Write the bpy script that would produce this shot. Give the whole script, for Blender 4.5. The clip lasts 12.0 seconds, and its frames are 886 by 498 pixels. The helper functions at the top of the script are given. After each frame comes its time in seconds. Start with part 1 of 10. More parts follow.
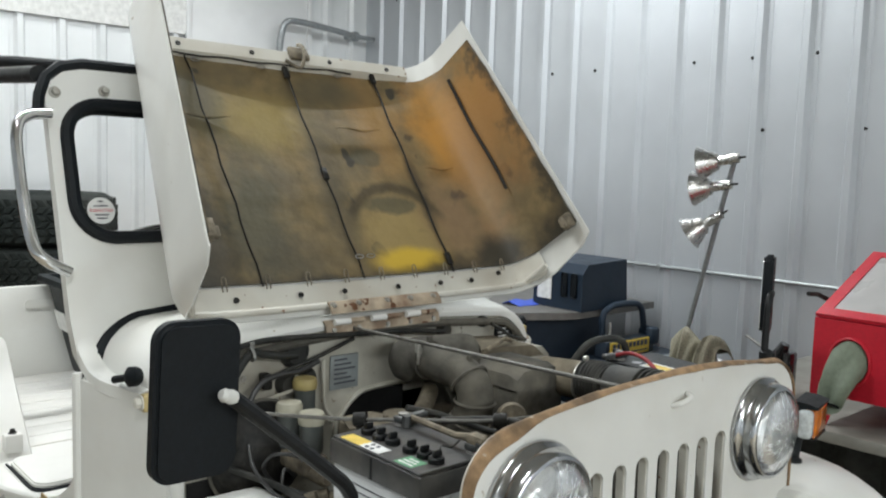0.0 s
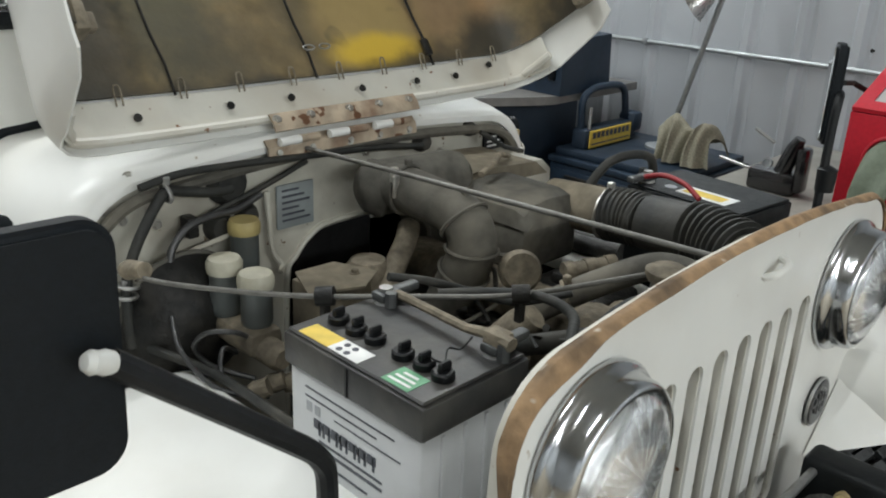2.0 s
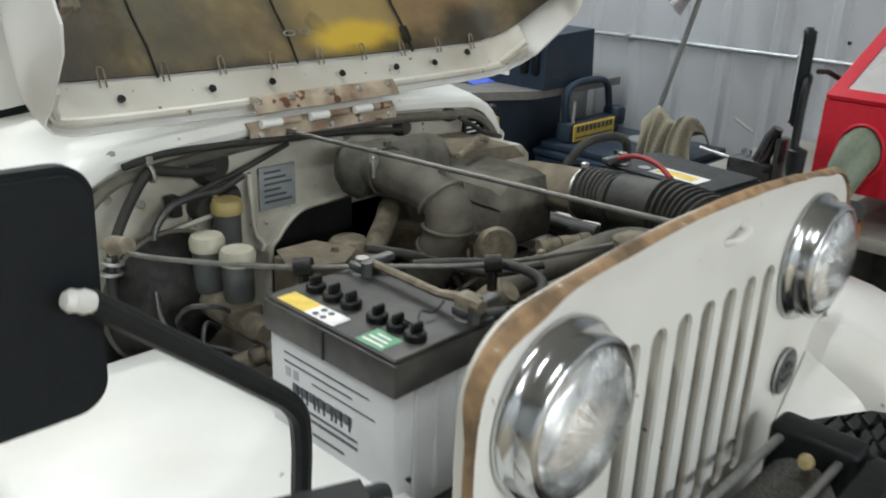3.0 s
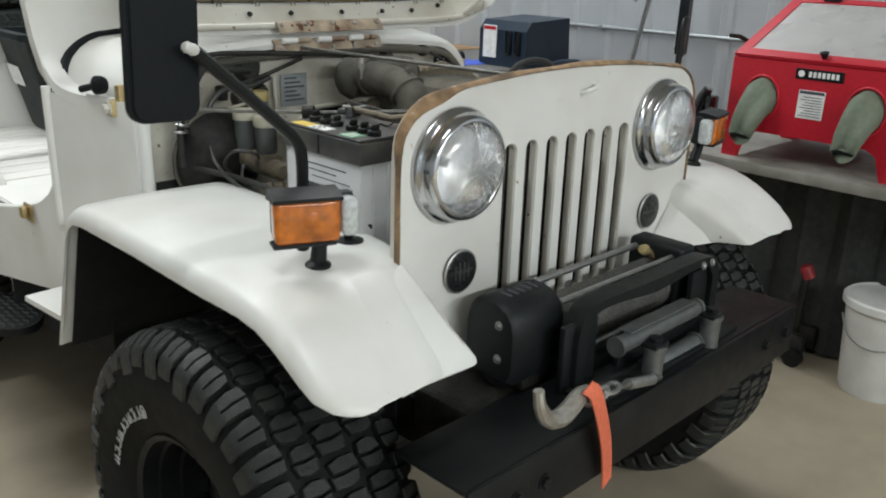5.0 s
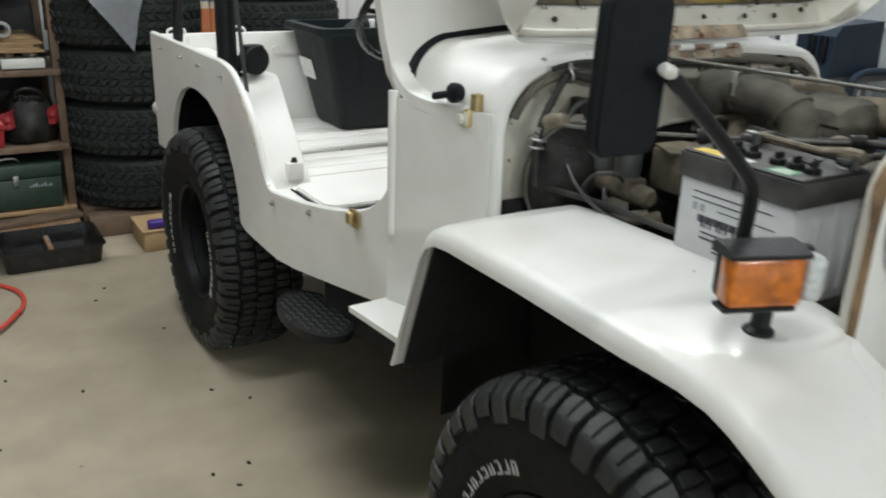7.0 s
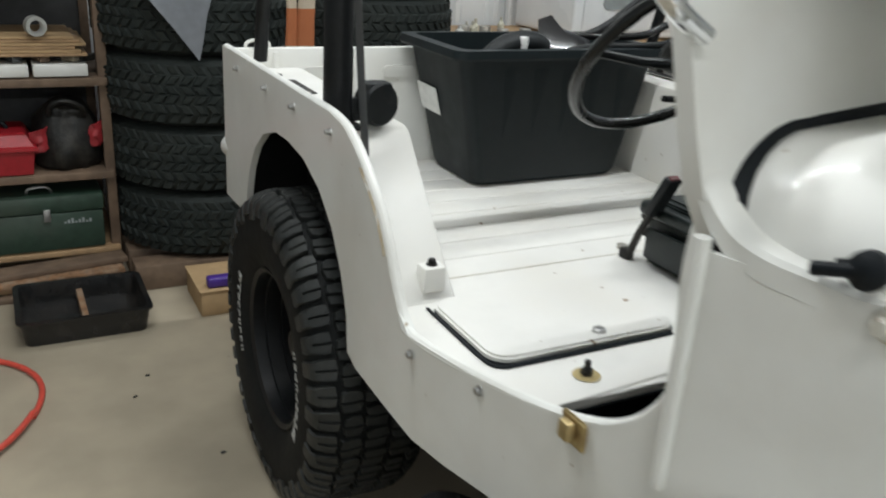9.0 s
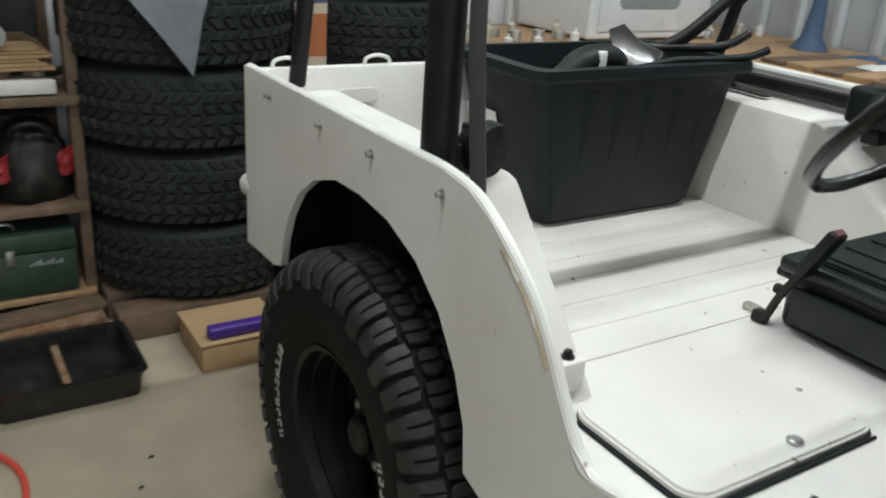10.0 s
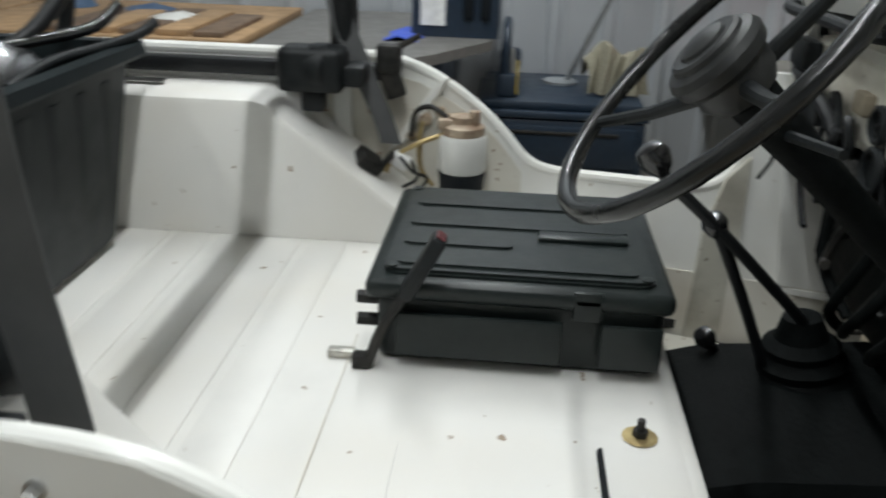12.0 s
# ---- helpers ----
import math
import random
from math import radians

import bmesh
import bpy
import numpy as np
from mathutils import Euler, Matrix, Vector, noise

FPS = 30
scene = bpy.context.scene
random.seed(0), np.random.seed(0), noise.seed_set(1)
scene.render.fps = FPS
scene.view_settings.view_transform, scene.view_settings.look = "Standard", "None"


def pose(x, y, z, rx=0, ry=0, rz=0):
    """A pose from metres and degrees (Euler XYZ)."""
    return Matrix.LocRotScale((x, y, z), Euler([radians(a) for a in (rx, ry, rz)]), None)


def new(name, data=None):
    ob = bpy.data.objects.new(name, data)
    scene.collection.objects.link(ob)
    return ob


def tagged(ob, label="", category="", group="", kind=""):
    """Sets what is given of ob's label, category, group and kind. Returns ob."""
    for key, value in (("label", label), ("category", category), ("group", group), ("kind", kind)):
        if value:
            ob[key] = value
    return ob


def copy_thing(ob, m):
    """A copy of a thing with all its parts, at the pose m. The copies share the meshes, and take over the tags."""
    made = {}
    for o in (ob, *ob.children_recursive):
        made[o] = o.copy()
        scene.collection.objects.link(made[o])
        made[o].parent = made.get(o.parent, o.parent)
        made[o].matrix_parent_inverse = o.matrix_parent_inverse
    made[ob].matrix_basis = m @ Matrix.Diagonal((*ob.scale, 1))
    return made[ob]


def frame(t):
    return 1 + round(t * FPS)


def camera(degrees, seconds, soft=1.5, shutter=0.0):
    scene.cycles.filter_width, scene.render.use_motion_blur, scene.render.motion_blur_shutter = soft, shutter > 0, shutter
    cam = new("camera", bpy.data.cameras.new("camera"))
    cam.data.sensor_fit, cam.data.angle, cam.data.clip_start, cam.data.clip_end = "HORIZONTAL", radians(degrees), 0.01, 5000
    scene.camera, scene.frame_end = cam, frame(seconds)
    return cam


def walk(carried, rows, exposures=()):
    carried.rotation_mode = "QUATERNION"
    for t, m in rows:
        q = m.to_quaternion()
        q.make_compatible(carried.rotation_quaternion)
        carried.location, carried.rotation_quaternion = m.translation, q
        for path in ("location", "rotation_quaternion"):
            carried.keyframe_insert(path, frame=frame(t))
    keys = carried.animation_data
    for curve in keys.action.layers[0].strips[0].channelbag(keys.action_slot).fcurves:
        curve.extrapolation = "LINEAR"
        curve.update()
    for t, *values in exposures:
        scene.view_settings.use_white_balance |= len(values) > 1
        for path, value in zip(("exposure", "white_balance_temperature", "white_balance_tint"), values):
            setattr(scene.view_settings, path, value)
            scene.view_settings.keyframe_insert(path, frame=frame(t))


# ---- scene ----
cam = camera(55.3, 12.0, 1.9, 0.5)
METRES, EYE, TILT, LEAN, TURN = 4.25, 1.562, 0.0, 0.0, -41.8
ROWS = [
    (0.0, 0.0, 0.0, 0.0, 0.18, -5.43, -1.85),
    (0.5, 0.0036, 0.0045, -0.0004, 0.67, -9.23, -1.96),
    (1.0, 0.0037, 0.0299, -0.0004, 0.69, -16.89, -2.07),
    (1.5, -0.008, 0.0849, -0.002, -1.66, -19.9, -2.39),
    (2.0, -0.0165, 0.1173, -0.0004, -3.64, -21.11, -2.32),
    (2.5, -0.0166, 0.1243, -0.0016, -4.21, -21.59, -2.23),
    (3.0, -0.0115, 0.1051, -0.0066, -4.32, -20.84, -2.05),
    (3.5, 0.0046, 0.0552, -0.0137, -3.22, -19.36, -1.77),
    (5.5, 0.0005, -0.0731, -0.038, -2.46, -18.7, -1.88),
    (6.0, -0.0289, -0.0605, -0.0377, 2.39, -19.37, -1.8),
    (6.5, -0.0605, -0.0459, -0.0356, 5.61, -20.07, -2.4),
    (7.0, -0.0798, -0.0095, -0.0353, 10.49, -19.98, -1.96),
    (9.0, -0.2011, 0.1995, -0.0356, 14.58, -21.25, -3.54),
    (9.5, -0.2471, 0.2422, -0.0375, 14.83, -21.5, -3.25),
    (10.0, -0.3003, 0.2779, -0.0364, 9.97, -21.86, -3.82),
    (10.5, -0.3309, 0.3318, -0.0383, 2.08, -21.73, -2.73),
    (11.0, -0.3514, 0.376, -0.0378, -13.47, -22.1, -2.24),
    (11.5, -0.3727, 0.4083, -0.0393, -29.66, -22.45, -1.69),
    (12.0, -0.3726, 0.4416, -0.0416, -42.91, -22.97, -1.62),
]
walk(cam, [(t, pose(0, 0, EYE, TILT, LEAN, TURN) @ pose(METRES * x, METRES * y, METRES * z, 90 + pitch, roll, yaw)) for t, x, y, z, yaw, pitch, roll in ROWS],
     [(0.0, 0.15), (1.5, 0.08), (2.5, 0.20), (3.5, 0.30), (5.5, 0.08), (7.0, 0.12), (9.0, 0.0), (12.0, -0.08)])

# ---- world and lights ----
world = bpy.data.worlds.new("shop_world")
world.use_nodes = True
scene.world = world
world.node_tree.nodes["Background"].inputs[0].default_value = (0.75, 0.82, 0.9, 1)
world.node_tree.nodes["Background"].inputs[1].default_value = 0.05
scene.view_settings.exposure = 0.0


def area_lamp(name, x, y, z, sx, sy, power, colour=(0.925, 0.972, 0.985)):
    data = bpy.data.lights.new(name, "AREA")
    data.shape, data.size, data.size_y, data.energy, data.color = "RECTANGLE", sx, sy, power, colour
    ob = new(name, data)
    ob.location = (x, y, z)
    return ob


# unseen strip lights run across the jeep: (x, y, length, power)
# rows off y = 2.67 are added to brighten grille, fenders and rear wall
LAMP_PLACES = [(1.15, -5.0, 2.4, 210), (-1.3, -4.6, 2.4, 140), (0.0, 0.45, 1.0, 17), (1.15, 2.67, 2.4, 33), (-0.25, 2.67, 1.2, 30), (3.08, 2.67, 1.3, 37), (1.0, 4.35, 2.2, 20)]
for lx, ly, ll, power in LAMP_PLACES:
    area_lamp("strip_light", lx, ly, 3.32, ll, 0.025, power)

# ---- materials ----
def material(name, colour, rough=0.5, metal=0.0, grain=40.0, vary=0.12, bump=0.15, stain=None, stain_scale=3.0, stain_amount=0.5,
             speck=None, speck_scale=60.0, speck_cut=0.68, coat=0.0, rough_vary=0.12, island=0.0, bump_size=0.004, spec=0.5):
    """A procedural surface: base colour with grain, large stains, small specks, uneven gloss and fine relief."""
    m = bpy.data.materials.new(name)
    m.use_nodes = True
    t = m.node_tree
    n, l = t.nodes, t.links
    p = n["Principled BSDF"]
    p.inputs["Metallic"].default_value = metal
    p.inputs["Coat Weight"].default_value = coat
    p.inputs["Specular IOR Level"].default_value = spec
    geo = n.new("ShaderNodeNewGeometry")
    src = geo.outputs["Position"]

    def noise_tex(scale, detail=5.0):
        x = n.new("ShaderNodeTexNoise")
        x.inputs["Scale"].default_value, x.inputs["Detail"].default_value = scale, detail
        l.new(src, x.inputs["Vector"])
        return x.outputs["Fac"]

    def ramp(fac, a, b):
        x = n.new("ShaderNodeMapRange")
        x.inputs["From Min"].default_value, x.inputs["From Max"].default_value = a, b
        l.new(fac, x.inputs["Value"])
        return x.outputs["Result"]

    def mix(fac, a, b, mode="MIX"):
        x = n.new("ShaderNodeMix")
        x.data_type, x.blend_type = "RGBA", mode
        for sock, v in ((x.inputs[0], fac), (x.inputs[6], a), (x.inputs[7], b)):
            if isinstance(v, (int, float)):
                sock.default_value = v
            elif isinstance(v, tuple):
                sock.default_value = (*v, 1)
            else:
                l.new(v, sock)
        return x.outputs[2]

    dark = tuple(c * (1 - vary) for c in colour)
    light = tuple(min(1, c * (1 + vary)) for c in colour)
    col = mix(ramp(noise_tex(grain), 0.3, 0.7), dark, light)
    if stain:
        fac = ramp(noise_tex(stain_scale, 7.0), 0.45, 0.75)
        mul = n.new("ShaderNodeMath")
        mul.operation = "MULTIPLY"
        mul.inputs[1].default_value = stain_amount
        l.new(fac, mul.inputs[0])
        col = mix(mul.outputs[0], col, stain)
    if speck:
        col = mix(ramp(noise_tex(speck_scale, 2.0), speck_cut, speck_cut + 0.04), col, speck)
    if island:
        x = n.new("ShaderNodeObjectInfo")
        r = ramp(x.outputs["Random"], 0.0, 1.0)
        hsv = n.new("ShaderNodeHueSaturation")
        mr = n.new("ShaderNodeMapRange")
        mr.inputs["To Min"].default_value, mr.inputs["To Max"].default_value = 1 - island, 1 + island
        l.new(r, mr.inputs["Value"])
        l.new(mr.outputs["Result"], hsv.inputs["Value"])
        l.new(col, hsv.inputs["Color"])
        col = hsv.outputs["Color"]
    l.new(col, p.inputs["Base Color"])
    mr = n.new("ShaderNodeMapRange")
    mr.inputs["To Min"].default_value, mr.inputs["To Max"].default_value = max(0.02, rough - rough_vary), min(1, rough + rough_vary)
    l.new(noise_tex(grain * 0.4), mr.inputs["Value"])
    l.new(mr.outputs["Result"], p.inputs["Roughness"])
    if bump:
        b = n.new("ShaderNodeBump")
        b.inputs["Strength"].default_value, b.inputs["Distance"].default_value = bump, bump_size
        l.new(noise_tex(grain * 2.0, 8.0), b.inputs["Height"])
        l.new(b.outputs["Normal"], p.inputs["Normal"])
    return m


def emitter(name, colour, strength):
    m = bpy.data.materials.new(name)
    m.use_nodes = True
    p = m.node_tree.nodes["Principled BSDF"]
    p.inputs["Base Color"].default_value = (0.8, 0.8, 0.8, 1)
    p.inputs["Emission Color"].default_value, p.inputs["Emission Strength"].default_value = (*colour, 1), strength
    return m


def glass(name, colour=(1, 1, 1), rough=0.0, ior=1.45):
    m = bpy.data.materials.new(name)
    m.use_nodes = True
    p = m.node_tree.nodes["Principled BSDF"]
    p.inputs["Base Color"].default_value = (*colour, 1)
    p.inputs["Transmission Weight"].default_value, p.inputs["Roughness"].default_value, p.inputs["IOR"].default_value = 1.0, rough, ior
    return m


WHITE = material("white_body_paint", (0.80, 0.80, 0.765), 0.34, grain=9, vary=0.02, bump=0.05, stain=(0.56, 0.52, 0.44), stain_scale=3.4, stain_amount=0.40, coat=0.2,
                 speck=(0.40, 0.33, 0.24), speck_scale=38, speck_cut=0.75)
WHITE_OLD = material("aged_white_paint", (0.66, 0.64, 0.57), 0.48, grain=14, vary=0.06, bump=0.12, stain=(0.36, 0.30, 0.22), stain_scale=7, stain_amount=0.55,
                     speck=(0.22, 0.11, 0.05), speck_scale=48, speck_cut=0.70)
WHITE_FLOOR = material("scuffed_white_tub_paint", (0.755, 0.745, 0.71), 0.45, grain=9, vary=0.045, bump=0.16, stain=(0.56, 0.52, 0.44), stain_scale=4.5, stain_amount=0.38,
                       speck=(0.30, 0.23, 0.16), speck_scale=30, speck_cut=0.735)
BAY = material("grimy_engine_bay_paint", (0.54, 0.525, 0.45), 0.5, grain=18, vary=0.08, bump=0.2, stain=(0.20, 0.165, 0.12), stain_scale=7, stain_amount=0.7,
               speck=(0.14, 0.09, 0.05), speck_scale=60, speck_cut=0.70)
RUST = material("rusted_steel", (0.20, 0.105, 0.05), 0.75, grain=60, vary=0.4, bump=0.5, stain=(0.42, 0.36, 0.28), stain_scale=14, stain_amount=0.6)
TUBE_BLACK = material("black_painted_steel", (0.006, 0.007, 0.008), 0.44, grain=80, vary=0.25, bump=0.12, stain=(0.017, 0.017, 0.017), stain_scale=10, stain_amount=0.4, spec=0.3)
BLACK_PLASTIC = material("black_plastic", (0.007, 0.009, 0.010), 0.5, grain=120, vary=0.2, bump=0.15, stain=(0.017, 0.018, 0.018), stain_scale=8, stain_amount=0.4, spec=0.3)
MIRROR_BLACK = material("satin_black_mirror_shell", (0.005, 0.0075, 0.010), 0.55, grain=150, vary=0.2, bump=0.15, spec=0.25)
DUSTY = material("dusty_black_rubber", (0.090, 0.085, 0.072), 0.75, grain=45, vary=0.25, bump=0.25, stain=(0.25, 0.228, 0.182), stain_scale=9, stain_amount=0.65, spec=0.3)
DUSTY_METAL = material("dusty_cast_metal", (0.24, 0.205, 0.15), 0.7, 0.1, grain=70, vary=0.3, bump=0.45, stain=(0.06, 0.05, 0.038), stain_scale=14, stain_amount=0.7, spec=0.35)
GREASE = material("greasy_dark_metal", (0.014, 0.014, 0.013), 0.5, 0.2, grain=60, vary=0.4, bump=0.5, stain=(0.06, 0.053, 0.043), stain_scale=15, stain_amount=0.5, spec=0.35)
RUBBER = material("tyre_rubber", (0.006, 0.007, 0.007), 0.75, grain=90, vary=0.2, bump=0.2, stain=(0.016, 0.016, 0.015), stain_scale=7, stain_amount=0.5, spec=0.25)
OLD_RUBBER = material("weathered_tyre_rubber", (0.018, 0.023, 0.021), 0.75, grain=60, vary=0.25, bump=0.3, stain=(0.036, 0.039, 0.035), stain_scale=5, stain_amount=0.5, spec=0.3)
STEEL_WORN = material("worn_tread_steel", (0.11, 0.115, 0.115), 0.45, 0.6, grain=60, vary=0.3, bump=0.2)
CHROME = material("chrome", (0.78, 0.79, 0.8), 0.09, 1.0, grain=60, vary=0.04, bump=0.02, rough_vary=0.05)
STEEL = material("bare_steel", (0.42, 0.42, 0.41), 0.4, 0.9, grain=70, vary=0.15, bump=0.15)
ZINC = material("zinc_plated_steel", (0.50, 0.49, 0.45), 0.42, 0.8, grain=90, vary=0.2, bump=0.2, stain=(0.22, 0.13, 0.06), stain_scale=30, stain_amount=0.5)
BRASS = material("yellow_zinc_hinge", (0.50, 0.40, 0.20), 0.45, 0.7, grain=60, vary=0.2, bump=0.25, stain=(0.24, 0.13, 0.05), stain_scale=20, stain_amount=0.6)
CONCRETE = material("stained_concrete", (0.39, 0.335, 0.248), 0.6, grain=5, vary=0.10, bump=0.06, stain=(0.15, 0.125, 0.092), stain_scale=0.9, stain_amount=0.72,
                    speck=(0.13, 0.11, 0.085), speck_scale=13, speck_cut=0.765)
SHEET = material("galvanised_ribbed_sheet", (0.50, 0.525, 0.55), 0.4, 0.3, grain=3, vary=0.05, bump=0.04, stain=(0.38, 0.40, 0.43), stain_scale=1.2, stain_amount=0.5)
SHEET_LIGHT = material("pale_ribbed_sheet", (0.80, 0.82, 0.825), 0.4, 0.15, grain=3, vary=0.05, bump=0.04, stain=(0.55, 0.57, 0.58), stain_scale=1.2, stain_amount=0.5)
# dark filler colour for the shaded hollows below benches and behind shelves
VOID_SHADE = material("dark_void_shade", (0.05, 0.05, 0.05), 0.7, grain=12, vary=0.3, bump=0.2)
BATTERY_WHITE = material("battery_case_grey_white", (0.62, 0.63, 0.64), 0.38, grain=20, vary=0.05, bump=0.05, stain=(0.42, 0.42, 0.42), stain_scale=9, stain_amount=0.3)
BATTERY_LID = material("battery_lid_black", (0.03, 0.03, 0.03), 0.45, grain=40, vary=0.2, bump=0.15, stain=(0.14, 0.13, 0.11), stain_scale=11, stain_amount=0.5)
PRINT_GREY = material("dark_grey_print", (0.065, 0.07, 0.085), 0.5, bump=0)
PRINT_YELLOW = material("yellow_sticker", (0.72, 0.52, 0.08), 0.5, bump=0)
PRINT_WHITE = material("white_sticker", (0.78, 0.78, 0.76), 0.5, bump=0)
PRINT_GREEN = material("green_sticker", (0.12, 0.34, 0.18), 0.5, bump=0)
AMBER = material("amber_lens", (0.50, 0.135, 0.010), 0.16, grain=45, vary=0.4, bump=0.12, coat=0.6)
CLEAR_LENS = material("clear_ribbed_lens", (0.52, 0.55, 0.55), 0.18, grain=140, vary=0.2, bump=0.3, coat=0.8)
RED = material("red_powder_coat", (0.50, 0.014, 0.030), 0.36, grain=90, vary=0.08, bump=0.1)
GLOVE = material("grey_green_rubber_glove", (0.15, 0.18, 0.13), 0.65, grain=60, vary=0.12, bump=0.2)
NAVY = material("dark_blue_machine_paint", (0.012, 0.024, 0.042), 0.45, grain=50, vary=0.15, bump=0.12, stain=(0.035, 0.045, 0.06), stain_scale=5, stain_amount=0.5, spec=0.4)
TABLE_TOP = material("dull_iron_table_top", (0.17, 0.165, 0.155), 0.5, 0.3, grain=30, vary=0.15, bump=0.1, stain=(0.09, 0.085, 0.08), stain_scale=4, stain_amount=0.5)
CLOTH = material("khaki_terry_cloth", (0.30, 0.28, 0.21), 0.95, grain=160, vary=0.25, bump=0.8)
WOOD = material("raw_pine_board", (0.36, 0.23, 0.12), 0.65, grain=18, vary=0.2, bump=0.2, stain=(0.17, 0.11, 0.06), stain_scale=5, stain_amount=0.5)
WOOD_DARK = material("dirty_wood_post", (0.15, 0.10, 0.065), 0.7, grain=20, vary=0.25, bump=0.3, stain=(0.06, 0.04, 0.03), stain_scale=6, stain_amount=0.5)
CARD = material("brown_cardboard", (0.40, 0.27, 0.14), 0.8, grain=30, vary=0.08, bump=0.1, stain=(0.26, 0.17, 0.09), stain_scale=6, stain_amount=0.4)
GREEN_BOX = material("dark_green_chest_paint", (0.022, 0.045, 0.03), 0.5, grain=30, vary=0.2, bump=0.2, stain=(0.07, 0.075, 0.06), stain_scale=6, stain_amount=0.5)
PURPLE = material("purple_plastic", (0.06, 0.025, 0.22), 0.4, bump=0.05)
ORANGE = material("orange_strap", (0.72, 0.16, 0.08), 0.7, grain=120, vary=0.12, bump=0.3)
HOSE_RED = material("red_air_hose", (0.60, 0.075, 0.05), 0.45, grain=60, vary=0.1, bump=0.1)
BUCKET = material("white_bucket_plastic", (0.66, 0.66, 0.63), 0.45, grain=14, vary=0.06, bump=0.05, stain=(0.4, 0.37, 0.32), stain_scale=6, stain_amount=0.4)
LED = emitter("led_tube", (1.0, 0.97, 0.92), 6.0)
PANE = glass("window_glass")

EDGE_TRIM = material("rotted_edge_trim", (0.30, 0.19, 0.10), 0.75, grain=36, vary=0.4, bump=0.5, stain=(0.04, 0.03, 0.022), stain_scale=11, stain_amount=0.95, speck=(0.55, 0.50, 0.42), speck_scale=26, speck_cut=0.66)
HINGE_RUST = material("rust_streaked_hinge", (0.42, 0.34, 0.25), 0.6, 0.1, grain=24, vary=0.3, bump=0.3, stain=(0.15, 0.065, 0.03), stain_scale=16, stain_amount=0.9, speck=(0.12, 0.05, 0.02), speck_scale=34, speck_cut=0.62)
GLOSS_BLACK = material("gloss_black_paint", (0.012, 0.012, 0.013), 0.2, grain=60, vary=0.2, bump=0.04, coat=0.5)
CABLE = material("wound_steel_cable", (0.16, 0.155, 0.145), 0.5, 0.7, grain=220, vary=0.35, bump=0.8)
ROLLER = material("worn_zinc_roller", (0.15, 0.16, 0.16), 0.45, 0.5, grain=40, vary=0.2, bump=0.2, stain=(0.12, 0.115, 0.10), stain_scale=12, stain_amount=0.6)
BADGE = material("dark_emblem", (0.03, 0.03, 0.032), 0.3, 0.4, grain=80, vary=0.3, bump=0.1)
PRINT_TYRE = material("grey_white_tyre_mark", (0.42, 0.42, 0.40), 0.7, grain=40, vary=0.2, bump=0.1)
LENS_GLASS = glass("headlight_glass", (0.97, 0.98, 0.98), 0.12, 1.4)


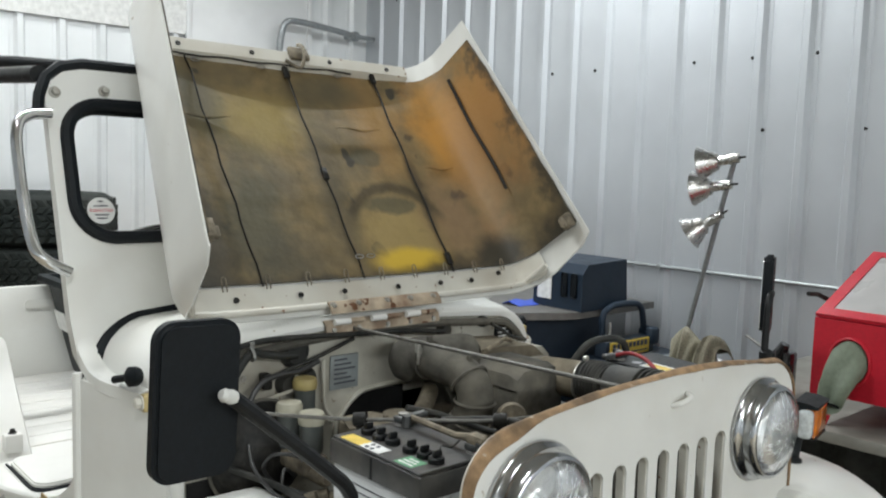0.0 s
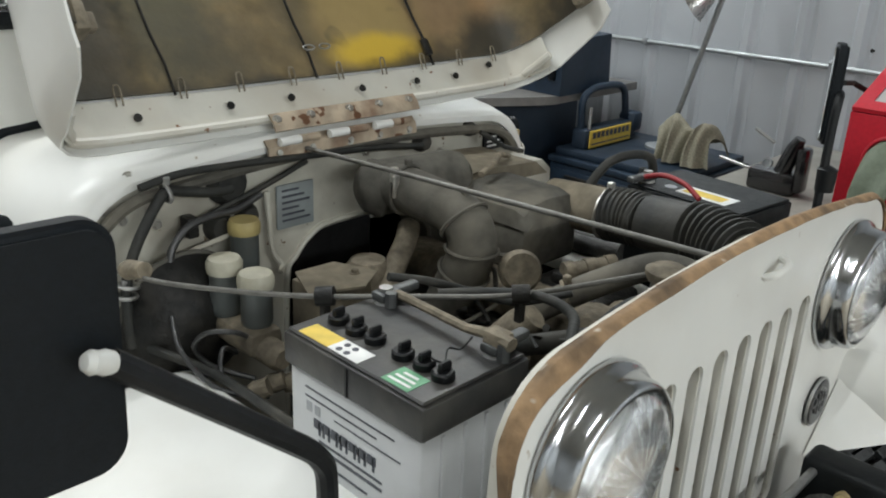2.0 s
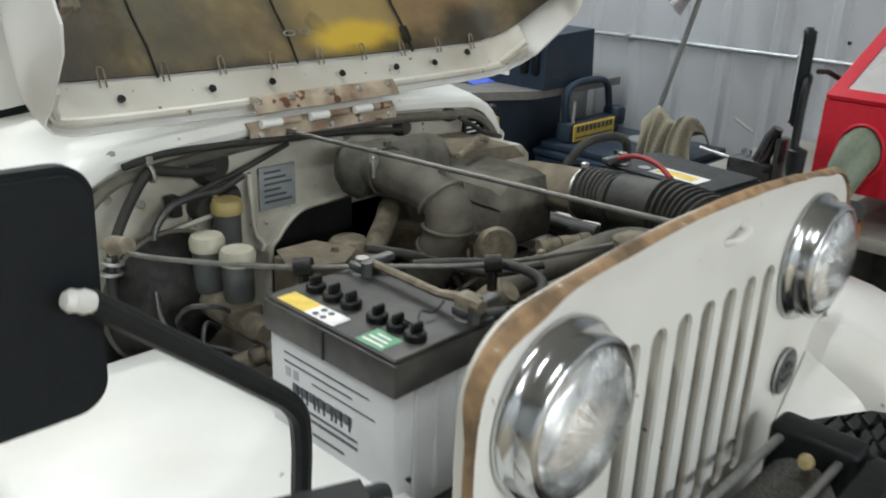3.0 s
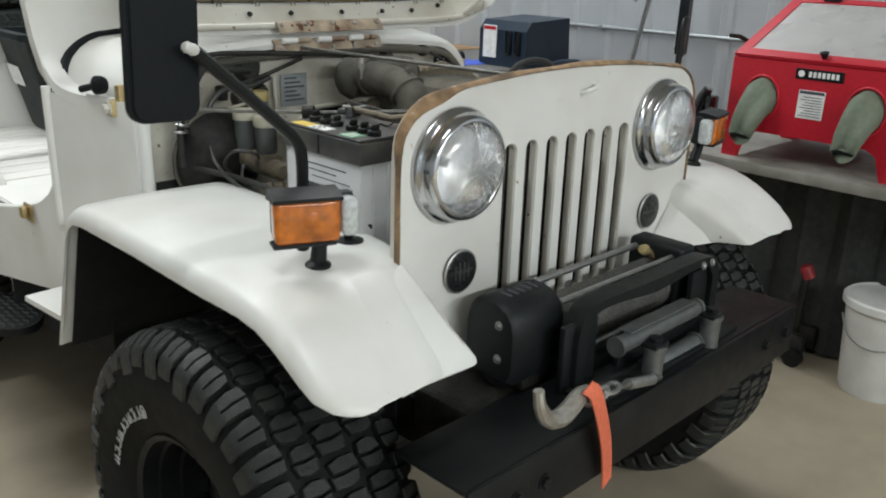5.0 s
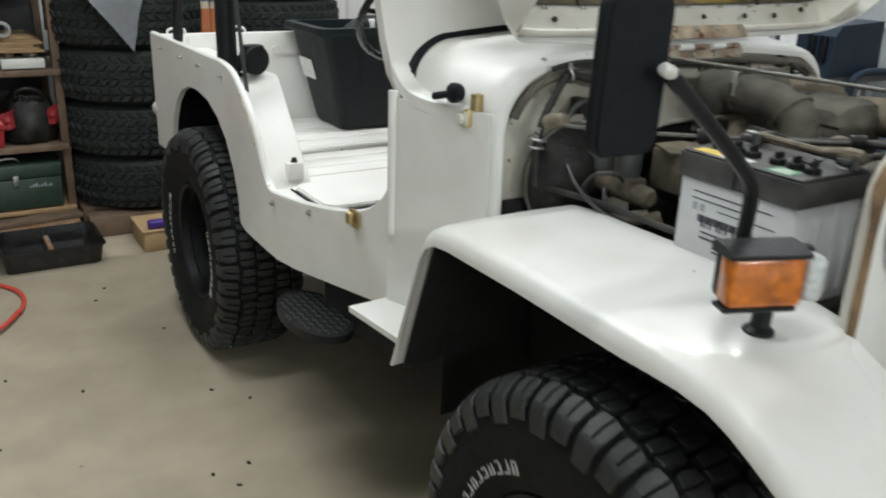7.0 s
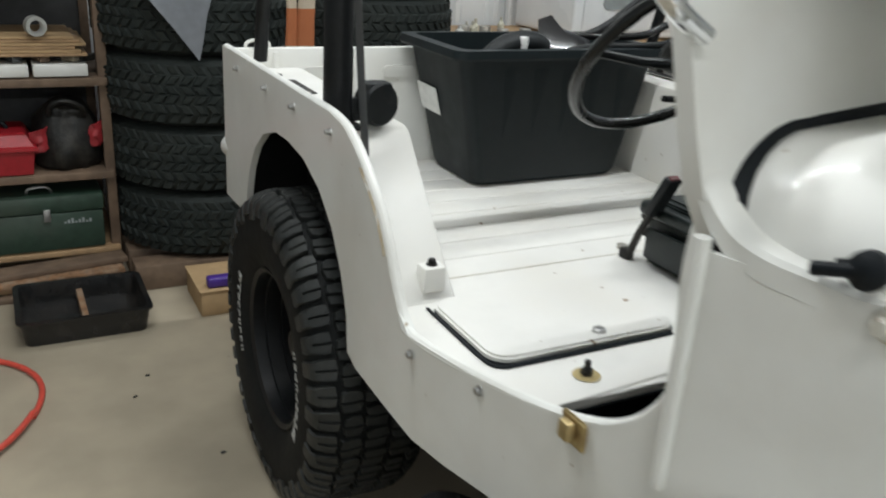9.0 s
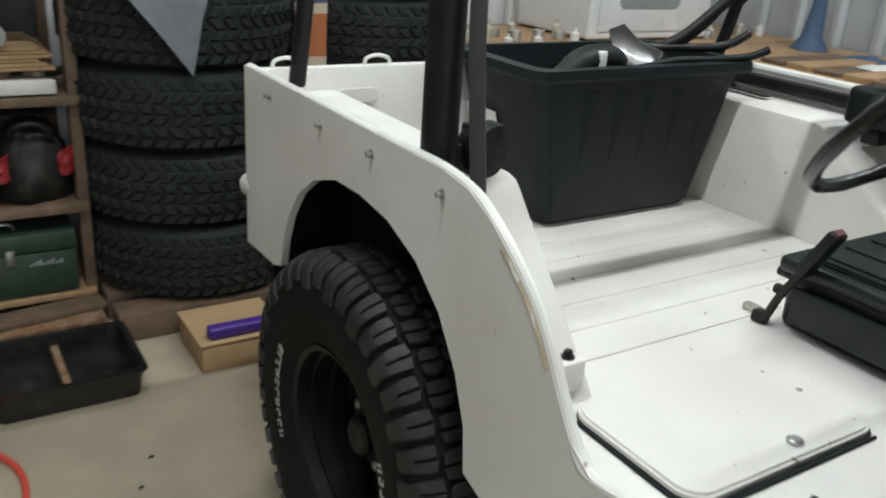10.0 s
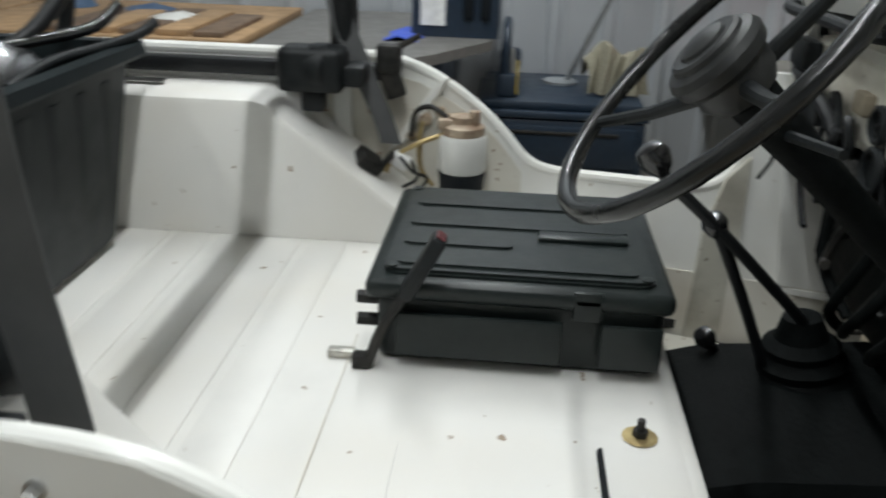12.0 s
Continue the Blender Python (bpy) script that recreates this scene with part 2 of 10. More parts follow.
def stained_pad():
    """Heat-stained hood insulation: olive brown, ochre patches, soot; placed by its own across (u) and along (v) lengths."""
    m = material("stained_hood_pad", (0.205, 0.150, 0.072), 0.5, grain=26, vary=0.22, bump=0.35, stain=(0.105, 0.088, 0.056), stain_scale=6, stain_amount=0.85, speck=(0.05, 0.045, 0.033), speck_scale=11, speck_cut=0.66)
    t = m.node_tree
    n, l = t.nodes, t.links
    p = n["Principled BSDF"]
    col = p.inputs["Base Color"].links[0].from_socket
    geo = n.new("ShaderNodeNewGeometry")
    pos = geo.outputs["Position"]

    def calc(op, *args):
        x = n.new("ShaderNodeMath")
        x.operation = op
        for k, v in enumerate(args):
            if isinstance(v, (int, float)):
                x.inputs[k].default_value = v
            else:
                l.new(v, x.inputs[k])
        return x.outputs[0]

    def along(d, off):
        x = n.new("ShaderNodeVectorMath")
        x.operation = "DOT_PRODUCT"
        x.inputs[1].default_value = d
        l.new(pos, x.inputs[0])
        return calc("SUBTRACT", x.outputs["Value"], off)

    c37, s37 = math.cos(radians(35.2)), math.sin(radians(35.2))
    u = along((1, 0, 0), 1.24)
    v = calc("MULTIPLY", along((0, s37, c37), 1.598 * s37 + 1.226 * c37), 1.09)
    deep = along((0, -c37, s37), -1.598 * c37 + 1.226 * s37)

    def noise_tex(scale, detail=7.0):
        x = n.new("ShaderNodeTexNoise")
        x.inputs["Scale"].default_value, x.inputs["Detail"].default_value = scale, detail
        l.new(pos, x.inputs["Vector"])
        return calc("SUBTRACT", x.outputs["Fac"], 0.5)

    coarse, fine = noise_tex(9), noise_tex(34)

    def blend(fac, tint):
        nonlocal col
        x = n.new("ShaderNodeMix")
        x.data_type = "RGBA"
        l.new(fac, x.inputs[0])
        l.new(col, x.inputs[6])
        x.inputs[7].default_value = (*tint, 1)
        col = x.outputs[2]

    def soft_step(val, a, b, amount):
        x = n.new("ShaderNodeMapRange")
        x.interpolation_type = "SMOOTHSTEP"
        x.inputs["From Min"].default_value, x.inputs["From Max"].default_value, x.inputs["To Max"].default_value = a, b, amount
        l.new(val, x.inputs["Value"])
        return x.outputs["Result"]

    def blob(u0, v0, ru, rv, tint, amount, rag=1.0, edge=0.4):
        du = calc("DIVIDE", calc("SUBTRACT", u, u0), ru)
        dv = calc("DIVIDE", calc("SUBTRACT", v, v0), rv)
        r = calc("SQRT", calc("ADD", calc("MULTIPLY", du, du), calc("MULTIPLY", dv, dv)))
        r = calc("ADD", r, calc("ADD", calc("MULTIPLY", coarse, rag * 1.6), calc("MULTIPLY", fine, rag * 0.8)))
        blend(soft_step(r, 1.0 + edge / 2, 1.0 - edge, amount), tint)

    soot, moss = (0.036, 0.034, 0.027), (0.090, 0.085, 0.054)
    # heat-yellowed and orange fields
    blob(0.43, 0.58, 0.13, 0.20, (0.504, 0.245, 0.049), 0.85, 0.7, 0.8)
    blob(0.47, 0.45, 0.05, 0.30, (0.336, 0.182, 0.070), 0.7, 0.9, 0.8)
    blob(0.20, 0.60, 0.09, 0.20, (0.420, 0.238, 0.077), 0.6, 0.8, 0.8)
    blob(-0.16, 0.58, 0.16, 0.10, (0.350, 0.266, 0.084), 0.6, 0.8, 0.8)
    blob(0.15, 0.20, 0.15, 0.13, (0.364, 0.266, 0.105), 0.7, 0.5, 0.5)
    blob(0.14, 0.13, 0.13, 0.045, (0.588, 0.392, 0.042), 0.95, 0.35, 0.5)
    blob(0.34, 0.25, 0.12, 0.16, (0.280, 0.175, 0.105), 0.5, 0.8, 0.8)
    # moss-grey and soot marks
    blob(-0.27, 0.28, 0.10, 0.22, moss, 0.85, 0.9, 0.7)
    blob(-0.33, 0.62, 0.07, 0.12, moss, 0.7, 0.9, 0.7)
    blob(0.15, 0.31, 0.085, 0.03, moss, 0.75, 1.2, 0.4)
    blob(0.26, 0.33, 0.022, 0.16, soot, 0.6, 1.2, 0.6)
    blob(0.12, 0.48, 0.05, 0.03, moss, 0.7, 1.2, 0.4)
    blob(-0.42, 0.15, 0.09, 0.30, soot, 0.8, 0.8, 0.7)
    blob(-0.10, 0.06, 0.30, 0.035, soot, 0.7, 0.9, 0.6)
    blob(0.45, 0.12, 0.10, 0.07, soot, 0.9, 0.7, 0.6)
    blob(-0.02, 0.40, 0.05, 0.26, (0.075, 0.066, 0.042), 0.6, 1.0, 0.8)
    blob(-0.20, 0.14, 0.13, 0.10, (0.066, 0.060, 0.042), 0.6, 1.0, 0.8)
    blob(0.30, 0.10, 0.10, 0.05, soot, 0.6, 1.0, 0.7)
    blob(0.09, 0.70, 0.16, 0.05, (0.10, 0.085, 0.05), 0.6, 1.0, 0.8)
    # crumbling sooty edges
    edge = calc("ADD", deep, calc("ADD", calc("MULTIPLY", coarse, 0.16), calc("MULTIPLY", fine, 0.10)))
    blend(soft_step(edge, 0.185, 0.245, 0.85), soot)
    blend(soft_step(calc("ADD", v, calc("MULTIPLY", coarse, 0.10)), 0.115, 0.075, 0.7), soot)
    # dark arch where a round lid stood below
    du, dv = calc("SUBTRACT", u, 0.15), calc("SUBTRACT", v, 0.22)
    r = calc("SQRT", calc("ADD", calc("MULTIPLY", du, du), calc("MULTIPLY", dv, dv)))
    r = calc("ABSOLUTE", calc("SUBTRACT", calc("ADD", r, calc("MULTIPLY", fine, 0.02)), 0.15))
    arc = calc("MULTIPLY", soft_step(r, 0.028, 0.004, 0.75), soft_step(dv, 0.02, 0.08, 1.0))
    blend(arc, (0.045, 0.038, 0.024))
    l.new(col, p.inputs["Base Color"])
    return m


SHIELD = stained_pad()
DUSTY_RUB = material("dusty_bellows_rubber", (0.024, 0.025, 0.023), 0.6, grain=50, vary=0.25, bump=0.25, stain=(0.115, 0.105, 0.085), stain_scale=11, stain_amount=0.5, spec=0.35)
PLATE_GREY = material("faded_grey_plate", (0.27, 0.30, 0.30), 0.5, grain=40, vary=0.15, bump=0.1, stain=(0.15, 0.15, 0.14), stain_scale=20, stain_amount=0.6)
PROP = material("grey_prop_rod", (0.17, 0.165, 0.15), 0.5, 0.5, grain=60, vary=0.2, bump=0.2)
RESERVOIR = material("grey_reservoir_plastic", (0.085, 0.095, 0.092), 0.4, grain=40, vary=0.1, bump=0.05, stain=(0.07, 0.065, 0.055), stain_scale=20, stain_amount=0.5)
CAP_CREAM = material("cream_cap_plastic", (0.46, 0.44, 0.35), 0.5, grain=40, vary=0.1, bump=0.1, stain=(0.28, 0.24, 0.16), stain_scale=25, stain_amount=0.5)
CAP_YELLOW = material("yellowed_cap_plastic", (0.42, 0.34, 0.14), 0.5, grain=40, vary=0.1, bump=0.1, stain=(0.22, 0.17, 0.08), stain_scale=25, stain_amount=0.5)
PRINT_MID = material("mid_grey_print", (0.35, 0.36, 0.38), 0.5, bump=0)
WEBBING_DARK = material("dull_black_vinyl", (0.016, 0.017, 0.017), 0.45, grain=60, vary=0.2, bump=0.12, stain=(0.032, 0.033, 0.032), stain_scale=7, stain_amount=0.5, spec=0.4)
WEBBING = material("grey_belt_webbing", (0.085, 0.087, 0.088), 0.8, grain=30, vary=0.08, bump=0.15)
CASE_BLACK = material("black_case_plastic", (0.010, 0.0145, 0.014), 0.36, grain=70, vary=0.15, bump=0.06, stain=(0.028, 0.034, 0.032), stain_scale=6, stain_amount=0.5, spec=0.35)
TOTE = material("black_tote_plastic", (0.006, 0.0105, 0.012), 0.5, grain=40, vary=0.12, bump=0.06, stain=(0.012, 0.017, 0.018), stain_scale=4, stain_amount=0.5, spec=0.25)
TREAD = material("dusty_tread_rubber", (0.016, 0.018, 0.0175), 0.47, grain=70, vary=0.3, bump=0.35, stain=(0.042, 0.044, 0.040), stain_scale=8, stain_amount=0.6, spec=0.45)
# flat black; puts the shade under body and fenders into the colour
DARK_LINER = material("black_underseal", (0.008, 0.008, 0.008), 0.9, grain=60, vary=0.2, bump=0.4)
DOOR_WHITE = material("white_door_paint", (0.78, 0.79, 0.79), 0.4, grain=8, vary=0.03, bump=0.05)
GALV = material("galvanised_pipe", (0.36, 0.38, 0.39), 0.42, 0.6, grain=50, vary=0.12, bump=0.1)
BENCH_TOP = material("grey_bench_top", (0.26, 0.25, 0.22), 0.6, grain=14, vary=0.15, bump=0.15, stain=(0.12, 0.11, 0.095), stain_scale=4, stain_amount=0.6)
CURTAIN = material("dark_dusty_curtain", (0.035, 0.038, 0.036), 0.9, grain=40, vary=0.25, bump=0.3, stain=(0.08, 0.078, 0.07), stain_scale=5, stain_amount=0.5)
HAZE_GLASS = material("hazy_pane", (0.42, 0.41, 0.40), 0.28, grain=12, vary=0.08, bump=0.03, stain=(0.33, 0.31, 0.30), stain_scale=5, stain_amount=0.5)
RED_BOX = material("red_toolbox_plastic", (0.30, 0.012, 0.018), 0.42, grain=50, vary=0.12, bump=0.1)
RED_WORN = material("worn_red_plastic", (0.09, 0.012, 0.014), 0.6, grain=60, vary=0.3, bump=0.2, stain=(0.03, 0.015, 0.015), stain_scale=20, stain_amount=0.5)
RED_DULL = material("dull_red_paint", (0.28, 0.02, 0.025), 0.55, grain=50, vary=0.2, bump=0.2)
BLUE_GLOVE = material("blue_nitrile", (0.05, 0.10, 0.50), 0.55, grain=60, vary=0.1, bump=0.2)
BRUSHED = material("brushed_steel_shade", (0.55, 0.54, 0.52), 0.28, 1.0, grain=120, vary=0.08, bump=0.08)
ENAMEL = material("white_enamel", (0.74, 0.76, 0.77), 0.25, grain=10, vary=0.03, bump=0.03, coat=0.3)
DENIM = material("blue_cloth_paint", (0.05, 0.09, 0.16), 0.7, grain=80, vary=0.2, bump=0.3)
TARP = material("grey_tarpaulin", (0.15, 0.16, 0.175), 0.6, grain=30, vary=0.1, bump=0.15)
OILY = material("oily_black_plastic", (0.012, 0.012, 0.012), 0.18, grain=30, vary=0.3, bump=0.15, stain=(0.035, 0.03, 0.025), stain_scale=9, stain_amount=0.6)


def striped_cloth():
    """Orange, cream and blue bands."""
    m = material("striped_cloth", (0.45, 0.16, 0.06), 0.9, grain=90, vary=0.15, bump=0.4)
    t = m.node_tree
    n, l = t.nodes, t.links
    p = n["Principled BSDF"]
    geo = n.new("ShaderNodeNewGeometry")
    sep = n.new("ShaderNodeSeparateXYZ")
    l.new(geo.outputs["Position"], sep.inputs[0])
    mul = n.new("ShaderNodeMath")
    mul.operation = "MULTIPLY"
    mul.inputs[1].default_value = 4.2
    l.new(sep.outputs["Z"], mul.inputs[0])
    fr = n.new("ShaderNodeMath")
    fr.operation = "FRACT"
    l.new(mul.outputs[0], fr.inputs[0])
    cr = n.new("ShaderNodeValToRGB")
    cr.color_ramp.interpolation = "CONSTANT"
    e = cr.color_ramp.elements
    e[0].position, e[0].color = 0.0, (0.40, 0.13, 0.05, 1)
    e[1].position, e[1].color = 0.55, (0.50, 0.42, 0.32, 1)
    k = e.new(0.68)
    k.color = (0.06, 0.08, 0.14, 1)
    k = e.new(0.88)
    k.color = (0.50, 0.42, 0.32, 1)
    l.new(fr.outputs[0], cr.inputs[0])
    l.new(cr.outputs["Color"], p.inputs["Base Color"])
    return m


PLAID = striped_cloth()
CEILING = material("dull_ceiling_board", (0.45, 0.46, 0.46), 0.8, grain=6, vary=0.05, bump=0.05)
REFLECTOR = material("frosted_reflector", (0.86, 0.87, 0.87), 0.42, 1.0, grain=8, vary=0.03, bump=0.0, rough_vary=0.05)
SOFT_CHROME = material("aged_chrome", (0.55, 0.56, 0.57), 0.16, 1.0, grain=50, vary=0.06, bump=0.03, rough_vary=0.06)
TUNNEL = material("dull_tunnel_rubber", (0.003, 0.004, 0.004), 0.62, grain=50, vary=0.3, bump=0.3, bump_size=0.006, stain=(0.007, 0.008, 0.008), stain_scale=7, stain_amount=0.5, spec=0.07)
WHEEL_BLACK = material("worn_black_wheel_rim", (0.009, 0.010, 0.010), 0.24, grain=60, vary=0.2, bump=0.06, stain=(0.02, 0.02, 0.02), stain_scale=9, stain_amount=0.5, spec=0.5)
PROP_DARK = material("dull_dark_nickel", (0.09, 0.09, 0.09), 0.4, 0.6, grain=60, vary=0.2, bump=0.1)
DUST_TAN = material("tan_dust_on_plastic", (0.215, 0.185, 0.135), 0.8, grain=40, vary=0.2, bump=0.25, stain=(0.085, 0.074, 0.056), stain_scale=8, stain_amount=0.7, spec=0.25)
TAPE = material("yellowed_edge_tape", (0.50, 0.42, 0.29), 0.6, grain=26, vary=0.2, bump=0.2, stain=(0.20, 0.13, 0.075), stain_scale=14, stain_amount=0.8, speck=(0.7, 0.68, 0.62), speck_scale=24, speck_cut=0.6)

# ---- building helpers ----
BASE = {}


def thing(name, x, y, z, label, category, group="", kind=""):
    ob = new(name)
    ob.empty_display_size = 0.05
    ob.location = (x, y, z)
    BASE[ob] = Vector((x, y, z))
    return tagged(ob, label, category, group, kind)


def part(name, bm, mat, parent=None, label="", soft=35.0, category="", kind="", group=""):
    """Links a bmesh, given in the world's places, as one mesh object under its thing or part."""
    base = BASE.get(parent, Vector((0, 0, 0)))
    bmesh.ops.recalc_face_normals(bm, faces=bm.faces)
    bm.transform(Matrix.Translation(-base))
    me = bpy.data.meshes.new(name)
    bm.to_mesh(me)
    bm.free()
    for p in me.polygons:
        p.use_smooth = True
    me.set_sharp_from_angle(angle=radians(soft))
    me.materials.append(mat)
    ob = new(name, me)
    ob.parent = parent
    BASE[ob] = base
    return tagged(ob, label, category, group, kind)


def single(name, bm, mat, at, label, category, group="", kind="", soft=35.0):
    """A thing of one mesh, with its origin at its base."""
    at = Vector(at)
    bm.transform(Matrix.Translation(-at))
    ob = part(name, bm, mat, None, label, soft, category, kind, group)
    ob.location = at
    BASE[ob] = at
    return ob


def B():
    return bmesh.new()


def box(bm, x0, x1, y0, y1, z0, z1, bevel=0.0, seg=2, m=None):
    r = bmesh.ops.create_cube(bm, size=1.0, matrix=Matrix.LocRotScale(((x0 + x1) / 2, (y0 + y1) / 2, (z0 + z1) / 2), None, (abs(x1 - x0), abs(y1 - y0), abs(z1 - z0))))
    vs = r["verts"]
    if bevel:
        es = {e for v in vs for e in v.link_edges}
        out = bmesh.ops.bevel(bm, geom=list(es), offset=bevel, segments=seg, affect="EDGES", profile=0.5)
        vs = list({v for f in out["faces"] for v in f.verts} | {v for v in vs if v.is_valid})
    if m is not None:
        bmesh.ops.transform(bm, matrix=m, verts=vs)
    return bm


def basis(d):
    d = Vector(d).normalized()
    a = Vector((0, 0, 1)) if abs(d.z) < 0.9 else Vector((1, 0, 0))
    u = d.cross(a).normalized()
    return u, d.cross(u).normalized()


def tube(bm, path, r, seg=10, closed=False, cap=True):
    """A round tube along a path; r one radius or one for each point."""
    pts = [Vector(p) for p in path]
    k = len(pts)
    rs = r if isinstance(r, (list, tuple)) else [r] * k
    rings, u = [], None
    for i, p in enumerate(pts):
        a = pts[(i - 1) % k] if (i or closed) else p
        b = pts[(i + 1) % k] if (i < k - 1 or closed) else p
        d = (b - a).normalized()
        if u is None:
            u, _ = basis(d)
        u = (u - d * u.dot(d)).normalized()
        v = d.cross(u)
        rings.append([bm.verts.new(p + (u * math.cos(2 * math.pi * j / seg) + v * math.sin(2 * math.pi * j / seg)) * rs[i]) for j in range(seg)])
    for i in range(k if closed else k - 1):
        a, b = rings[i], rings[(i + 1) % k]
        for j in range(seg):
            bm.faces.new((a[j], a[(j + 1) % seg], b[(j + 1) % seg], b[j]))
    if cap and not closed:
        bm.faces.new(rings[0])
        bm.faces.new(rings[-1])
    return bm


def rod(bm, a, b, r, seg=12, r2=None):
    return tube(bm, [a, b], [r, r if r2 is None else r2], seg)


def smooth_path(pts, steps=6, closed=False):
    """A Catmull-Rom curve through the points."""
    p = [Vector(q) for q in pts]
    out = []
    k = len(p)
    for i in range(k if closed else k - 1):
        a = p[(i - 1) % k] if (i or closed) else p[0]
        b, c = p[i], p[(i + 1) % k]
        d = p[(i + 2) % k] if (i < k - 2 or closed) else p[-1]
        for s in range(steps):
            t = s / steps
            out.append(0.5 * (2 * b + (c - a) * t + (2 * a - 5 * b + 4 * c - d) * t * t + (3 * b - a - 3 * c + d) * t ** 3))
    if not closed:
        out.append(p[-1])
    return out


def lathe(bm, profile, at=(0, 0, 0), axis=(0, 0, 1), seg=32, cap=True):
    """Turns a profile of (radius, height) about an axis."""
    u, v = basis(axis)
    d, at = Vector(axis).normalized(), Vector(at)
    rings = []
    for r, h in profile:
        if r < 1e-5:
            rings.append([bm.verts.new(at + d * h)])
        else:
            rings.append([bm.verts.new(at + d * h + (u * math.cos(2 * math.pi * j / seg) + v * math.sin(2 * math.pi * j / seg)) * r) for j in range(seg)])
    for a, b in zip(rings, rings[1:]):
        for j in range(seg):
            k = (j + 1) % seg
            if len(a) == 1 and len(b) == 1:
                continue
            if len(a) == 1:
                bm.faces.new((a[0], b[j], b[k]))
            elif len(b) == 1:
                bm.faces.new((a[j], a[k], b[0]))
            else:
                bm.faces.new((a[j], a[k], b[k], b[j]))
    if cap:
        for e in (rings[0], rings[-1]):
            if len(e) > 2:
                bm.faces.new(e)
    return bm


def plate(bm, outline, thick, holes=(), to=None):
    """A flat plate from a 2-D outline with holes, extruded by thick along its third axis, placed by the matrix to."""
    loops = [outline, *holes]
    edges, verts = [], []
    for lp in loops:
        vs = [bm.verts.new((a, b, 0)) for a, b in lp]
        verts += vs
        edges += [bm.edges.new((vs[i], vs[(i + 1) % len(vs)])) for i in range(len(vs))]
    if holes:
        faces = [f for f in bmesh.ops.triangle_fill(bm, edges=edges, use_beauty=True)["geom"] if isinstance(f, bmesh.types.BMFace)]
    else:
        faces = [bm.faces.new(verts)]
    r = bmesh.ops.extrude_face_region(bm, geom=faces)
    top = [v for v in r["geom"] if isinstance(v, bmesh.types.BMVert)]
    bmesh.ops.translate(bm, verts=top, vec=(0, 0, thick))
    if to is not None:
        bmesh.ops.transform(bm, matrix=to, verts=verts + top)
    return bm


# plates drawn in (y, z) with thickness along +x, in (x, z) along +y, in (x, y) along +z
def in_yz(x):
    return Matrix(((0, 0, 1, x), (1, 0, 0, 0), (0, 1, 0, 0), (0, 0, 0, 1)))


def in_xz(y):
    return Matrix(((1, 0, 0, 0), (0, 0, 1, y), (0, 1, 0, 0), (0, 0, 0, 1)))


def in_xy(z):
    return Matrix.Translation((0, 0, z))


def round_rect(x0, x1, y0, y1, r, seg=5):
    out = []
    for cx, cy, a in ((x1 - r, y1 - r, 0), (x0 + r, y1 - r, 90), (x0 + r, y0 + r, 180), (x1 - r, y0 + r, 270)):
        out += [(cx + r * math.cos(radians(a + 90 * i / seg)), cy + r * math.sin(radians(a + 90 * i / seg))) for i in range(seg + 1)]
    return out


def loft(bm, sections, closed=False, cap=False):
    """A skin over open or closed cross-sections of the same number of points."""
    rings = [[bm.verts.new(p) for p in s] for s in sections]
    for a, b in zip(rings, rings[1:]):
        k = len(a)
        for j in range(k if closed else k - 1):
            bm.faces.new((a[j], a[(j + 1) % k], b[(j + 1) % k], b[j]))
    if cap:
        bm.faces.new(rings[0])
        bm.faces.new(rings[-1])
    return bm


def thicken(bm, t):
    bmesh.ops.recalc_face_normals(bm, faces=bm.faces)
    bmesh.ops.solidify(bm, geom=list(bm.faces), thickness=t)
    return bm


def writing(text, size, mat, m, parent, name="lettering", spacing=1.0, shear=0.0, extrude=0.0004):
    """Letters in the built-in font, turned into a mesh."""
    cu = bpy.data.curves.new(name, "FONT")
    cu.body, cu.size, cu.align_x, cu.align_y, cu.space_character, cu.shear, cu.extrude = text, size, "CENTER", "CENTER", spacing, shear, extrude
    cu.resolution_u = 3
    tmp = new("tmp_text", cu)
    bpy.context.view_layer.update()
    me = bpy.data.meshes.new_from_object(tmp.evaluated_get(bpy.context.evaluated_depsgraph_get()))
    bpy.data.objects.remove(tmp)
    bpy.data.curves.remove(cu)
    base = BASE.get(parent, Vector((0, 0, 0)))
    me.transform(Matrix.Translation(-base) @ m)
    me.materials.append(mat)
    ob = new(name, me)
    ob.parent = parent
    BASE[ob] = base
    return ob

# ---- the shop: floor, walls, ceiling ----
WX, WY, SY = 3.85, 5.25, -6.4
bm = B()
box(bm, -3.6, WX + 0.1, SY, WY + 0.1, -0.12, 0.0)
single("floor", bm, CONCRETE, (0, 0, 0), "stained tan concrete shop floor", "floor", kind="structure")


def ribbed(x0, x1, z0, z1, pitch=0.23):
    """The outline of ribbed sheet in plan: (along, out) points."""
    pts, a = [], x0
    while a < x1:
        for da, o in ((0, 0), (0.125, 0), (0.14, 0.004), (0.15, 0), (0.165, 0.0), (0.183, 0.025), (0.212, 0.025), (0.23, 0.0)):
            pts.append((a + da * pitch / 0.23, o))
        a += pitch
    return pts


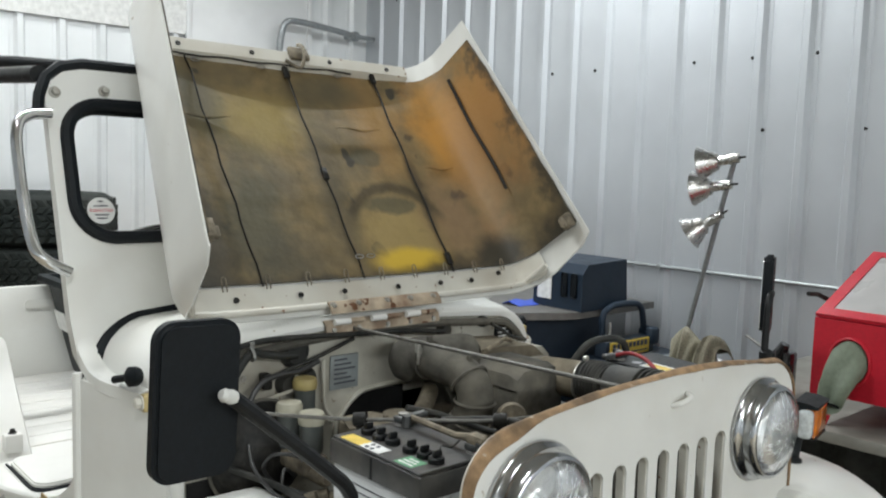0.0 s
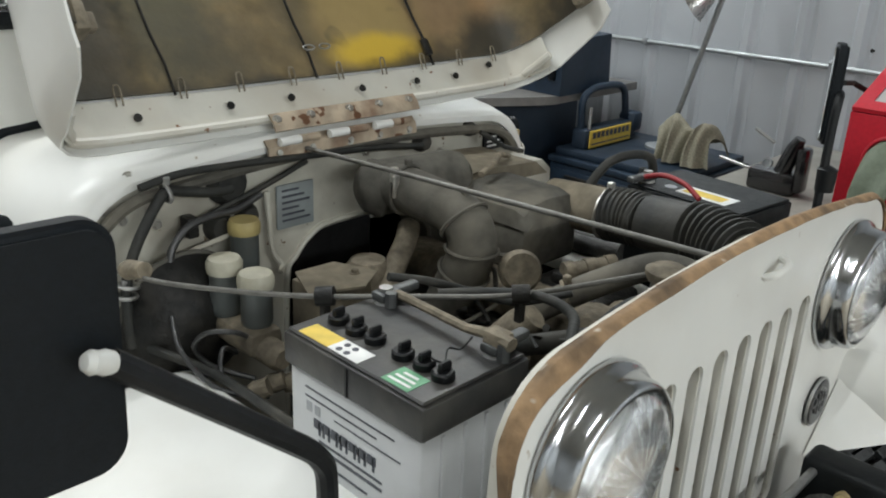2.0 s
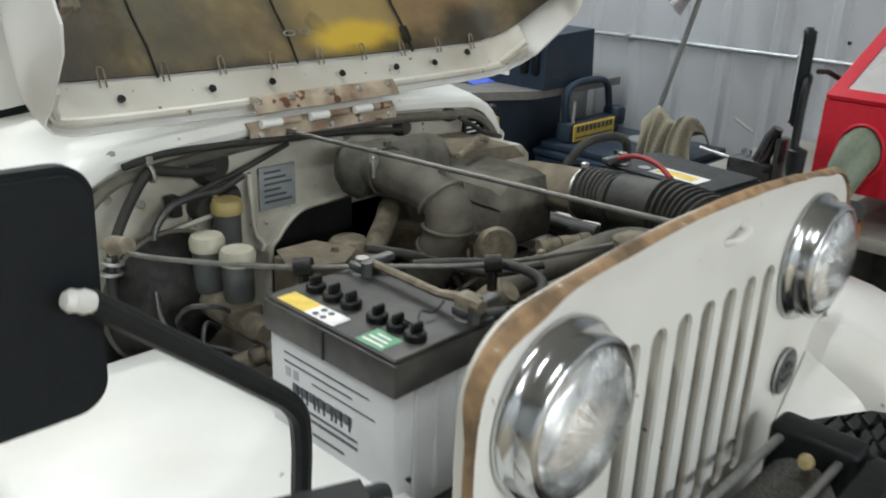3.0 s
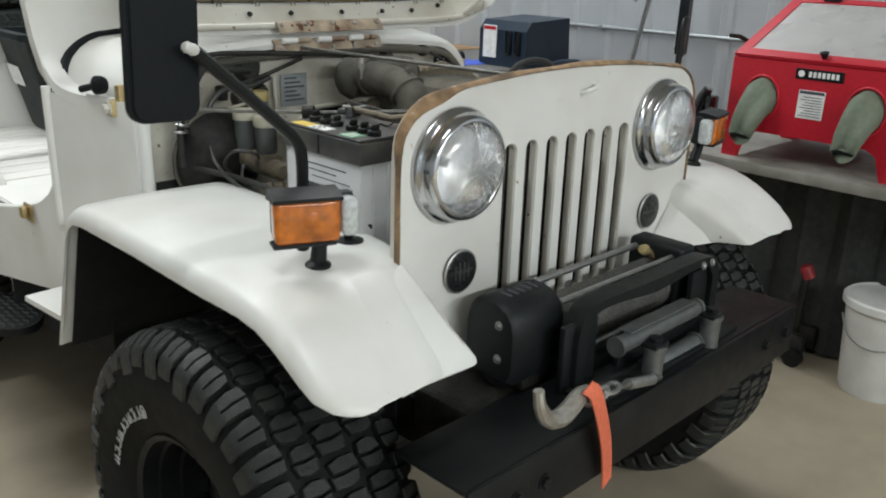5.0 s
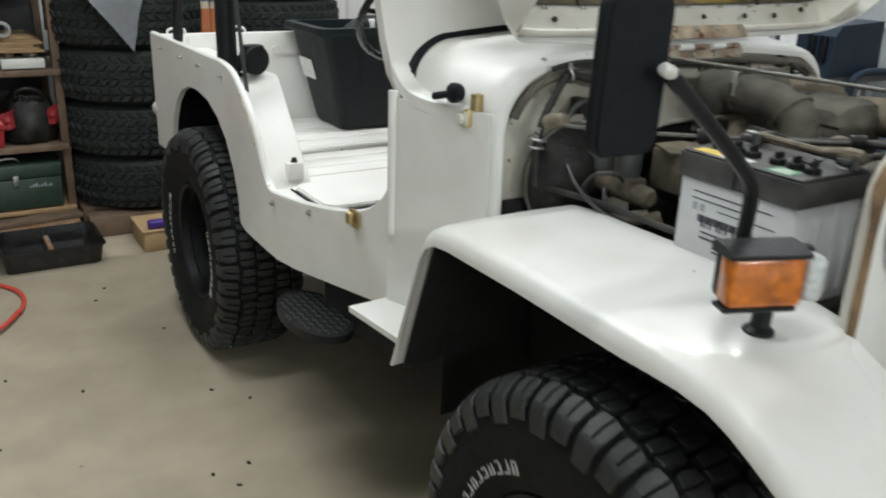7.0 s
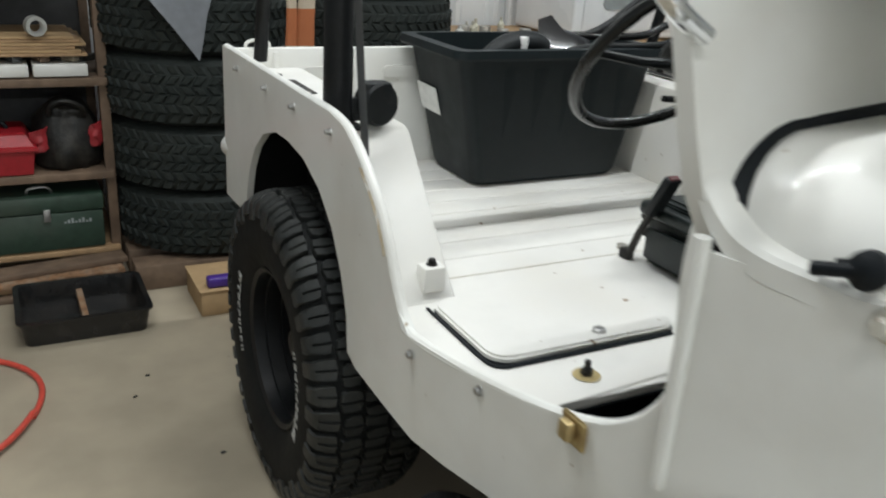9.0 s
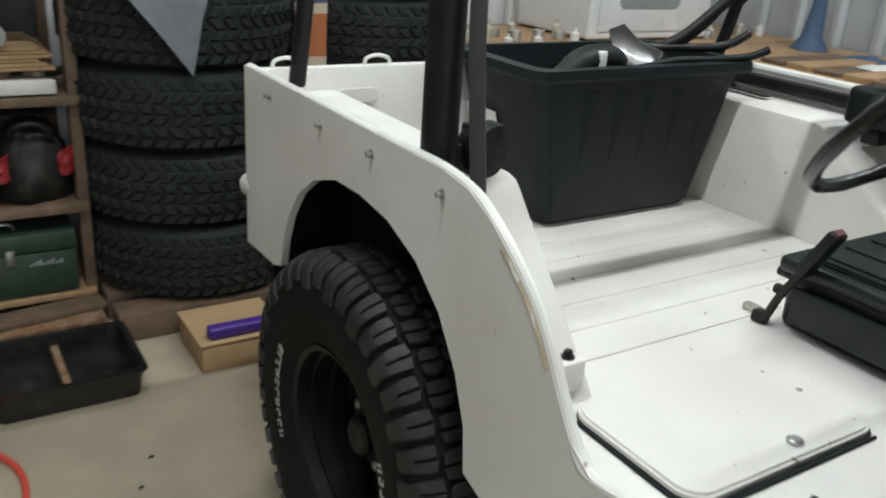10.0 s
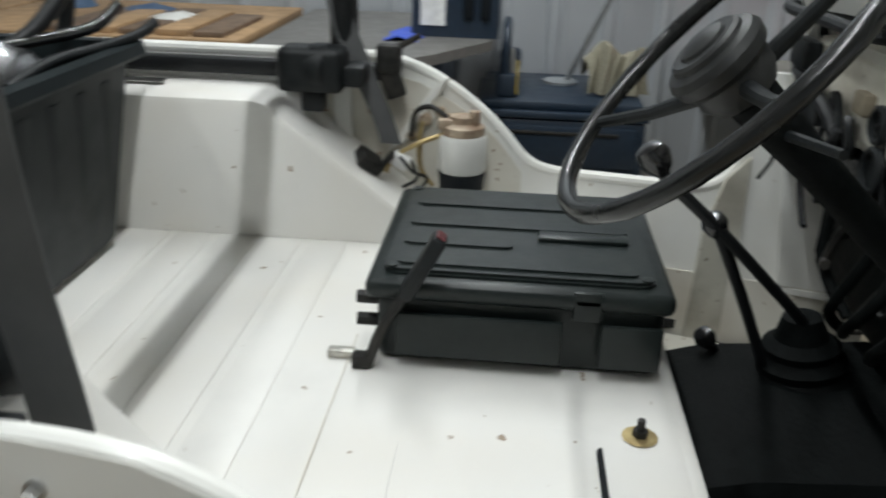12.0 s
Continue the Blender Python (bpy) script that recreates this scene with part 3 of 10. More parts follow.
def ribbed_wall(name, along, a0, a1, at, inward, z0, z1, label, mat=None):
    """A wall of ribbed sheet along 'x' or 'y', with its back 0.1 m behind."""
    bm = B()
    pts = ribbed(a0, a1, z0, z1)
    front = [((p, at + inward * o) if along == "x" else (at + inward * o, p)) for p, o in pts]
    lo = [bm.verts.new((x, y, z0)) for x, y in front]
    hi = [bm.verts.new((x, y, z1)) for x, y in front]
    for i in range(len(lo) - 1):
        bm.faces.new((lo[i], lo[i + 1], hi[i + 1], hi[i]))
    b0, b1 = at - inward * 0.003, at - inward * 0.1
    e = pts[-1][0]
    box(bm, *((a0, e, min(b0, b1), max(b0, b1)) if along == "x" else (min(b0, b1), max(b0, b1), a0, e)), z0, z1)
    return single(name, bm, mat or SHEET, ((a0 + a1) / 2, at, 0) if along == "x" else (at, (a0 + a1) / 2, 0), label, "wall", kind="structure", soft=20)


H = 3.4
ribbed_wall("wall_east", "y", SY, WY, WX, -1, 0, H, "grey galvanised ribbed sheet metal wall with screws")
ribbed_wall("wall_north", "x", -3.6, WX, WY, -1, 0, H, "light grey ribbed sheet metal rear wall", SHEET_LIGHT)
# south and west walls are unseen, added to close the room
ribbed_wall("wall_south", "x", -3.6, WX, SY, 1, 0, H, "unseen grey ribbed wall closing the shop")
ribbed_wall("wall_west", "y", SY, WY, -3.6, 1, 0, H, "unseen grey ribbed wall closing the shop")
# unseen ceiling, kept dull grey to limit the light it throws back
bm = B()
box(bm, -3.6, WX + 0.1, SY, WY + 0.1, H, H + 0.1)
single("ceiling", bm, CEILING, (0, 0, H), "unseen dull grey ceiling closing the shop", "ceiling", kind="structure")
# made-up fixtures at the places of the unseen lamps
for lx, ly, ll, power in LAMP_PLACES:
    fix = thing("strip_light_fixture", lx, ly, H, "unseen strip light assumed on the ceiling", "light", "strip lights")
    bm = B()
    box(bm, lx - ll / 2 - 0.05, lx + ll / 2 + 0.05, ly - 0.08, ly + 0.08, H - 0.05, H - 0.004, 0.008)
    part("housing", bm, PRINT_WHITE, fix)
    bm = B()
    rod(bm, (lx - ll / 2, ly, H - 0.062), (lx + ll / 2, ly, H - 0.062), 0.013)
    part("tube", bm, LED, fix)

# ---- the jeep ----
XC = 1.24                                   # its middle line; the front looks to -y, its right side is at the lower x
FY = 0.806                                  # plane of the grille
jeep = thing("jeep", XC, 2.1, 0, "white off-road jeep with open hood and big mud tyres", "car")


def both(fn):
    """Calls fn for the right (-1) and the left (+1) side."""
    for s in (-1, 1):
        fn(s)


def bolt(parent, x, y, z, d, r=0.009, h=0.008, mat=None, name="bolt"):
    """A hexagonal bolt head on a washer, standing out along d."""
    bm = B()
    lathe(bm, [(r * 1.5, 0), (r * 1.5, h * 0.25), (0, h * 0.25)], (x, y, z), d, 12)
    lathe(bm, [(r, h * 0.25), (r, h), (r * 0.8, h * 1.15), (0, h * 1.15)], (x, y, z), d, 6)
    return part(name, bm, mat or ZINC, parent, soft=20)


# body side panels
SIDE = [(3.64, 0.606), (3.64, 1.045), (2.77, 1.045), (2.69, 1.033), (2.63, 1.006), (2.573, 0.968), (2.525, 0.928), (2.485, 0.880), (2.452, 0.826), (2.415, 0.773), (2.365, 0.742), (2.20, 0.748),
        (2.09, 0.760), (2.0, 0.778), (1.94, 0.800), (1.90, 0.830), (1.87, 0.87), (1.85, 0.92), (1.85, 1.06), (1.80, 1.06), (1.80, 0.575), (2.25, 0.548), (2.60, 0.556), (2.645, 0.57), (2.655, 0.65), (2.69, 0.73), (2.75, 0.81),
        (2.83, 0.868), (2.93, 0.905), (3.04, 0.918), (3.14, 0.915), (3.24, 0.885), (3.32, 0.83), (3.375, 0.76), (3.405, 0.69), (3.42, 0.625), (3.46, 0.612)]

# the far side's door cut-out is shallower
SIDE_FAR = SIDE[:2] + [(2.80, 1.045), (2.73, 1.040), (2.66, 1.017), (2.60, 0.985), (2.55, 0.950), (2.505, 0.912), (2.465, 0.870), (2.43, 0.830), (2.39, 0.806), (2.33, 0.796), (2.2, 0.797),
                       (2.06, 0.800), (2.01, 0.812), (1.978, 0.838), (1.962, 0.872), (1.955, 0.91), (1.95, 1.06)] + SIDE[19:]


def side_x(y):
    """The body's half width: straight at the load bed, drawn in towards the cowl."""
    return 0.734 if y > 2.35 else 0.734 - (2.35 - y) * 0.22


def body_side(s):
    bm = B()
    outline = SIDE if s < 0 else SIDE_FAR
    plate(bm, outline, 0.018 * -s, to=in_yz(0))
    bmesh.ops.triangulate(bm, faces=[f for f in bm.faces if len(f.verts) > 4])
    bmesh.ops.subdivide_edges(bm, edges=[e for e in bm.edges if abs(e.verts[0].co.y - e.verts[1].co.y) > 0.25], cuts=3)
    for v in bm.verts:
        v.co.x += XC + s * side_x(v.co.y)
    side = part("body_side", bm, WHITE, jeep, soft=30)
    bm = B()
    rim = smooth_path([(XC + s * (side_x(y) - 0.010), y, z - 0.004) for y, z in [(3.63, 1.045), (3.4, 1.045), (3.1, 1.045), (2.95, 1.045), (2.87, 1.045)] + outline[2:-19]], 3)
    tube(bm, rim, 0.010 if s < 0 else 0.013, 10)
    part("rolled_rim", bm, WHITE, jeep)
    for by in (3.52, 3.25, 3.035, 2.80):
        bolt(side, XC + s * 0.734, by - 0.04, 1.006, (s, 0, 0), 0.0055, 0.011, STEEL, "snap_stud")
    for by, bz in ((2.352, 0.714), (2.18, 0.730)):
        bolt(side, XC + s * side_x(by), by, bz, (s, 0, 0), 0.006, 0.008, STEEL, "snap_stud")
    # door striker plate
    bm = B()
    x = XC + s * side_x(1.99)
    box(bm, x, x + s * 0.006, 1.962, 2.018, 0.742, 0.788, 0.004, 1)
    box(bm, x + s * 0.006, x + s * 0.022, 1.98, 2.005, 0.752, 0.782, 0.005, 2)
    part("striker", bm, BRASS, side, "rusty yellow-zinc door striker")
    # worn edge strip on the curve of the door opening
    if s < 0:
        bm = B()
        tube(bm, smooth_path([(XC + s * 0.7285, 2.60, 0.975), (XC + s * 0.7285, 2.565, 0.950), (XC + s * 0.7285, 2.528, 0.918), (XC + s * 0.7285, 2.498, 0.880), (XC + s * 0.7285, 2.478, 0.848)], 3), 0.0085, 6)
        part("door_edge_tape", bm, TAPE, side, "yellowed peeling edge strip")


both(body_side)

# load floor, seat platform, foot wells
bm = B()
plate(bm, [(XC - 0.69, 2.166), (0.74, 2.172), (0.98, 2.192), (XC + 0.69, 2.193), (XC + 0.712, 2.62), (XC + 0.515, 2.63), (XC + 0.515, 3.60), (XC - 0.515, 3.60), (XC - 0.515, 2.63), (XC - 0.712, 2.62)], 0.03, to=in_xy(0.645))
part("load_floor", bm, WHITE_FLOOR, jeep)
for i in range(8):
    bm = B()
    y = 2.80 + 0.098 * i
    box(bm, XC - 0.5, XC + 0.5, y, y + 0.080, 0.6735, 0.6775, 0.0018, 2)
    part("floor_rib", bm, WHITE_FLOOR, jeep)
bm = B()
tube(bm, [(XC - 0.5, 2.70, 0.676), (XC - 0.1, 2.70, 0.676), (XC + 0.1, 2.70, 0.676)], 0.0014, 6)
part("floor_seam", bm, WHITE_OLD, jeep)
bm = B()
box(bm, XC - 0.655, XC + 0.655, 2.172, 2.192, 0.40, 0.672, 0.003)
part("seat_riser", bm, WHITE_FLOOR, jeep)
# black, so the shade below the body is in its colour
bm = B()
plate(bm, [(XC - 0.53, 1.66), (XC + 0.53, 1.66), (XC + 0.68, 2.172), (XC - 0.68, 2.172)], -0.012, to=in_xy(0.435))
part("foot_well", bm, DARK_LINER, jeep)
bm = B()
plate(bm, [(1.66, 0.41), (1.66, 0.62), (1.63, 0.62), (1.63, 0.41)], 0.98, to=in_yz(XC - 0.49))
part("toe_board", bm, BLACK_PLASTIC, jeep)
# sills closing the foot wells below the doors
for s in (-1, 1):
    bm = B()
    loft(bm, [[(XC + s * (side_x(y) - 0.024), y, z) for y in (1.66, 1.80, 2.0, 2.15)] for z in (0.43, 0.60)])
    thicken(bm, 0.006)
    part("foot_well_sill", bm, DARK_LINER if s < 0 else WHITE_OLD, jeep)
bm = B()
plate(bm, [(1.47, 1.67), (XC + 0.52, 1.67), (XC + 0.66, 2.171), (1.47, 2.171)], 0.004, to=in_xy(0.437))
part("foot_well_floor", bm, WHITE_OLD, jeep, "stained cream floor of the foot well")
# grimy paint here also carries the shade below the dashboard
bm = B()
plate(bm, [(1.935, 0.44), (2.03, 0.44), (2.022, 0.70), (1.99, 0.83), (1.945, 0.88)], -0.014, to=in_yz(XC + 0.630))
part("door_post", bm, BAY, jeep, "grimy inner door post, darkened for shade")
# fuel tank lid
bm = B()
plate(bm, round_rect(0.655, 1.085, 2.315, 2.585, 0.045, 6), 0.012, to=in_xy(0.680))
bmesh.ops.bevel(bm, geom=[e for e in bm.edges if abs(e.verts[0].co.z - e.verts[1].co.z) < 1e-4 and e.verts[0].co.z > 0.685], offset=0.005, segments=2, affect="EDGES")
lid = part("tank_lid", bm, WHITE_FLOOR, jeep, "white lid over the fuel tank")
bm = B()
tube(bm, [(x, y, 0.677) for x, y in round_rect(0.656, 1.084, 2.312, 2.584, 0.045, 6)], 0.0032, 6, closed=True)
tube(bm, smooth_path([(0.650, 2.575, 0.6775), (0.649, 2.45, 0.6775), (0.649, 2.36, 0.6775), (0.654, 2.325, 0.6775), (0.668, 2.311, 0.6775), (0.70, 2.306, 0.6775), (0.88, 2.306, 0.6775), (1.06, 2.307, 0.6775)], 4), 0.0035, 6)
part("lid_seal", bm, MIRROR_BLACK, lid, "black rubber seal")
bm = B()
lathe(bm, [(0.013, 0), (0.013, 0.005), (0.009, 0.008), (0, 0.008)], (0.905, 2.345, 0.692), (0, 0, 1), 14)
part("lid_screw", bm, STEEL, lid)
for bx, by in ((0.797, 2.235), (1.099, 2.248)):
    bm = B()
    lathe(bm, [(0.0, 0), (0.024, 0.0005), (0.026, 0.002), (0.012, 0.003), (0.0, 0.003)], (bx, by, 0.675), (0, 0, 1), 14)
    pad = part("seat_stud_washer", bm, BRASS, jeep, "rusty seat mounting washer")
    bm = B()
    rod(bm, (bx, by, 0.676), (bx, by, 0.705), 0.006, 8)
    lathe(bm, [(0.011, 0), (0.011, 0.010), (0, 0.010)], (bx, by, 0.679), (0, 0, 1), 6)
    part("seat_stud", bm, GREASE, pad)


def wheelhouse(s):
    prof = [(2.60, 0.676), (2.85, 0.968), (2.862, 0.979), (2.885, 0.985), (3.60, 0.985)] if s < 0 else [(2.585, 0.676), (2.952, 0.957), (2.968, 0.971), (2.992, 0.978), (3.60, 0.978)]
    bm = B()
    xi, xo = XC + s * 0.51, XC + s * 0.716
    rows = []
    for y, z in prof:
        e = 0.010 if z > 0.7 else 0.0
        rows.append([(xi, y + (0.012 if z < 0.98 else 0), 0.676), (xi, y + (0.008 if z < 0.98 else 0), max(0.676, z - 0.016)), (xi + s * 0.005, y + 0.002, max(0.676, z - 0.004)), (xi + s * 0.018, y, z), (xo, y, z)])
    loft(bm, rows)
    bmesh.ops.remove_doubles(bm, verts=bm.verts, dist=0.0005)
    bmesh.ops.recalc_face_normals(bm, faces=bm.faces)
    bmesh.ops.solidify(bm, geom=list(bm.faces), thickness=0.006)
    wh = part("wheel_house", bm, WHITE_FLOOR, jeep)
    # added black skin stands in for shade inside the wheel arch
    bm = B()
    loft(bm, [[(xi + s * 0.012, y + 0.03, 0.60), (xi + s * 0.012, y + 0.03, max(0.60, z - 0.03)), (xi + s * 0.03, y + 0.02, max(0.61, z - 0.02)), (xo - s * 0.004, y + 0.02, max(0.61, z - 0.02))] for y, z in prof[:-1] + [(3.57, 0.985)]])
    part("wheel_house_lining", bm, DARK_LINER, wh, "black underseal inside the wheel arch")
    bm = B()
    box(bm, XC + s * 0.60, XC + s * 0.63, 3.22, 3.40, 0.9855, 0.9885, 0.001, 1)
    part("slot_cover", bm, GREASE, wh, "dark slot in the wheel house top")
    bolt(wh, XC + s * 0.65, 3.38, 0.985, (0, 0, 1), 0.009, 0.02, GREASE)
    # seat-belt anchor block
    bm = B()
    box(bm, min(XC + s * 0.535, XC + s * 0.585), max(XC + s * 0.535, XC + s * 0.585), 2.605, 2.645, 0.695, 0.750, 0.005)
    a = part("belt_anchor", bm, WHITE_FLOOR, jeep)
    bolt(a, XC + s * 0.56, 2.625, 0.750, (0, 0, 1), 0.008, 0.012, GREASE)


both(wheelhouse)

# tailgate with pressed panel and top hooks
bm = B()
box(bm, XC - 0.715, XC + 0.715, 3.604, 3.632, 0.62, 1.04, 0.006)
tg = part("tailgate", bm, WHITE, jeep)
for a in (-0.46, -0.20, 0.06, 0.32):
    bm = B()
    plate(bm, round_rect(XC + a - 0.055, XC + a + 0.055, 0.95, 0.985, 0.017), -0.007, to=in_xz(3.604))
    part("pressed_rib", bm, WHITE, tg)
bm = B()
box(bm, XC - 0.60, XC - 0.585, 3.592, 3.604, 0.68, 1.03, 0.003)
part("hinge_strip", bm, WHITE, tg)
for a in (-0.64, -0.40, 0.05, 0.45):
    bm = B()
    tube(bm, smooth_path([(XC + a - 0.035, 3.615, 1.038), (XC + a - 0.03, 3.615, 1.055), (XC + a, 3.615, 1.062), (XC + a + 0.03, 3.615, 1.055), (XC + a + 0.035, 3.615, 1.038)], 4), 0.005, 8)
    part("tie_hook", bm, WHITE, tg)
bm = B()
lathe(bm, [(0.0, 0.055), (0.02, 0.052), (0.032, 0.035), (0.034, 0.0)], (0.537, 3.634, 0.748), (-0.35, 1, 0), 18)
part("tail_marker", bm, BUCKET, jeep, "white round marker at the tail corner")

# cowl, lofted from the fire wall to the wind screen


def arch(y, half, top, low, r, crown=0.02):
    pts = [(XC - half, y, low)]
    for i in range(9):
        a = radians(180 - 90 * i / 8)
        pts.append((XC - half + r + r * math.cos(a), y, top - crown - r + r * math.sin(a)))
    for i in range(1, 8):
        u = -1 + 2 * i / 8
        pts.append((XC + u * (half - r), y, top - crown + crown * (1 - u * u)))
    for i in range(9):
        a = radians(90 - 90 * i / 8)
        pts.append((XC + half - r + r * math.cos(a), y, top - crown - r + r * math.sin(a)))
    pts.append((XC + half, y, low))
    return pts


bm = B()
loft(bm, [arch(1.592, 0.506, 1.190, 0.60, 0.13), arch(1.590, 0.516, 1.202, 0.60, 0.135), arch(1.60, 0.528, 1.211, 0.60, 0.14), arch(1.64, 0.543, 1.217, 0.60, 0.145), arch(1.70, 0.563, 1.220, 0.60, 0.15), arch(1.75, 0.579, 1.223, 0.60, 0.15),
          arch(1.80, 0.592, 1.225, 0.60, 0.15), arch(1.85, 0.600, 1.228, 0.60, 0.15), arch(1.90, 0.601, 1.226, 1.02, 0.15)])
thicken(bm, 0.010)
part("cowl", bm, WHITE, jeep, soft=50)
bm = B()
wall = [(p[0], p[2]) for p in arch(0, 0.515, 1.19, 0.62, 0.135)]
tunnel = [(1.105, 0.64), (1.11, 0.93), (1.13, 0.98), (1.17, 1.018), (1.22, 1.03), (1.38, 1.03), (1.43, 1.015), (1.46, 0.98), (1.475, 0.92), (1.48, 0.64)]
plate(bm, wall, 0.010, [tunnel], to=in_xz(1.605))
fw = part("fire_wall", bm, BAY, jeep)
bm = B()
rows = [[(x, y, z) for x, z in tunnel] for y in (1.607, 1.68)]
loft(bm, rows)
bm.faces.new([v for v in bm.verts if v.co.y > 1.67])
part("fire_wall_recess", bm, BAY, fw)
bm = B()
tube(bm, smooth_path([(x, 1.602, z) for x, z in tunnel], 3), 0.006, 6)
part("recess_flange", bm, BAY, fw)

# sealing strip of the bonnet along the cowl edge
bm = B()
tube(bm, smooth_path([(p[0], 1.586, p[2] - 0.012) for p in arch(0, 0.50, 1.188, 0.98, 0.13)[3:-3]], 2), 0.010, 8)
part("cowl_seal", bm, DUSTY, fw, "dusty black rubber cowl seal")
# black rubber seal between cowl and screen
bm = B()
tube(bm, smooth_path([(p[0], 1.838 + 0.055 * min(1.0, max(0.0, (p[2] - 1.10) / 0.11)), p[2] - 0.003) for i, p in enumerate(arch(0, 0.602, 1.230, 1.10, 0.15))], 2), 0.0150, 10)
part("screen_seal", bm, MIRROR_BLACK, jeep, "black rubber seal under the wind screen")

# wind screen, leaning back
LEAN_S = 18


def screen_m():
    return Matrix.Translation((XC, 1.865, 1.16)) @ Matrix.Rotation(radians(-LEAN_S), 4, "X") @ in_xz(0)


bm = B()
outer = [(-0.612, -0.065), (-0.628, -0.02), (-0.634, 0.05)] + [(-0.634 + 0.10 - 0.10 * math.cos(radians(a)), 0.545 + 0.10 * math.sin(radians(a))) for a in range(0, 91, 10)]
outer += [(-x, z) for x, z in reversed(outer)]
bottom = [(p[0] - XC, p[2] - 1.16) for p in arch(0, 0.605, 1.238, 1.09, 0.15)[2:-2]]
outer = outer + list(reversed(bottom))
holes = [round_rect(-0.596, -0.03, 0.232, 0.552, 0.085, 8), round_rect(0.03, 0.596, 0.232, 0.552, 0.085, 8)]
plate(bm, outer, 0.030, holes, to=screen_m())
screen = part("wind_screen", bm, WHITE, jeep)
for u0, u1 in ((-0.596, -0.03), (0.03, 0.596)):
    for d in (-0.002, 0.032):
        bm = B()
        tube(bm, [screen_m() @ Vector((a, b, d)) for a, b in round_rect(u0, u1, 0.232, 0.552, 0.085, 8)], 0.0155, 8, closed=True)
        part("rubber_seal", bm, MIRROR_BLACK, screen)
    bm = B()
    plate(bm, round_rect(u0, u1, 0.232, 0.552, 0.085, 8), 0.005, to=screen_m() @ Matrix.Translation((0, 0, 0.013)))
    p = part("pane", bm, PANE, screen)
    p.visible_shadow = False
bm = B()
tube(bm, [screen_m() @ Vector(p) for p in ((-0.652, 0.525, 0.0), (-0.646, 0.565, 0.0), (-0.628, 0.61, 0.0), (-0.595, 0.638, 0.0), (-0.545, 0.650, 0.0), (0.545, 0.650, 0.0), (0.595, 0.638, 0.0), (0.628, 0.61, 0.0), (0.646, 0.565, 0.0), (0.652, 0.525, 0.0))], 0.013, 8)
part("top_channel", bm, MIRROR_BLACK, screen, "black rubber channel along the screen top")
for u, w in ((-0.612, 0.574), (-0.50, 0.585), (-0.30, 0.60), (0.612, 0.574)):
    p = screen_m() @ Vector((u, w, 0))
    bolt(screen, p.x, p.y, p.z, (0, -math.cos(radians(LEAN_S)), math.sin(radians(LEAN_S))), 0.009, 0.012, ZINC)
# screen side arms sweeping forward to the hinges


def screen_arm(s):
    bm = B()
    path = smooth_path([(XC + s * 0.614, 1.900, 1.235), (XC + s * 0.611, 1.872, 1.155), (XC + s * 0.604, 1.828, 1.102), (XC + s * 0.594, 1.78, 1.083), (XC + s * 0.572, 1.72, 1.075), (XC + s * 0.550, 1.665, 1.068)], 6)
    rows = []
    for p in path:
        rows.append([p + Vector((s * 0.010, 0, 0.020)), p + Vector((s * 0.017, 0, 0.014)), p + Vector((s * 0.017, 0, -0.012)), p + Vector((s * 0.010, 0, -0.020)), p + Vector((-s * 0.02, 0, -0.022)), p + Vector((-s * 0.02, 0, 0.022))])
    loft(bm, rows, closed=True, cap=True)
    arm = part("hinge_arm", bm, WHITE, screen)
    bm = B()
    box(bm, XC + s * 0.535, XC + s * 0.554, 1.632, 1.655, 1.03, 1.12, 0.003)
    box(bm, XC + s * 0.55, XC + s * 0.572, 1.638, 1.66, 1.05, 1.088, 0.006)
    part("hinge_plate", bm, BRASS, jeep, "rust-streaked yellow-zinc screen hinge")
    bolt(arm, XC + s * 0.572, 1.65, 1.07, (s, 0, 0), 0.011, 0.012, WHITE_OLD)
    bm = B()
    rod(bm, (XC + s * 0.580, 1.715, 1.112), (XC + s * 0.555, 1.69, 1.118), 0.006)
    lathe(bm, [(0.0, -0.01), (0.018, -0.008), (0.021, 0.0), (0.021, 0.012), (0.010, 0.02), (0.0, 0.021)], (XC + s * 0.572, 1.68, 1.118), (s, -0.2, 0.1), 16)
    rod(bm, (XC + s * 0.585, 1.683, 1.117), (XC + s * 0.597, 1.728, 1.105), 0.008)
    part("rubber_stop", bm, MIRROR_BLACK, jeep, "black rubber clamp knob")
    # bead along the rear edge of the cowl side
    bm = B()
    tube(bm, [(XC + s * 0.632, 1.846, 1.10), (XC + s * 0.632, 1.846, 0.765)], 0.0105, 10)
    part("cowl_bead", bm, WHITE, jeep)
    # cowl side panel, drawn in towards the front
    bm = B()
    loft(bm, [[(XC + s * w, y, z) for y, w in ((1.86, 0.627), (1.80, 0.606), (1.75, 0.589), (1.70, 0.571), (1.64, 0.549), (1.60, 0.533))] for z in (1.085, 0.85, 0.55)])
    thicken(bm, 0.01)
    part("cowl_side", bm, WHITE, jeep)


both(screen_arm)
# chrome grab handle on the screen's side
bm = B()
tube(bm, smooth_path([(0.605, 2.005, 1.655), (0.560, 1.985, 1.650), (0.528, 1.965, 1.620), (0.527, 1.945, 1.52), (0.538, 1.915, 1.39), (0.556, 1.895, 1.345), (0.612, 1.900, 1.312)], 6), 0.0125, 12)
part("grab_handle", bm, CHROME, jeep, "chrome grab handle")
# black tube of the folded top frame
bm = B()
rod(bm, (0.60, 2.06, 1.745), (0.58, 2.80, 1.78), 0.020)
part("top_side_bar", bm, TUBE_BLACK, jeep, "black top frame tube")

# front: grille plate
half = 0.468


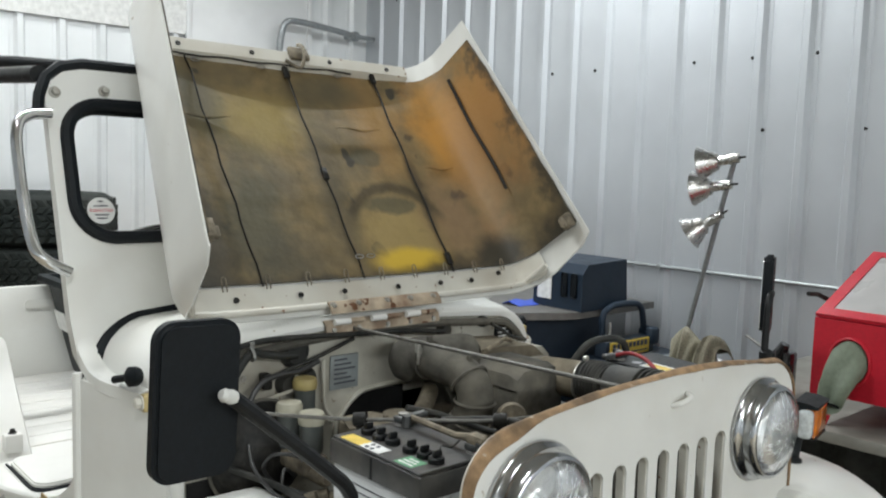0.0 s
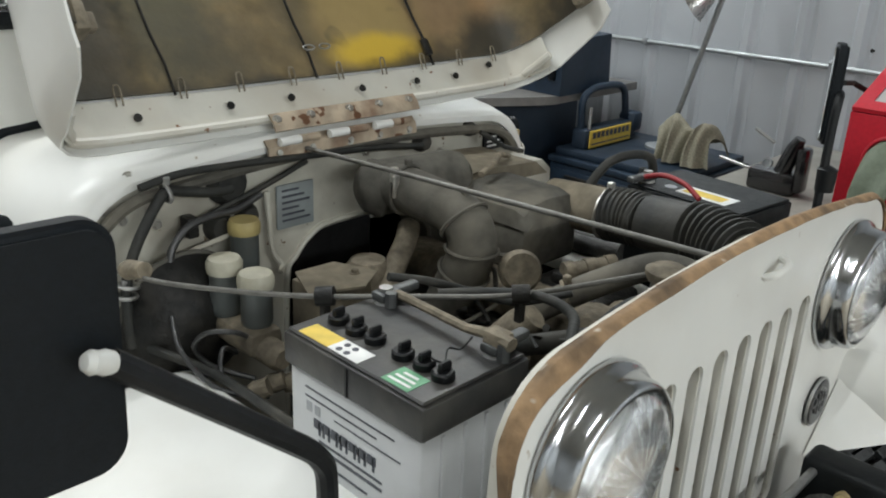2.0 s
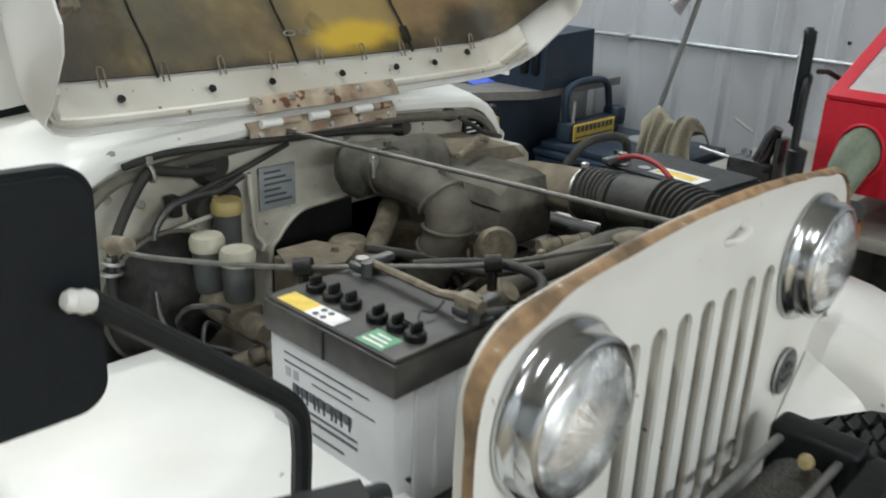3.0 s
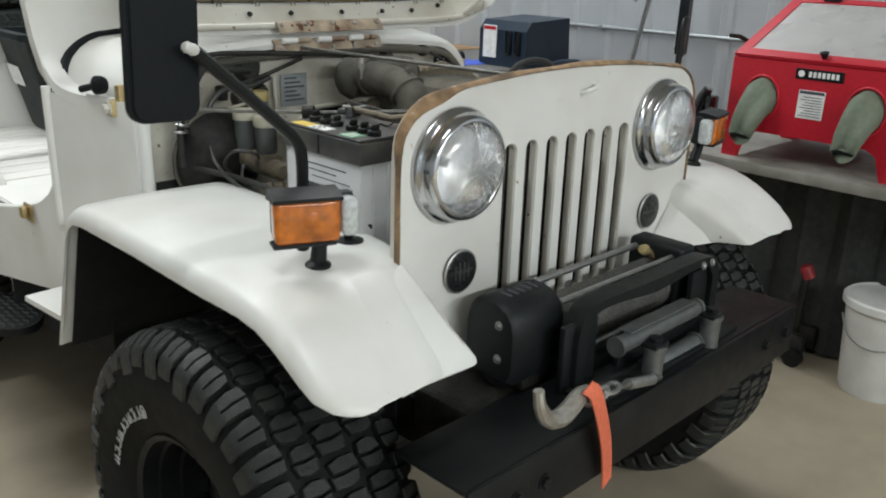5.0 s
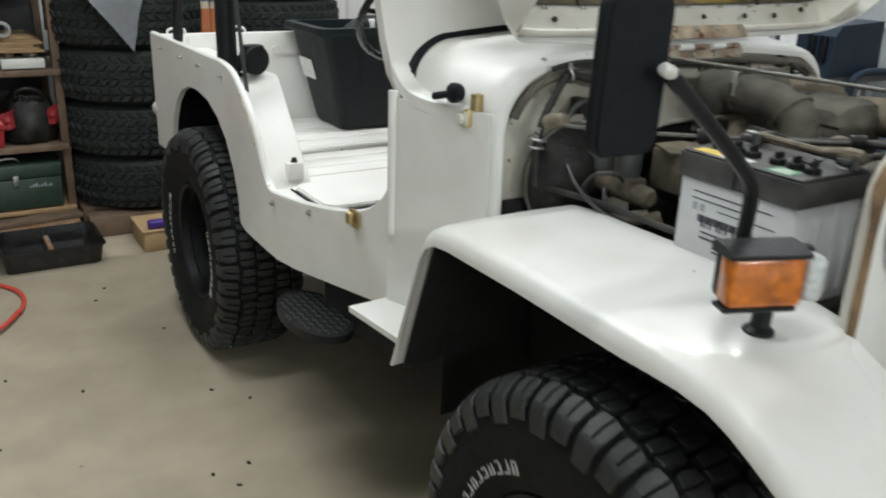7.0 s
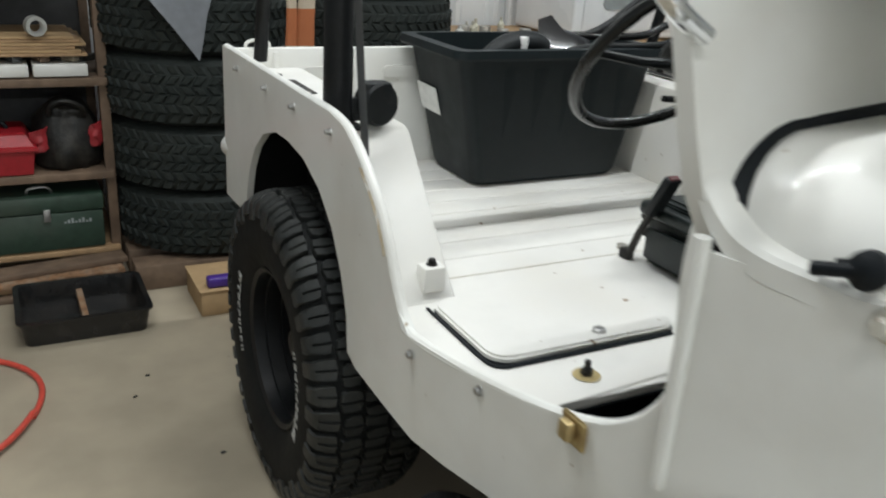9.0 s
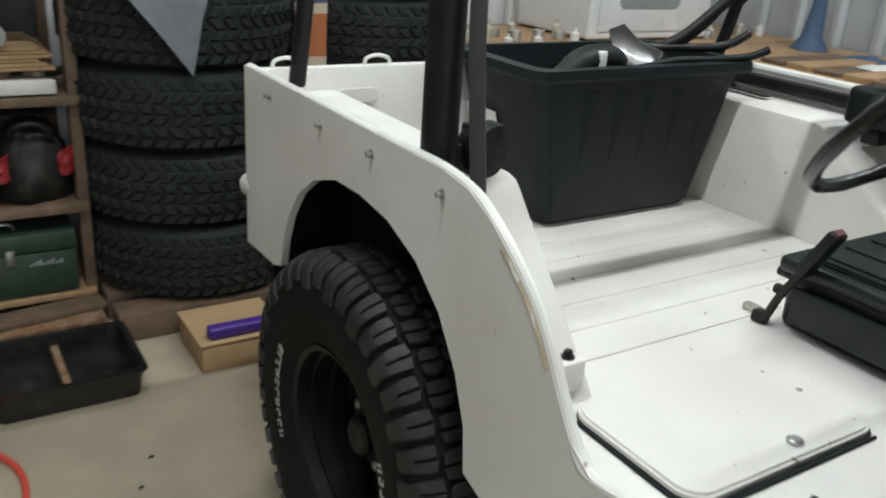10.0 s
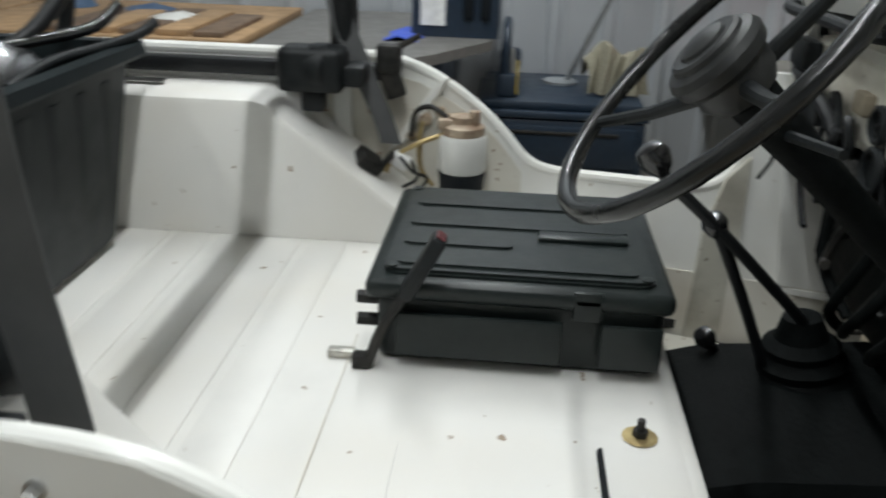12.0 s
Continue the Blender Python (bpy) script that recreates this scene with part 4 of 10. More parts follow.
def grille_line(grow=0.0, low=0.66):
    h = half + grow
    XC = 1.255
    o = [(XC - h, low), (XC - h - 0.002, 1.06)]
    for i in range(9):
        a = radians(180 - 80 * i / 8)
        o.append((XC - h + 0.10 + 0.10 * math.cos(a), 1.10 + (0.092 + grow) * math.sin(a)))
    for u in (-0.3, -0.2, -0.1, 0.0, 0.1, 0.2, 0.3):
        o.append((XC + u, 1.215 + grow - 0.17 * u * u))
    for i in range(9):
        a = radians(80 - 80 * i / 8)
        o.append((XC + h - 0.10 + 0.10 * math.cos(a), 1.10 + (0.092 + grow) * math.sin(a)))
    return o + [(XC + h + 0.002, 1.06), (XC + h, low)]


def fine_line(o, n=4):
    """The same line with each stretch cut into n."""
    return [(a[0] + (b[0] - a[0]) * k / n, a[1] + (b[1] - a[1]) * k / n) for a, b in zip(o, o[1:]) for k in range(n)] + [o[-1]]


bm = B()
slots = []
for i in range(7):
    u = XC + 0.012 + (i - 3) * 0.0625
    slots.append(round_rect(u - 0.0185, u + 0.0185, 0.732, 1.086, 0.018, 4))
LX, LZ = 0.333, 1.067
lights = [[(XC + 0.005 + s * LX + 0.084 * math.cos(2 * math.pi * i / 28), LZ + 0.084 * math.sin(2 * math.pi * i / 28)) for i in range(28)] for s in (-1, 1)]
plate(bm, grille_line(), 0.005, slots + lights, to=in_xz(FY))
grille = part("grille", bm, WHITE, jeep)
for sl in slots:
    bm = B()
    loft(bm, [[(x, FY + 0.004, z) for x, z in sl], [(x, FY + 0.012, z) for x, z in sl], [(x + (0.003 if x > sum(q[0] for q in sl) / len(sl) else -0.003), FY + 0.021, z) for x, z in sl]], closed=True)
    thicken(bm, 0.0015)
    part("slot_return", bm, WHITE_OLD, grille)
# side and top flange with its rust-brown edge trim
bm = B()
gl = grille_line(-0.004)
loft(bm, [[(x, FY + 0.010, z) for x, z in gl], [(x, FY + 0.028, z) for x, z in gl]])
thicken(bm, 0.005)
part("grille_flange", bm, WHITE_OLD, grille)
bm = B()
gl, face_line = fine_line(grille_line(0.004)), fine_line(grille_line(-0.024))
rows = []
for i, (x, z) in enumerate(gl):
    k = 0.003 + 0.0035 * noise.noise(Vector((x * 9, z * 9, 1.7)))
    xi, zi = face_line[i]
    dp = 0.55 + 0.45 * min(1.0, max(0.0, (z - 1.08) / 0.05))
    w = max(0.04, 0.10 + 0.50 * math.exp(-((x - 0.845) / 0.05) ** 2) * (z > 1.10) + 0.16 * noise.noise(Vector((x * 14, z * 14, 4.1))))
    rows.append([(x + (xi - x) * w, FY - 0.0025, z + (zi - z) * w), (x + (xi - x) * w * 0.4, FY - 0.0035 - 0.5 * k, z + (zi - z) * w * 0.4), (x, FY + 0.003, z + 0.001 + k), (x, FY + 0.007 * dp, z + 0.002 + k), (x, FY + (0.012 + k) * dp, z + 0.001), (x, FY + (0.014 + k) * dp, z - 0.006)])
loft(bm, rows)
thicken(bm, 0.003)
part("edge_trim", bm, EDGE_TRIM, grille, "brown rotted hood seal on the grille edge", soft=60)
# latch loop and radiator filler notch at the top
bm = B()
tube(bm, smooth_path([(1.270, FY - 0.001, 1.162), (1.272, FY - 0.014, 1.168), (1.285, FY - 0.018, 1.172), (1.302, FY - 0.016, 1.176), (1.312, FY - 0.001, 1.178)], 4), 0.005, 8)
part("hood_latch_loop", bm, WHITE, grille)
bm = B()
box(bm, 1.03, XC + 0.32, 0.885, 0.935, 0.62, 1.085, 0.008)
tube(bm, [(1.225, 0.912, 1.07), (1.225, 0.912, 1.136)], 0.021, 16)
rad = part("radiator", bm, DUSTY, jeep, "dark dusty radiator")
bm = B()
for i in range(30):
    box(bm, 1.045 + i * 0.0165, 1.049 + i * 0.0165, 0.880, 0.886, 0.64, 1.06)
part("radiator_core", bm, TUBE_BLACK, rad, kind="stuff")
bm = B()
lathe(bm, [(0.026, 0), (0.03, 0.008), (0.03, 0.014), (0.02, 0.02), (0, 0.02)], (1.225, 0.912, 1.135), (0, 0, 1), 20)
part("filler_cap", bm, DUSTY_METAL, rad, "dusty metal radiator cap")


def headlight(s):
    c = (XC + 0.005 + s * LX, FY, LZ)
    d = (0, -1, 0)
    bm = B()
    lathe(bm, [(0.083, -0.004), (0.099, 0.0), (0.104, 0.003), (0.1045, 0.009), (0.101, 0.014), (0.096, 0.017), (0.0945, 0.024), (0.094, 0.034), (0.0915, 0.041), (0.088, 0.044), (0.084, 0.0445), (0.082, 0.040), (0.083, -0.004)], c, d, 48, cap=False)
    ring = part("headlight", bm, SOFT_CHROME, jeep, "round headlight with a chrome ring", soft=50)
    bm = B()
    lathe(bm, [(0.082, 0.034), (0.078, 0.01), (0.062, -0.02), (0.04, -0.036), (0.015, -0.042), (0.0, -0.042)], c, d, 40, cap=False)
    part("reflector", bm, REFLECTOR, ring, soft=60)
    bm = B()
    rod(bm, (c[0], c[1] + 0.04, c[2]), (c[0], c[1] + 0.005, c[2]), 0.011)
    part("bulb", bm, STEEL, ring)
    bm = B()
    lathe(bm, [(0.0835, 0.036), (0.0825, 0.042), (0.070, 0.051), (0.050, 0.058), (0.025, 0.062), (0.0, 0.063)], c, d, 40, cap=False)
    for v in bm.verts:
        v.co.y += 0.0005 * math.sin(v.co.x * 900)
    bmesh.ops.solidify(bm, geom=list(bm.faces), thickness=0.003)
    g = part("lens", bm, LENS_GLASS, ring, "fluted clear glass lens", soft=60)
    g.visible_shadow = False
    # small round grille lamp below
    b = (XC + 0.012 + s * 0.318, FY, 0.863)
    bm = B()
    lathe(bm, [(0.040, 0.0), (0.042, 0.004), (0.039, 0.009), (0.035, 0.010), (0.0, 0.0075)], b, d, 32, cap=False)
    badge = part("round_badge", bm, BADGE, jeep, "dark round emblem with a chrome rim", soft=50)
    bm = B()
    for k in (-0.016, -0.005, 0.006, 0.017):
        hgt = 0.021 - abs(k) * 0.45
        box(bm, b[0] + k - 0.0028, b[0] + k + 0.0028, FY - 0.0115, FY - 0.008, b[2] - hgt, b[2] + hgt, 0.001, 1)
    box(bm, b[0] - 0.03, b[0] + 0.03, FY - 0.011, FY - 0.008, b[2] - 0.003, b[2] + 0.003, 0.001, 1)
    part("emblem_bar", bm, PROP_DARK, badge)
    bm = B()
    tube(bm, [(b[0] + 0.040 * math.cos(2 * math.pi * i / 32), FY - 0.006, b[2] + 0.040 * math.sin(2 * math.pi * i / 32)) for i in range(32)], 0.0028, 6, closed=True)
    part("emblem_rim", bm, STEEL, badge)


both(headlight)

# fenders: (y, z of the top, depth of the side lip, inner half width)
FENDER = [(1.628, 0.555, 0.004, 0.44), (1.60, 0.63, 0.010, 0.42), (1.515, 0.865, 0.030, 0.405), (1.495, 0.90, 0.040, 0.40), (1.465, 0.915, 0.038, 0.40), (1.42, 0.920, 0.038, 0.40), (1.20, 0.921, 0.038, 0.395), (0.96, 0.920, 0.042, 0.395),
          (0.90, 0.919, 0.040, 0.40), (0.85, 0.916, 0.037, 0.41), (0.80, 0.909, 0.036, 0.425), (0.76, 0.897, 0.038, 0.435), (0.72, 0.879, 0.040, 0.443), (0.69, 0.861, 0.038, 0.447), (0.66, 0.841, 0.032, 0.452), (0.63, 0.820, 0.022, 0.455), (0.615, 0.809, 0.014, 0.457), (0.607, 0.803, 0.010, 0.463), (0.603, 0.800, 0.006, 0.475)]


def fender(s):
    bm = B()
    rows = []
    for y, z, lip, inn in FENDER:
        cut = max(0.0, 0.675 - y)
        xo, xi = XC + s * (0.748 - 0.072 + math.sqrt(max(0.0, 0.072 ** 2 - cut ** 2))), XC + s * inn
        r = 0.030 if y > 0.93 else 0.035
        k = min(1.0, lip / 0.04)
        row = [(xo, y, z - max(lip, r * k * 1.02)), (xo, y, z - r * k)]
        row += [(xo - s * r * (1 - math.cos(radians(a))), y, z - r * k * (1 - math.sin(radians(a)))) for a in (30, 60, 90)]
        dep = 0.03 if y > 0.82 else 0.14 * min(1.0, max(0.0, (y - 0.603) / 0.17))
        e = min(0.03, dep * 0.5)
        row += [(xo + (xi + s * e - xo) * f, y, z + 0.003 * math.sin(math.pi * f)) for f in (0.3, 0.6, 0.9)] + [(xi + s * e, y, z), (xi + s * e * 0.45, y, z - dep * 0.10), (xi + s * e * 0.10, y, z - dep * 0.38), (xi, y, z - dep)]
        rows.append(row)
    loft(bm, rows)
    thicken(bm, 0.005)
    fen = part("fender", bm, WHITE, jeep, soft=42)
    # front apron running from the grille face out to the fender's nose
    bm = B()
    rows = []
    nose = FENDER[10:]
    for k, (y, z, lip, inn) in enumerate(nose):
        f = k / (len(nose) - 1)
        g = Vector((XC + s * (0.470 - 0.135 * f), 0.8035, 0.915 - 0.160 * f))
        e = Vector((XC + s * (inn + 0.085), y - 0.001, z + 0.0045))
        rows.append([g.lerp(e, q) + Vector((0, -0.010 * math.sin(math.pi * q), 0.006 * math.sin(math.pi * q))) * f for q in (0, 0.25, 0.5, 0.75, 1.0)] + [e + Vector((s * 0.03, 0, -0.003)), e + Vector((s * 0.07, 0, -0.006))])
    loft(bm, rows)
    thicken(bm, 0.003)
    part("fender_apron", bm, WHITE, fen, soft=60)
    # engine bay apron beside it
    bm = B()
    plate(bm, [(1.60, 0.50), (1.60, 0.905), (0.88, 0.905), (0.86, 0.50)], s * 0.004, to=in_yz(XC + s * 0.402))
    part("apron", bm, DARK_LINER, jeep)
    # narrow white ledge joining fender and body
    bm = B()
    plate(bm, [(XC + s * 0.71, 1.60), (XC + s * 0.735, 1.86), (XC + s * 0.60, 1.87), (XC + s * 0.52, 1.62)], 0.014, to=in_xy(0.582))
    part("ledge", bm, WHITE, fen)
    # added black sheets put the shade under the fender
    bm = B()
    loft(bm, [[(XC + s * 0.726, y - d, z - 0.016 + d * 0.5), (XC + s * (0.728 + inn) / 2, y - d, z - 0.013 + d * 0.5), (XC + s * (inn + (0.006 if y > 0.84 else 0.10)), y - d, z - 0.016 + d * 0.5)] for y, z, lip, inn, d in [(*q, 0.016 if q[1] < 0.90 and q[0] > 1.2 else 0.0) for q in FENDER[:14]]])
    box(bm, min(XC + s * 0.50, XC + s * 0.40), max(XC + s * 0.50, XC + s * 0.40), 1.584, 1.596, 0.42, 0.90)
    box(bm, min(XC + s * 0.64, XC + s * 0.49), max(XC + s * 0.64, XC + s * 0.49), 1.586, 1.591, 0.42, 0.63)
    part("fender_lining", bm, DARK_LINER, fen, "black underseal under the fender")


both(fender)

# hood, propped open against the wind screen
PHI = radians(35.2)


def hood_m():
    """(across, from the hinge, into the underside) to the world."""
    d = Vector((0, math.sin(PHI), math.cos(PHI)))
    nrm = Vector((0, -math.cos(PHI), math.sin(PHI)))
    m = Matrix.Identity(4)
    for i in range(3):
        m[i][0], m[i][1], m[i][2] = (1, 0, 0)[i], d[i], nrm[i]
    m.translation = (XC, 1.598, 1.226)
    return m


HM = hood_m()
HL = 0.775


def hood_row(s_, w, lift, d, r=0.085):
    row = [(-w, s_, d), (-w, s_, (d + r) / 2), (-w, s_, r)]
    row += [(-w + r - (r - lift) * math.cos(radians(a)), s_, r - (r - lift) * math.sin(radians(a))) for a in (22, 45, 68, 90)]
    row += [(u * (w - r), s_, lift - 0.010 * (1 - u * u)) for u in (-0.6, -0.2, 0.2, 0.6)]
    row += [(w - r + (r - lift) * math.cos(radians(a)), s_, r - (r - lift) * math.sin(radians(a))) for a in (90, 68, 45, 22)]
    row += [(w, s_, r), (w, s_, (d + r) / 2), (w, s_, d)]
    return row


def hood_skin(bm, lift, s0, s1, inset, d0, d1, n=14):
    rows = []
    for i in range(n + 1):
        f = i / n
        s_ = s0 + (s1 - s0) * f
        w = 0.546 - 0.085 * s_ / HL - inset
        if s_ < 0.06:
            w -= 0.02 * (1 - s_ / 0.06) ** 2
        d = d0 + (d1 - d0) * f
        rear = min(1.0, 0.40 + s_ / 0.028 * 0.60)
        rows.append([HM @ Vector(p) for p in hood_row(s_, w, lift, d * rear)])
    loft(bm, rows)


bm = B()
hood_skin(bm, 0.0, 0.0, HL, 0.0, 0.258, 0.233, 36)
thicken(bm, -0.004)
hood = part("hood", bm, WHITE, jeep, soft=50)
bm = B()
hood_skin(bm, 0.010, 0.082, 0.712, 0.006, 0.242, 0.224, 40)
for v in bm.verts:
    v.co += Vector((0, -0.8, 0.6)) * 0.004 * noise.noise(v.co * 9) + Vector((0, -0.8, 0.6)) * 0.002 * noise.noise(v.co * 31)
thicken(bm, 0.004)
part("heat_shield", bm, SHIELD, hood, "stained golden-brown hood insulation pad", soft=60)
bm = B()
hood_skin(bm, 0.005, 0.010, 0.079, 0.010, 0.06, 0.06, 6)
thicken(bm, 0.003)
part("rear_frame", bm, WHITE_OLD, hood, "dirty cream inner frame behind the pad", soft=60)
# seams of the pad
for u, w in ((-0.310, 0.0024), (-0.035, 0.0026), (0.255, 0.0028)):
    bm = B()
    path = [HM @ Vector((u - 0.012 * i / 12 + 0.003 * math.sin(i * 1.9), 0.072 + 0.640 * i / 12, 0.016)) for i in range(13)]
    tube(bm, path, w, 6)
    part("pad_seam", bm, GREASE, hood)
bm = B()
tube(bm, [HM @ Vector((0.526 - 0.085 * (0.28 + 0.38 * i / 8) / HL, 0.28 + 0.38 * i / 8, 0.098 + 0.003 * math.sin(i))) for i in range(9)], 0.005, 6)
part("pad_seam", bm, GREASE, hood)
for i in range(9):
    u = -0.40 + 0.105 * i
    bm = B()
    tube(bm, smooth_path([HM @ Vector((u - 0.005, 0.066, 0.012)), HM @ Vector((u - 0.005, 0.092, 0.019)), HM @ Vector((u, 0.097, 0.020)), HM @ Vector((u + 0.005, 0.092, 0.019)), HM @ Vector((u + 0.005, 0.066, 0.012))], 3), 0.0015, 6)
    part("pad_clip", bm, DUSTY_METAL, hood)
for u, s_ in ((-0.03, 0.13), (0.005, 0.13), (-0.12, 0.70), (0.12, 0.70), (-0.30, 0.70)):
    bm = B()
    tube(bm, [HM @ Vector((u + 0.012 * math.cos(2 * math.pi * i / 12), s_ + 0.005 * math.sin(2 * math.pi * i / 12), 0.020)) for i in range(12)], 0.0016, 6, closed=True)
    part("pad_clip", bm, STEEL, hood)
for i, u in enumerate((-0.38, -0.22, -0.10, 0.06, 0.20, 0.31, 0.42)):
    p = HM @ Vector((u, 0.045 if abs(u) < 0.4 else 0.06, 0.0095))
    bm = B()
    lathe(bm, [(0.006, -0.001), (0.0068, 0.003), (0.0, 0.0032)], p, HM.to_3x3() @ Vector((0, 0, 1)), 14)
    part("drain_hole", bm, GREASE, hood)
# creases pressed across the pad and the wire binding along its front edge
for u0, u1, v in ((-0.40, -0.25, 0.53), (0.05, 0.20, 0.52), (0.30, 0.42, 0.40)):
    bm = B()
    tube(bm, [HM @ Vector((u0 + (u1 - u0) * k / 8, v + 0.004 * math.sin(k), 0.0155)) for k in range(9)], [0.0008 + 0.0026 * math.sin(math.pi * k / 8) for k in range(9)], 6)
    part("pad_crease", bm, SHIELD, hood, soft=60)
bm = B()
tube(bm, [HM @ Vector((-0.40 + 0.57 * k / 14, 0.714 + 0.003 * math.sin(k * 1.7), 0.020)) for k in range(15)], 0.0026, 6)
part("pad_binding", bm, GREASE, hood, "black wire binding on the pad edge")
for u, v in ((-0.042, 0.37), (0.253, 0.11), (-0.047, 0.69), (0.243, 0.705)):
    bm = B()
    box(bm, u - 0.008, u + 0.008, v - 0.018, v + 0.018, 0.014, 0.024, 0.003, m=HM)
    part("seam_clip", bm, GREASE, hood)
# raised lip near the hinge and stiffener along the front edge
bm = B()
tube(bm, smooth_path([HM @ Vector(p) for p in ((-0.512, 0.03, 0.10), (-0.498, 0.022, 0.04), (-0.44, 0.015, 0.012), (0, 0.015, 0.004), (0.44, 0.015, 0.012), (0.498, 0.022, 0.04), (0.512, 0.03, 0.10))], 4), 0.008, 8)
part("rear_lip", bm, WHITE_OLD, hood)
bm = B()
rows = []
for u in np.linspace(-0.375, 0.375, 12):
    rows.append([HM @ Vector((u, HL - 0.065, 0.008)), HM @ Vector((u, HL - 0.055, 0.028)), HM @ Vector((u, HL - 0.02, 0.03)), HM @ Vector((u, HL - 0.004, 0.006))])
loft(bm, rows)
thicken(bm, 0.003)
part("front_stiffener", bm, WHITE_OLD, hood)
for u in (-0.34, -0.14, 0.10, 0.30):
    p = HM @ Vector((u, HL - 0.04, 0.031))
    bm = B()
    lathe(bm, [(0.007, 0), (0.007, 0.002), (0, 0.002)], p, HM.to_3x3() @ Vector((0, 0, 1)), 12)
    part("drain_hole", bm, GREASE, hood)
bm = B()
box(bm, -0.03, 0.03, HL - 0.05, HL - 0.01, 0.03, 0.045, 0.006, m=HM)
tube(bm, smooth_path([HM @ Vector(p) for p in ((-0.05, HL - 0.06, 0.04), (-0.02, HL - 0.09, 0.05), (0.0, HL - 0.05, 0.06), (0.01, HL - 0.01, 0.05), (0.015, HL + 0.01, 0.03))], 4), 0.005, 8)
part("hood_catch", bm, DUSTY_METAL, hood, "greasy hood safety catch")
for s in (-1, 1):
    bm = B()
    box(bm, s * 0.518 - 0.010, s * 0.518 + 0.010, 0.075, 0.115, 0.205, 0.240, 0.004, m=HM)
    box(bm, s * 0.502 - 0.008, s * 0.502 + 0.008, 0.080, 0.105, 0.212, 0.228, 0.004, m=HM)
    part("side_catch", bm, DUSTY_METAL, hood, "rusty side catch on the hood skirt")
# hood hinge
bm = B()
rows = [[(1.065 + (1.405 - 1.065) * f, y, z) for f in (0, 0.33, 0.66, 1)] for y, z in ((1.580, 1.178), (1.583, 1.196), (1.594, 1.206))]
loft(bm, rows)
thicken(bm, 0.004)
hinge = part("hood_hinge", bm, HINGE_RUST, jeep, "rusty piano hinge of the hood")
bm = B()
loft(bm, [[tuple(HM @ Vector((-0.165 + 0.33 * f, s_, n))) for f in (0, 0.33, 0.66, 1)] for s_, n in ((-0.016, 0.020), (0.0, 0.022), (0.016, 0.018))])
thicken(bm, 0.004)
part("upper_leaf", bm, HINGE_RUST, hinge)
for i, x0 in enumerate((1.085, 1.125, 1.19, 1.235, 1.295, 1.34)):
    bm = B()
    rod(bm, (x0, 1.575, 1.206), (x0 + 0.042, 1.575, 1.206), 0.0075 if i % 2 == 0 else 0.0065, 10)
    part("knuckle", bm, WHITE if i % 2 == 0 else HINGE_RUST, hinge)
for x in (1.085, 1.155, 1.24, 1.31, 1.385):
    bolt(hinge, x, 1.5795, 1.187, (0, -1, 0.3), 0.006, 0.006, ZINC)
    p = HM @ Vector((x - XC, 0.004, 0.024))
    bolt(hinge, p.x, p.y, p.z, HM.to_3x3() @ Vector((0, 0, 1)), 0.006, 0.006, ZINC)

# bumper, winch, hoop and roller fairlead
bm = B()
box(bm, 0.650, 1.768, 0.495, 0.505, 0.550, 0.668, 0.003)
bumper = part("bumper", bm, TUBE_BLACK, jeep, "scuffed black steel channel bumper")
for y1, z0, z1 in ((0.66, 0.658, 0.668), (0.60, 0.550, 0.560)):
    bm = B()
    box(bm, 0.650, 1.768, 0.506, y1, z0, z1, 0.003)
    part("bumper_flange", bm, TUBE_BLACK, bumper)
for bx in (0.76, 0.83, 1.62, 1.72):
    bolt(bumper, bx, 0.495, 0.61, (0, -1, 0), 0.010, 0.008, TUBE_BLACK)
bm = B()
for s in (-1, 1):
    box(bm, XC + s * 0.36 - 0.035, XC + s * 0.36 + 0.035, 0.60, 1.7, 0.52, 0.62, 0.006)
box(bm, XC - 0.33, XC + 0.33, 0.95, 1.0, 0.50, 0.58, 0.006)
part("chassis_rail", bm, GREASE, jeep)
winch = thing("winch", 1.24, 0.64, 0.66, "", "")
winch.parent = jeep
winch.location = BASE[winch] - BASE[jeep]
for k in ("label", "category"):
    if k in winch:
        del winch[k]
tagged(winch, "black electric winch with a steel cable")
bm = B()
rows = [[(x, 0.650, 0.690), (x, 0.640, 0.72), (x, 0.640, 0.79), (x, 0.646, 0.815), (x, 0.662, 0.835), (x, 0.69, 0.845), (x, 0.715, 0.845), (x, 0.742, 0.835), (x, 0.758, 0.815), (x, 0.764, 0.79), (x, 0.764, 0.72), (x, 0.752, 0.690)] for x in (0.912, 0.922, 1.045, 1.055)]
for k in (0, 3):
    rows[k] = [(x, 0.70 + (y - 0.70) * 0.88, 0.765 + (z - 0.765) * 0.90) for x, y, z in rows[k]]
loft(bm, rows, closed=True, cap=True)
part("motor_box", bm, BLACK_PLASTIC, winch, soft=50)
bm = B()
rod(bm, (0.93, 0.70, 0.715), (1.05, 0.70, 0.715), 0.046, 24)
box(bm, 0.95, 1.04, 0.65, 0.75, 0.668, 0.70, 0.004)
part("motor", bm, GREASE, winch)
for bz in (0.735, 0.80):
    bolt(winch, 0.9125, 0.68, bz, (-1, 0, 0), 0.006, 0.006, STEEL)
bm = B()
for i in range(5):
    box(bm, 0.945 + 0.018 * i, 0.951 + 0.018 * i, 0.685, 0.712, 0.8445, 0.8462, 0.0005, 1)
part("switch_strip", bm, PRINT_GREY, winch)
bm = B()
box(bm, 1.44, 1.50, 0.63, 0.765, 0.67, 0.84, 0.012, 3)
part("gear_box", bm, BLACK_PLASTIC, winch)
bm = B()
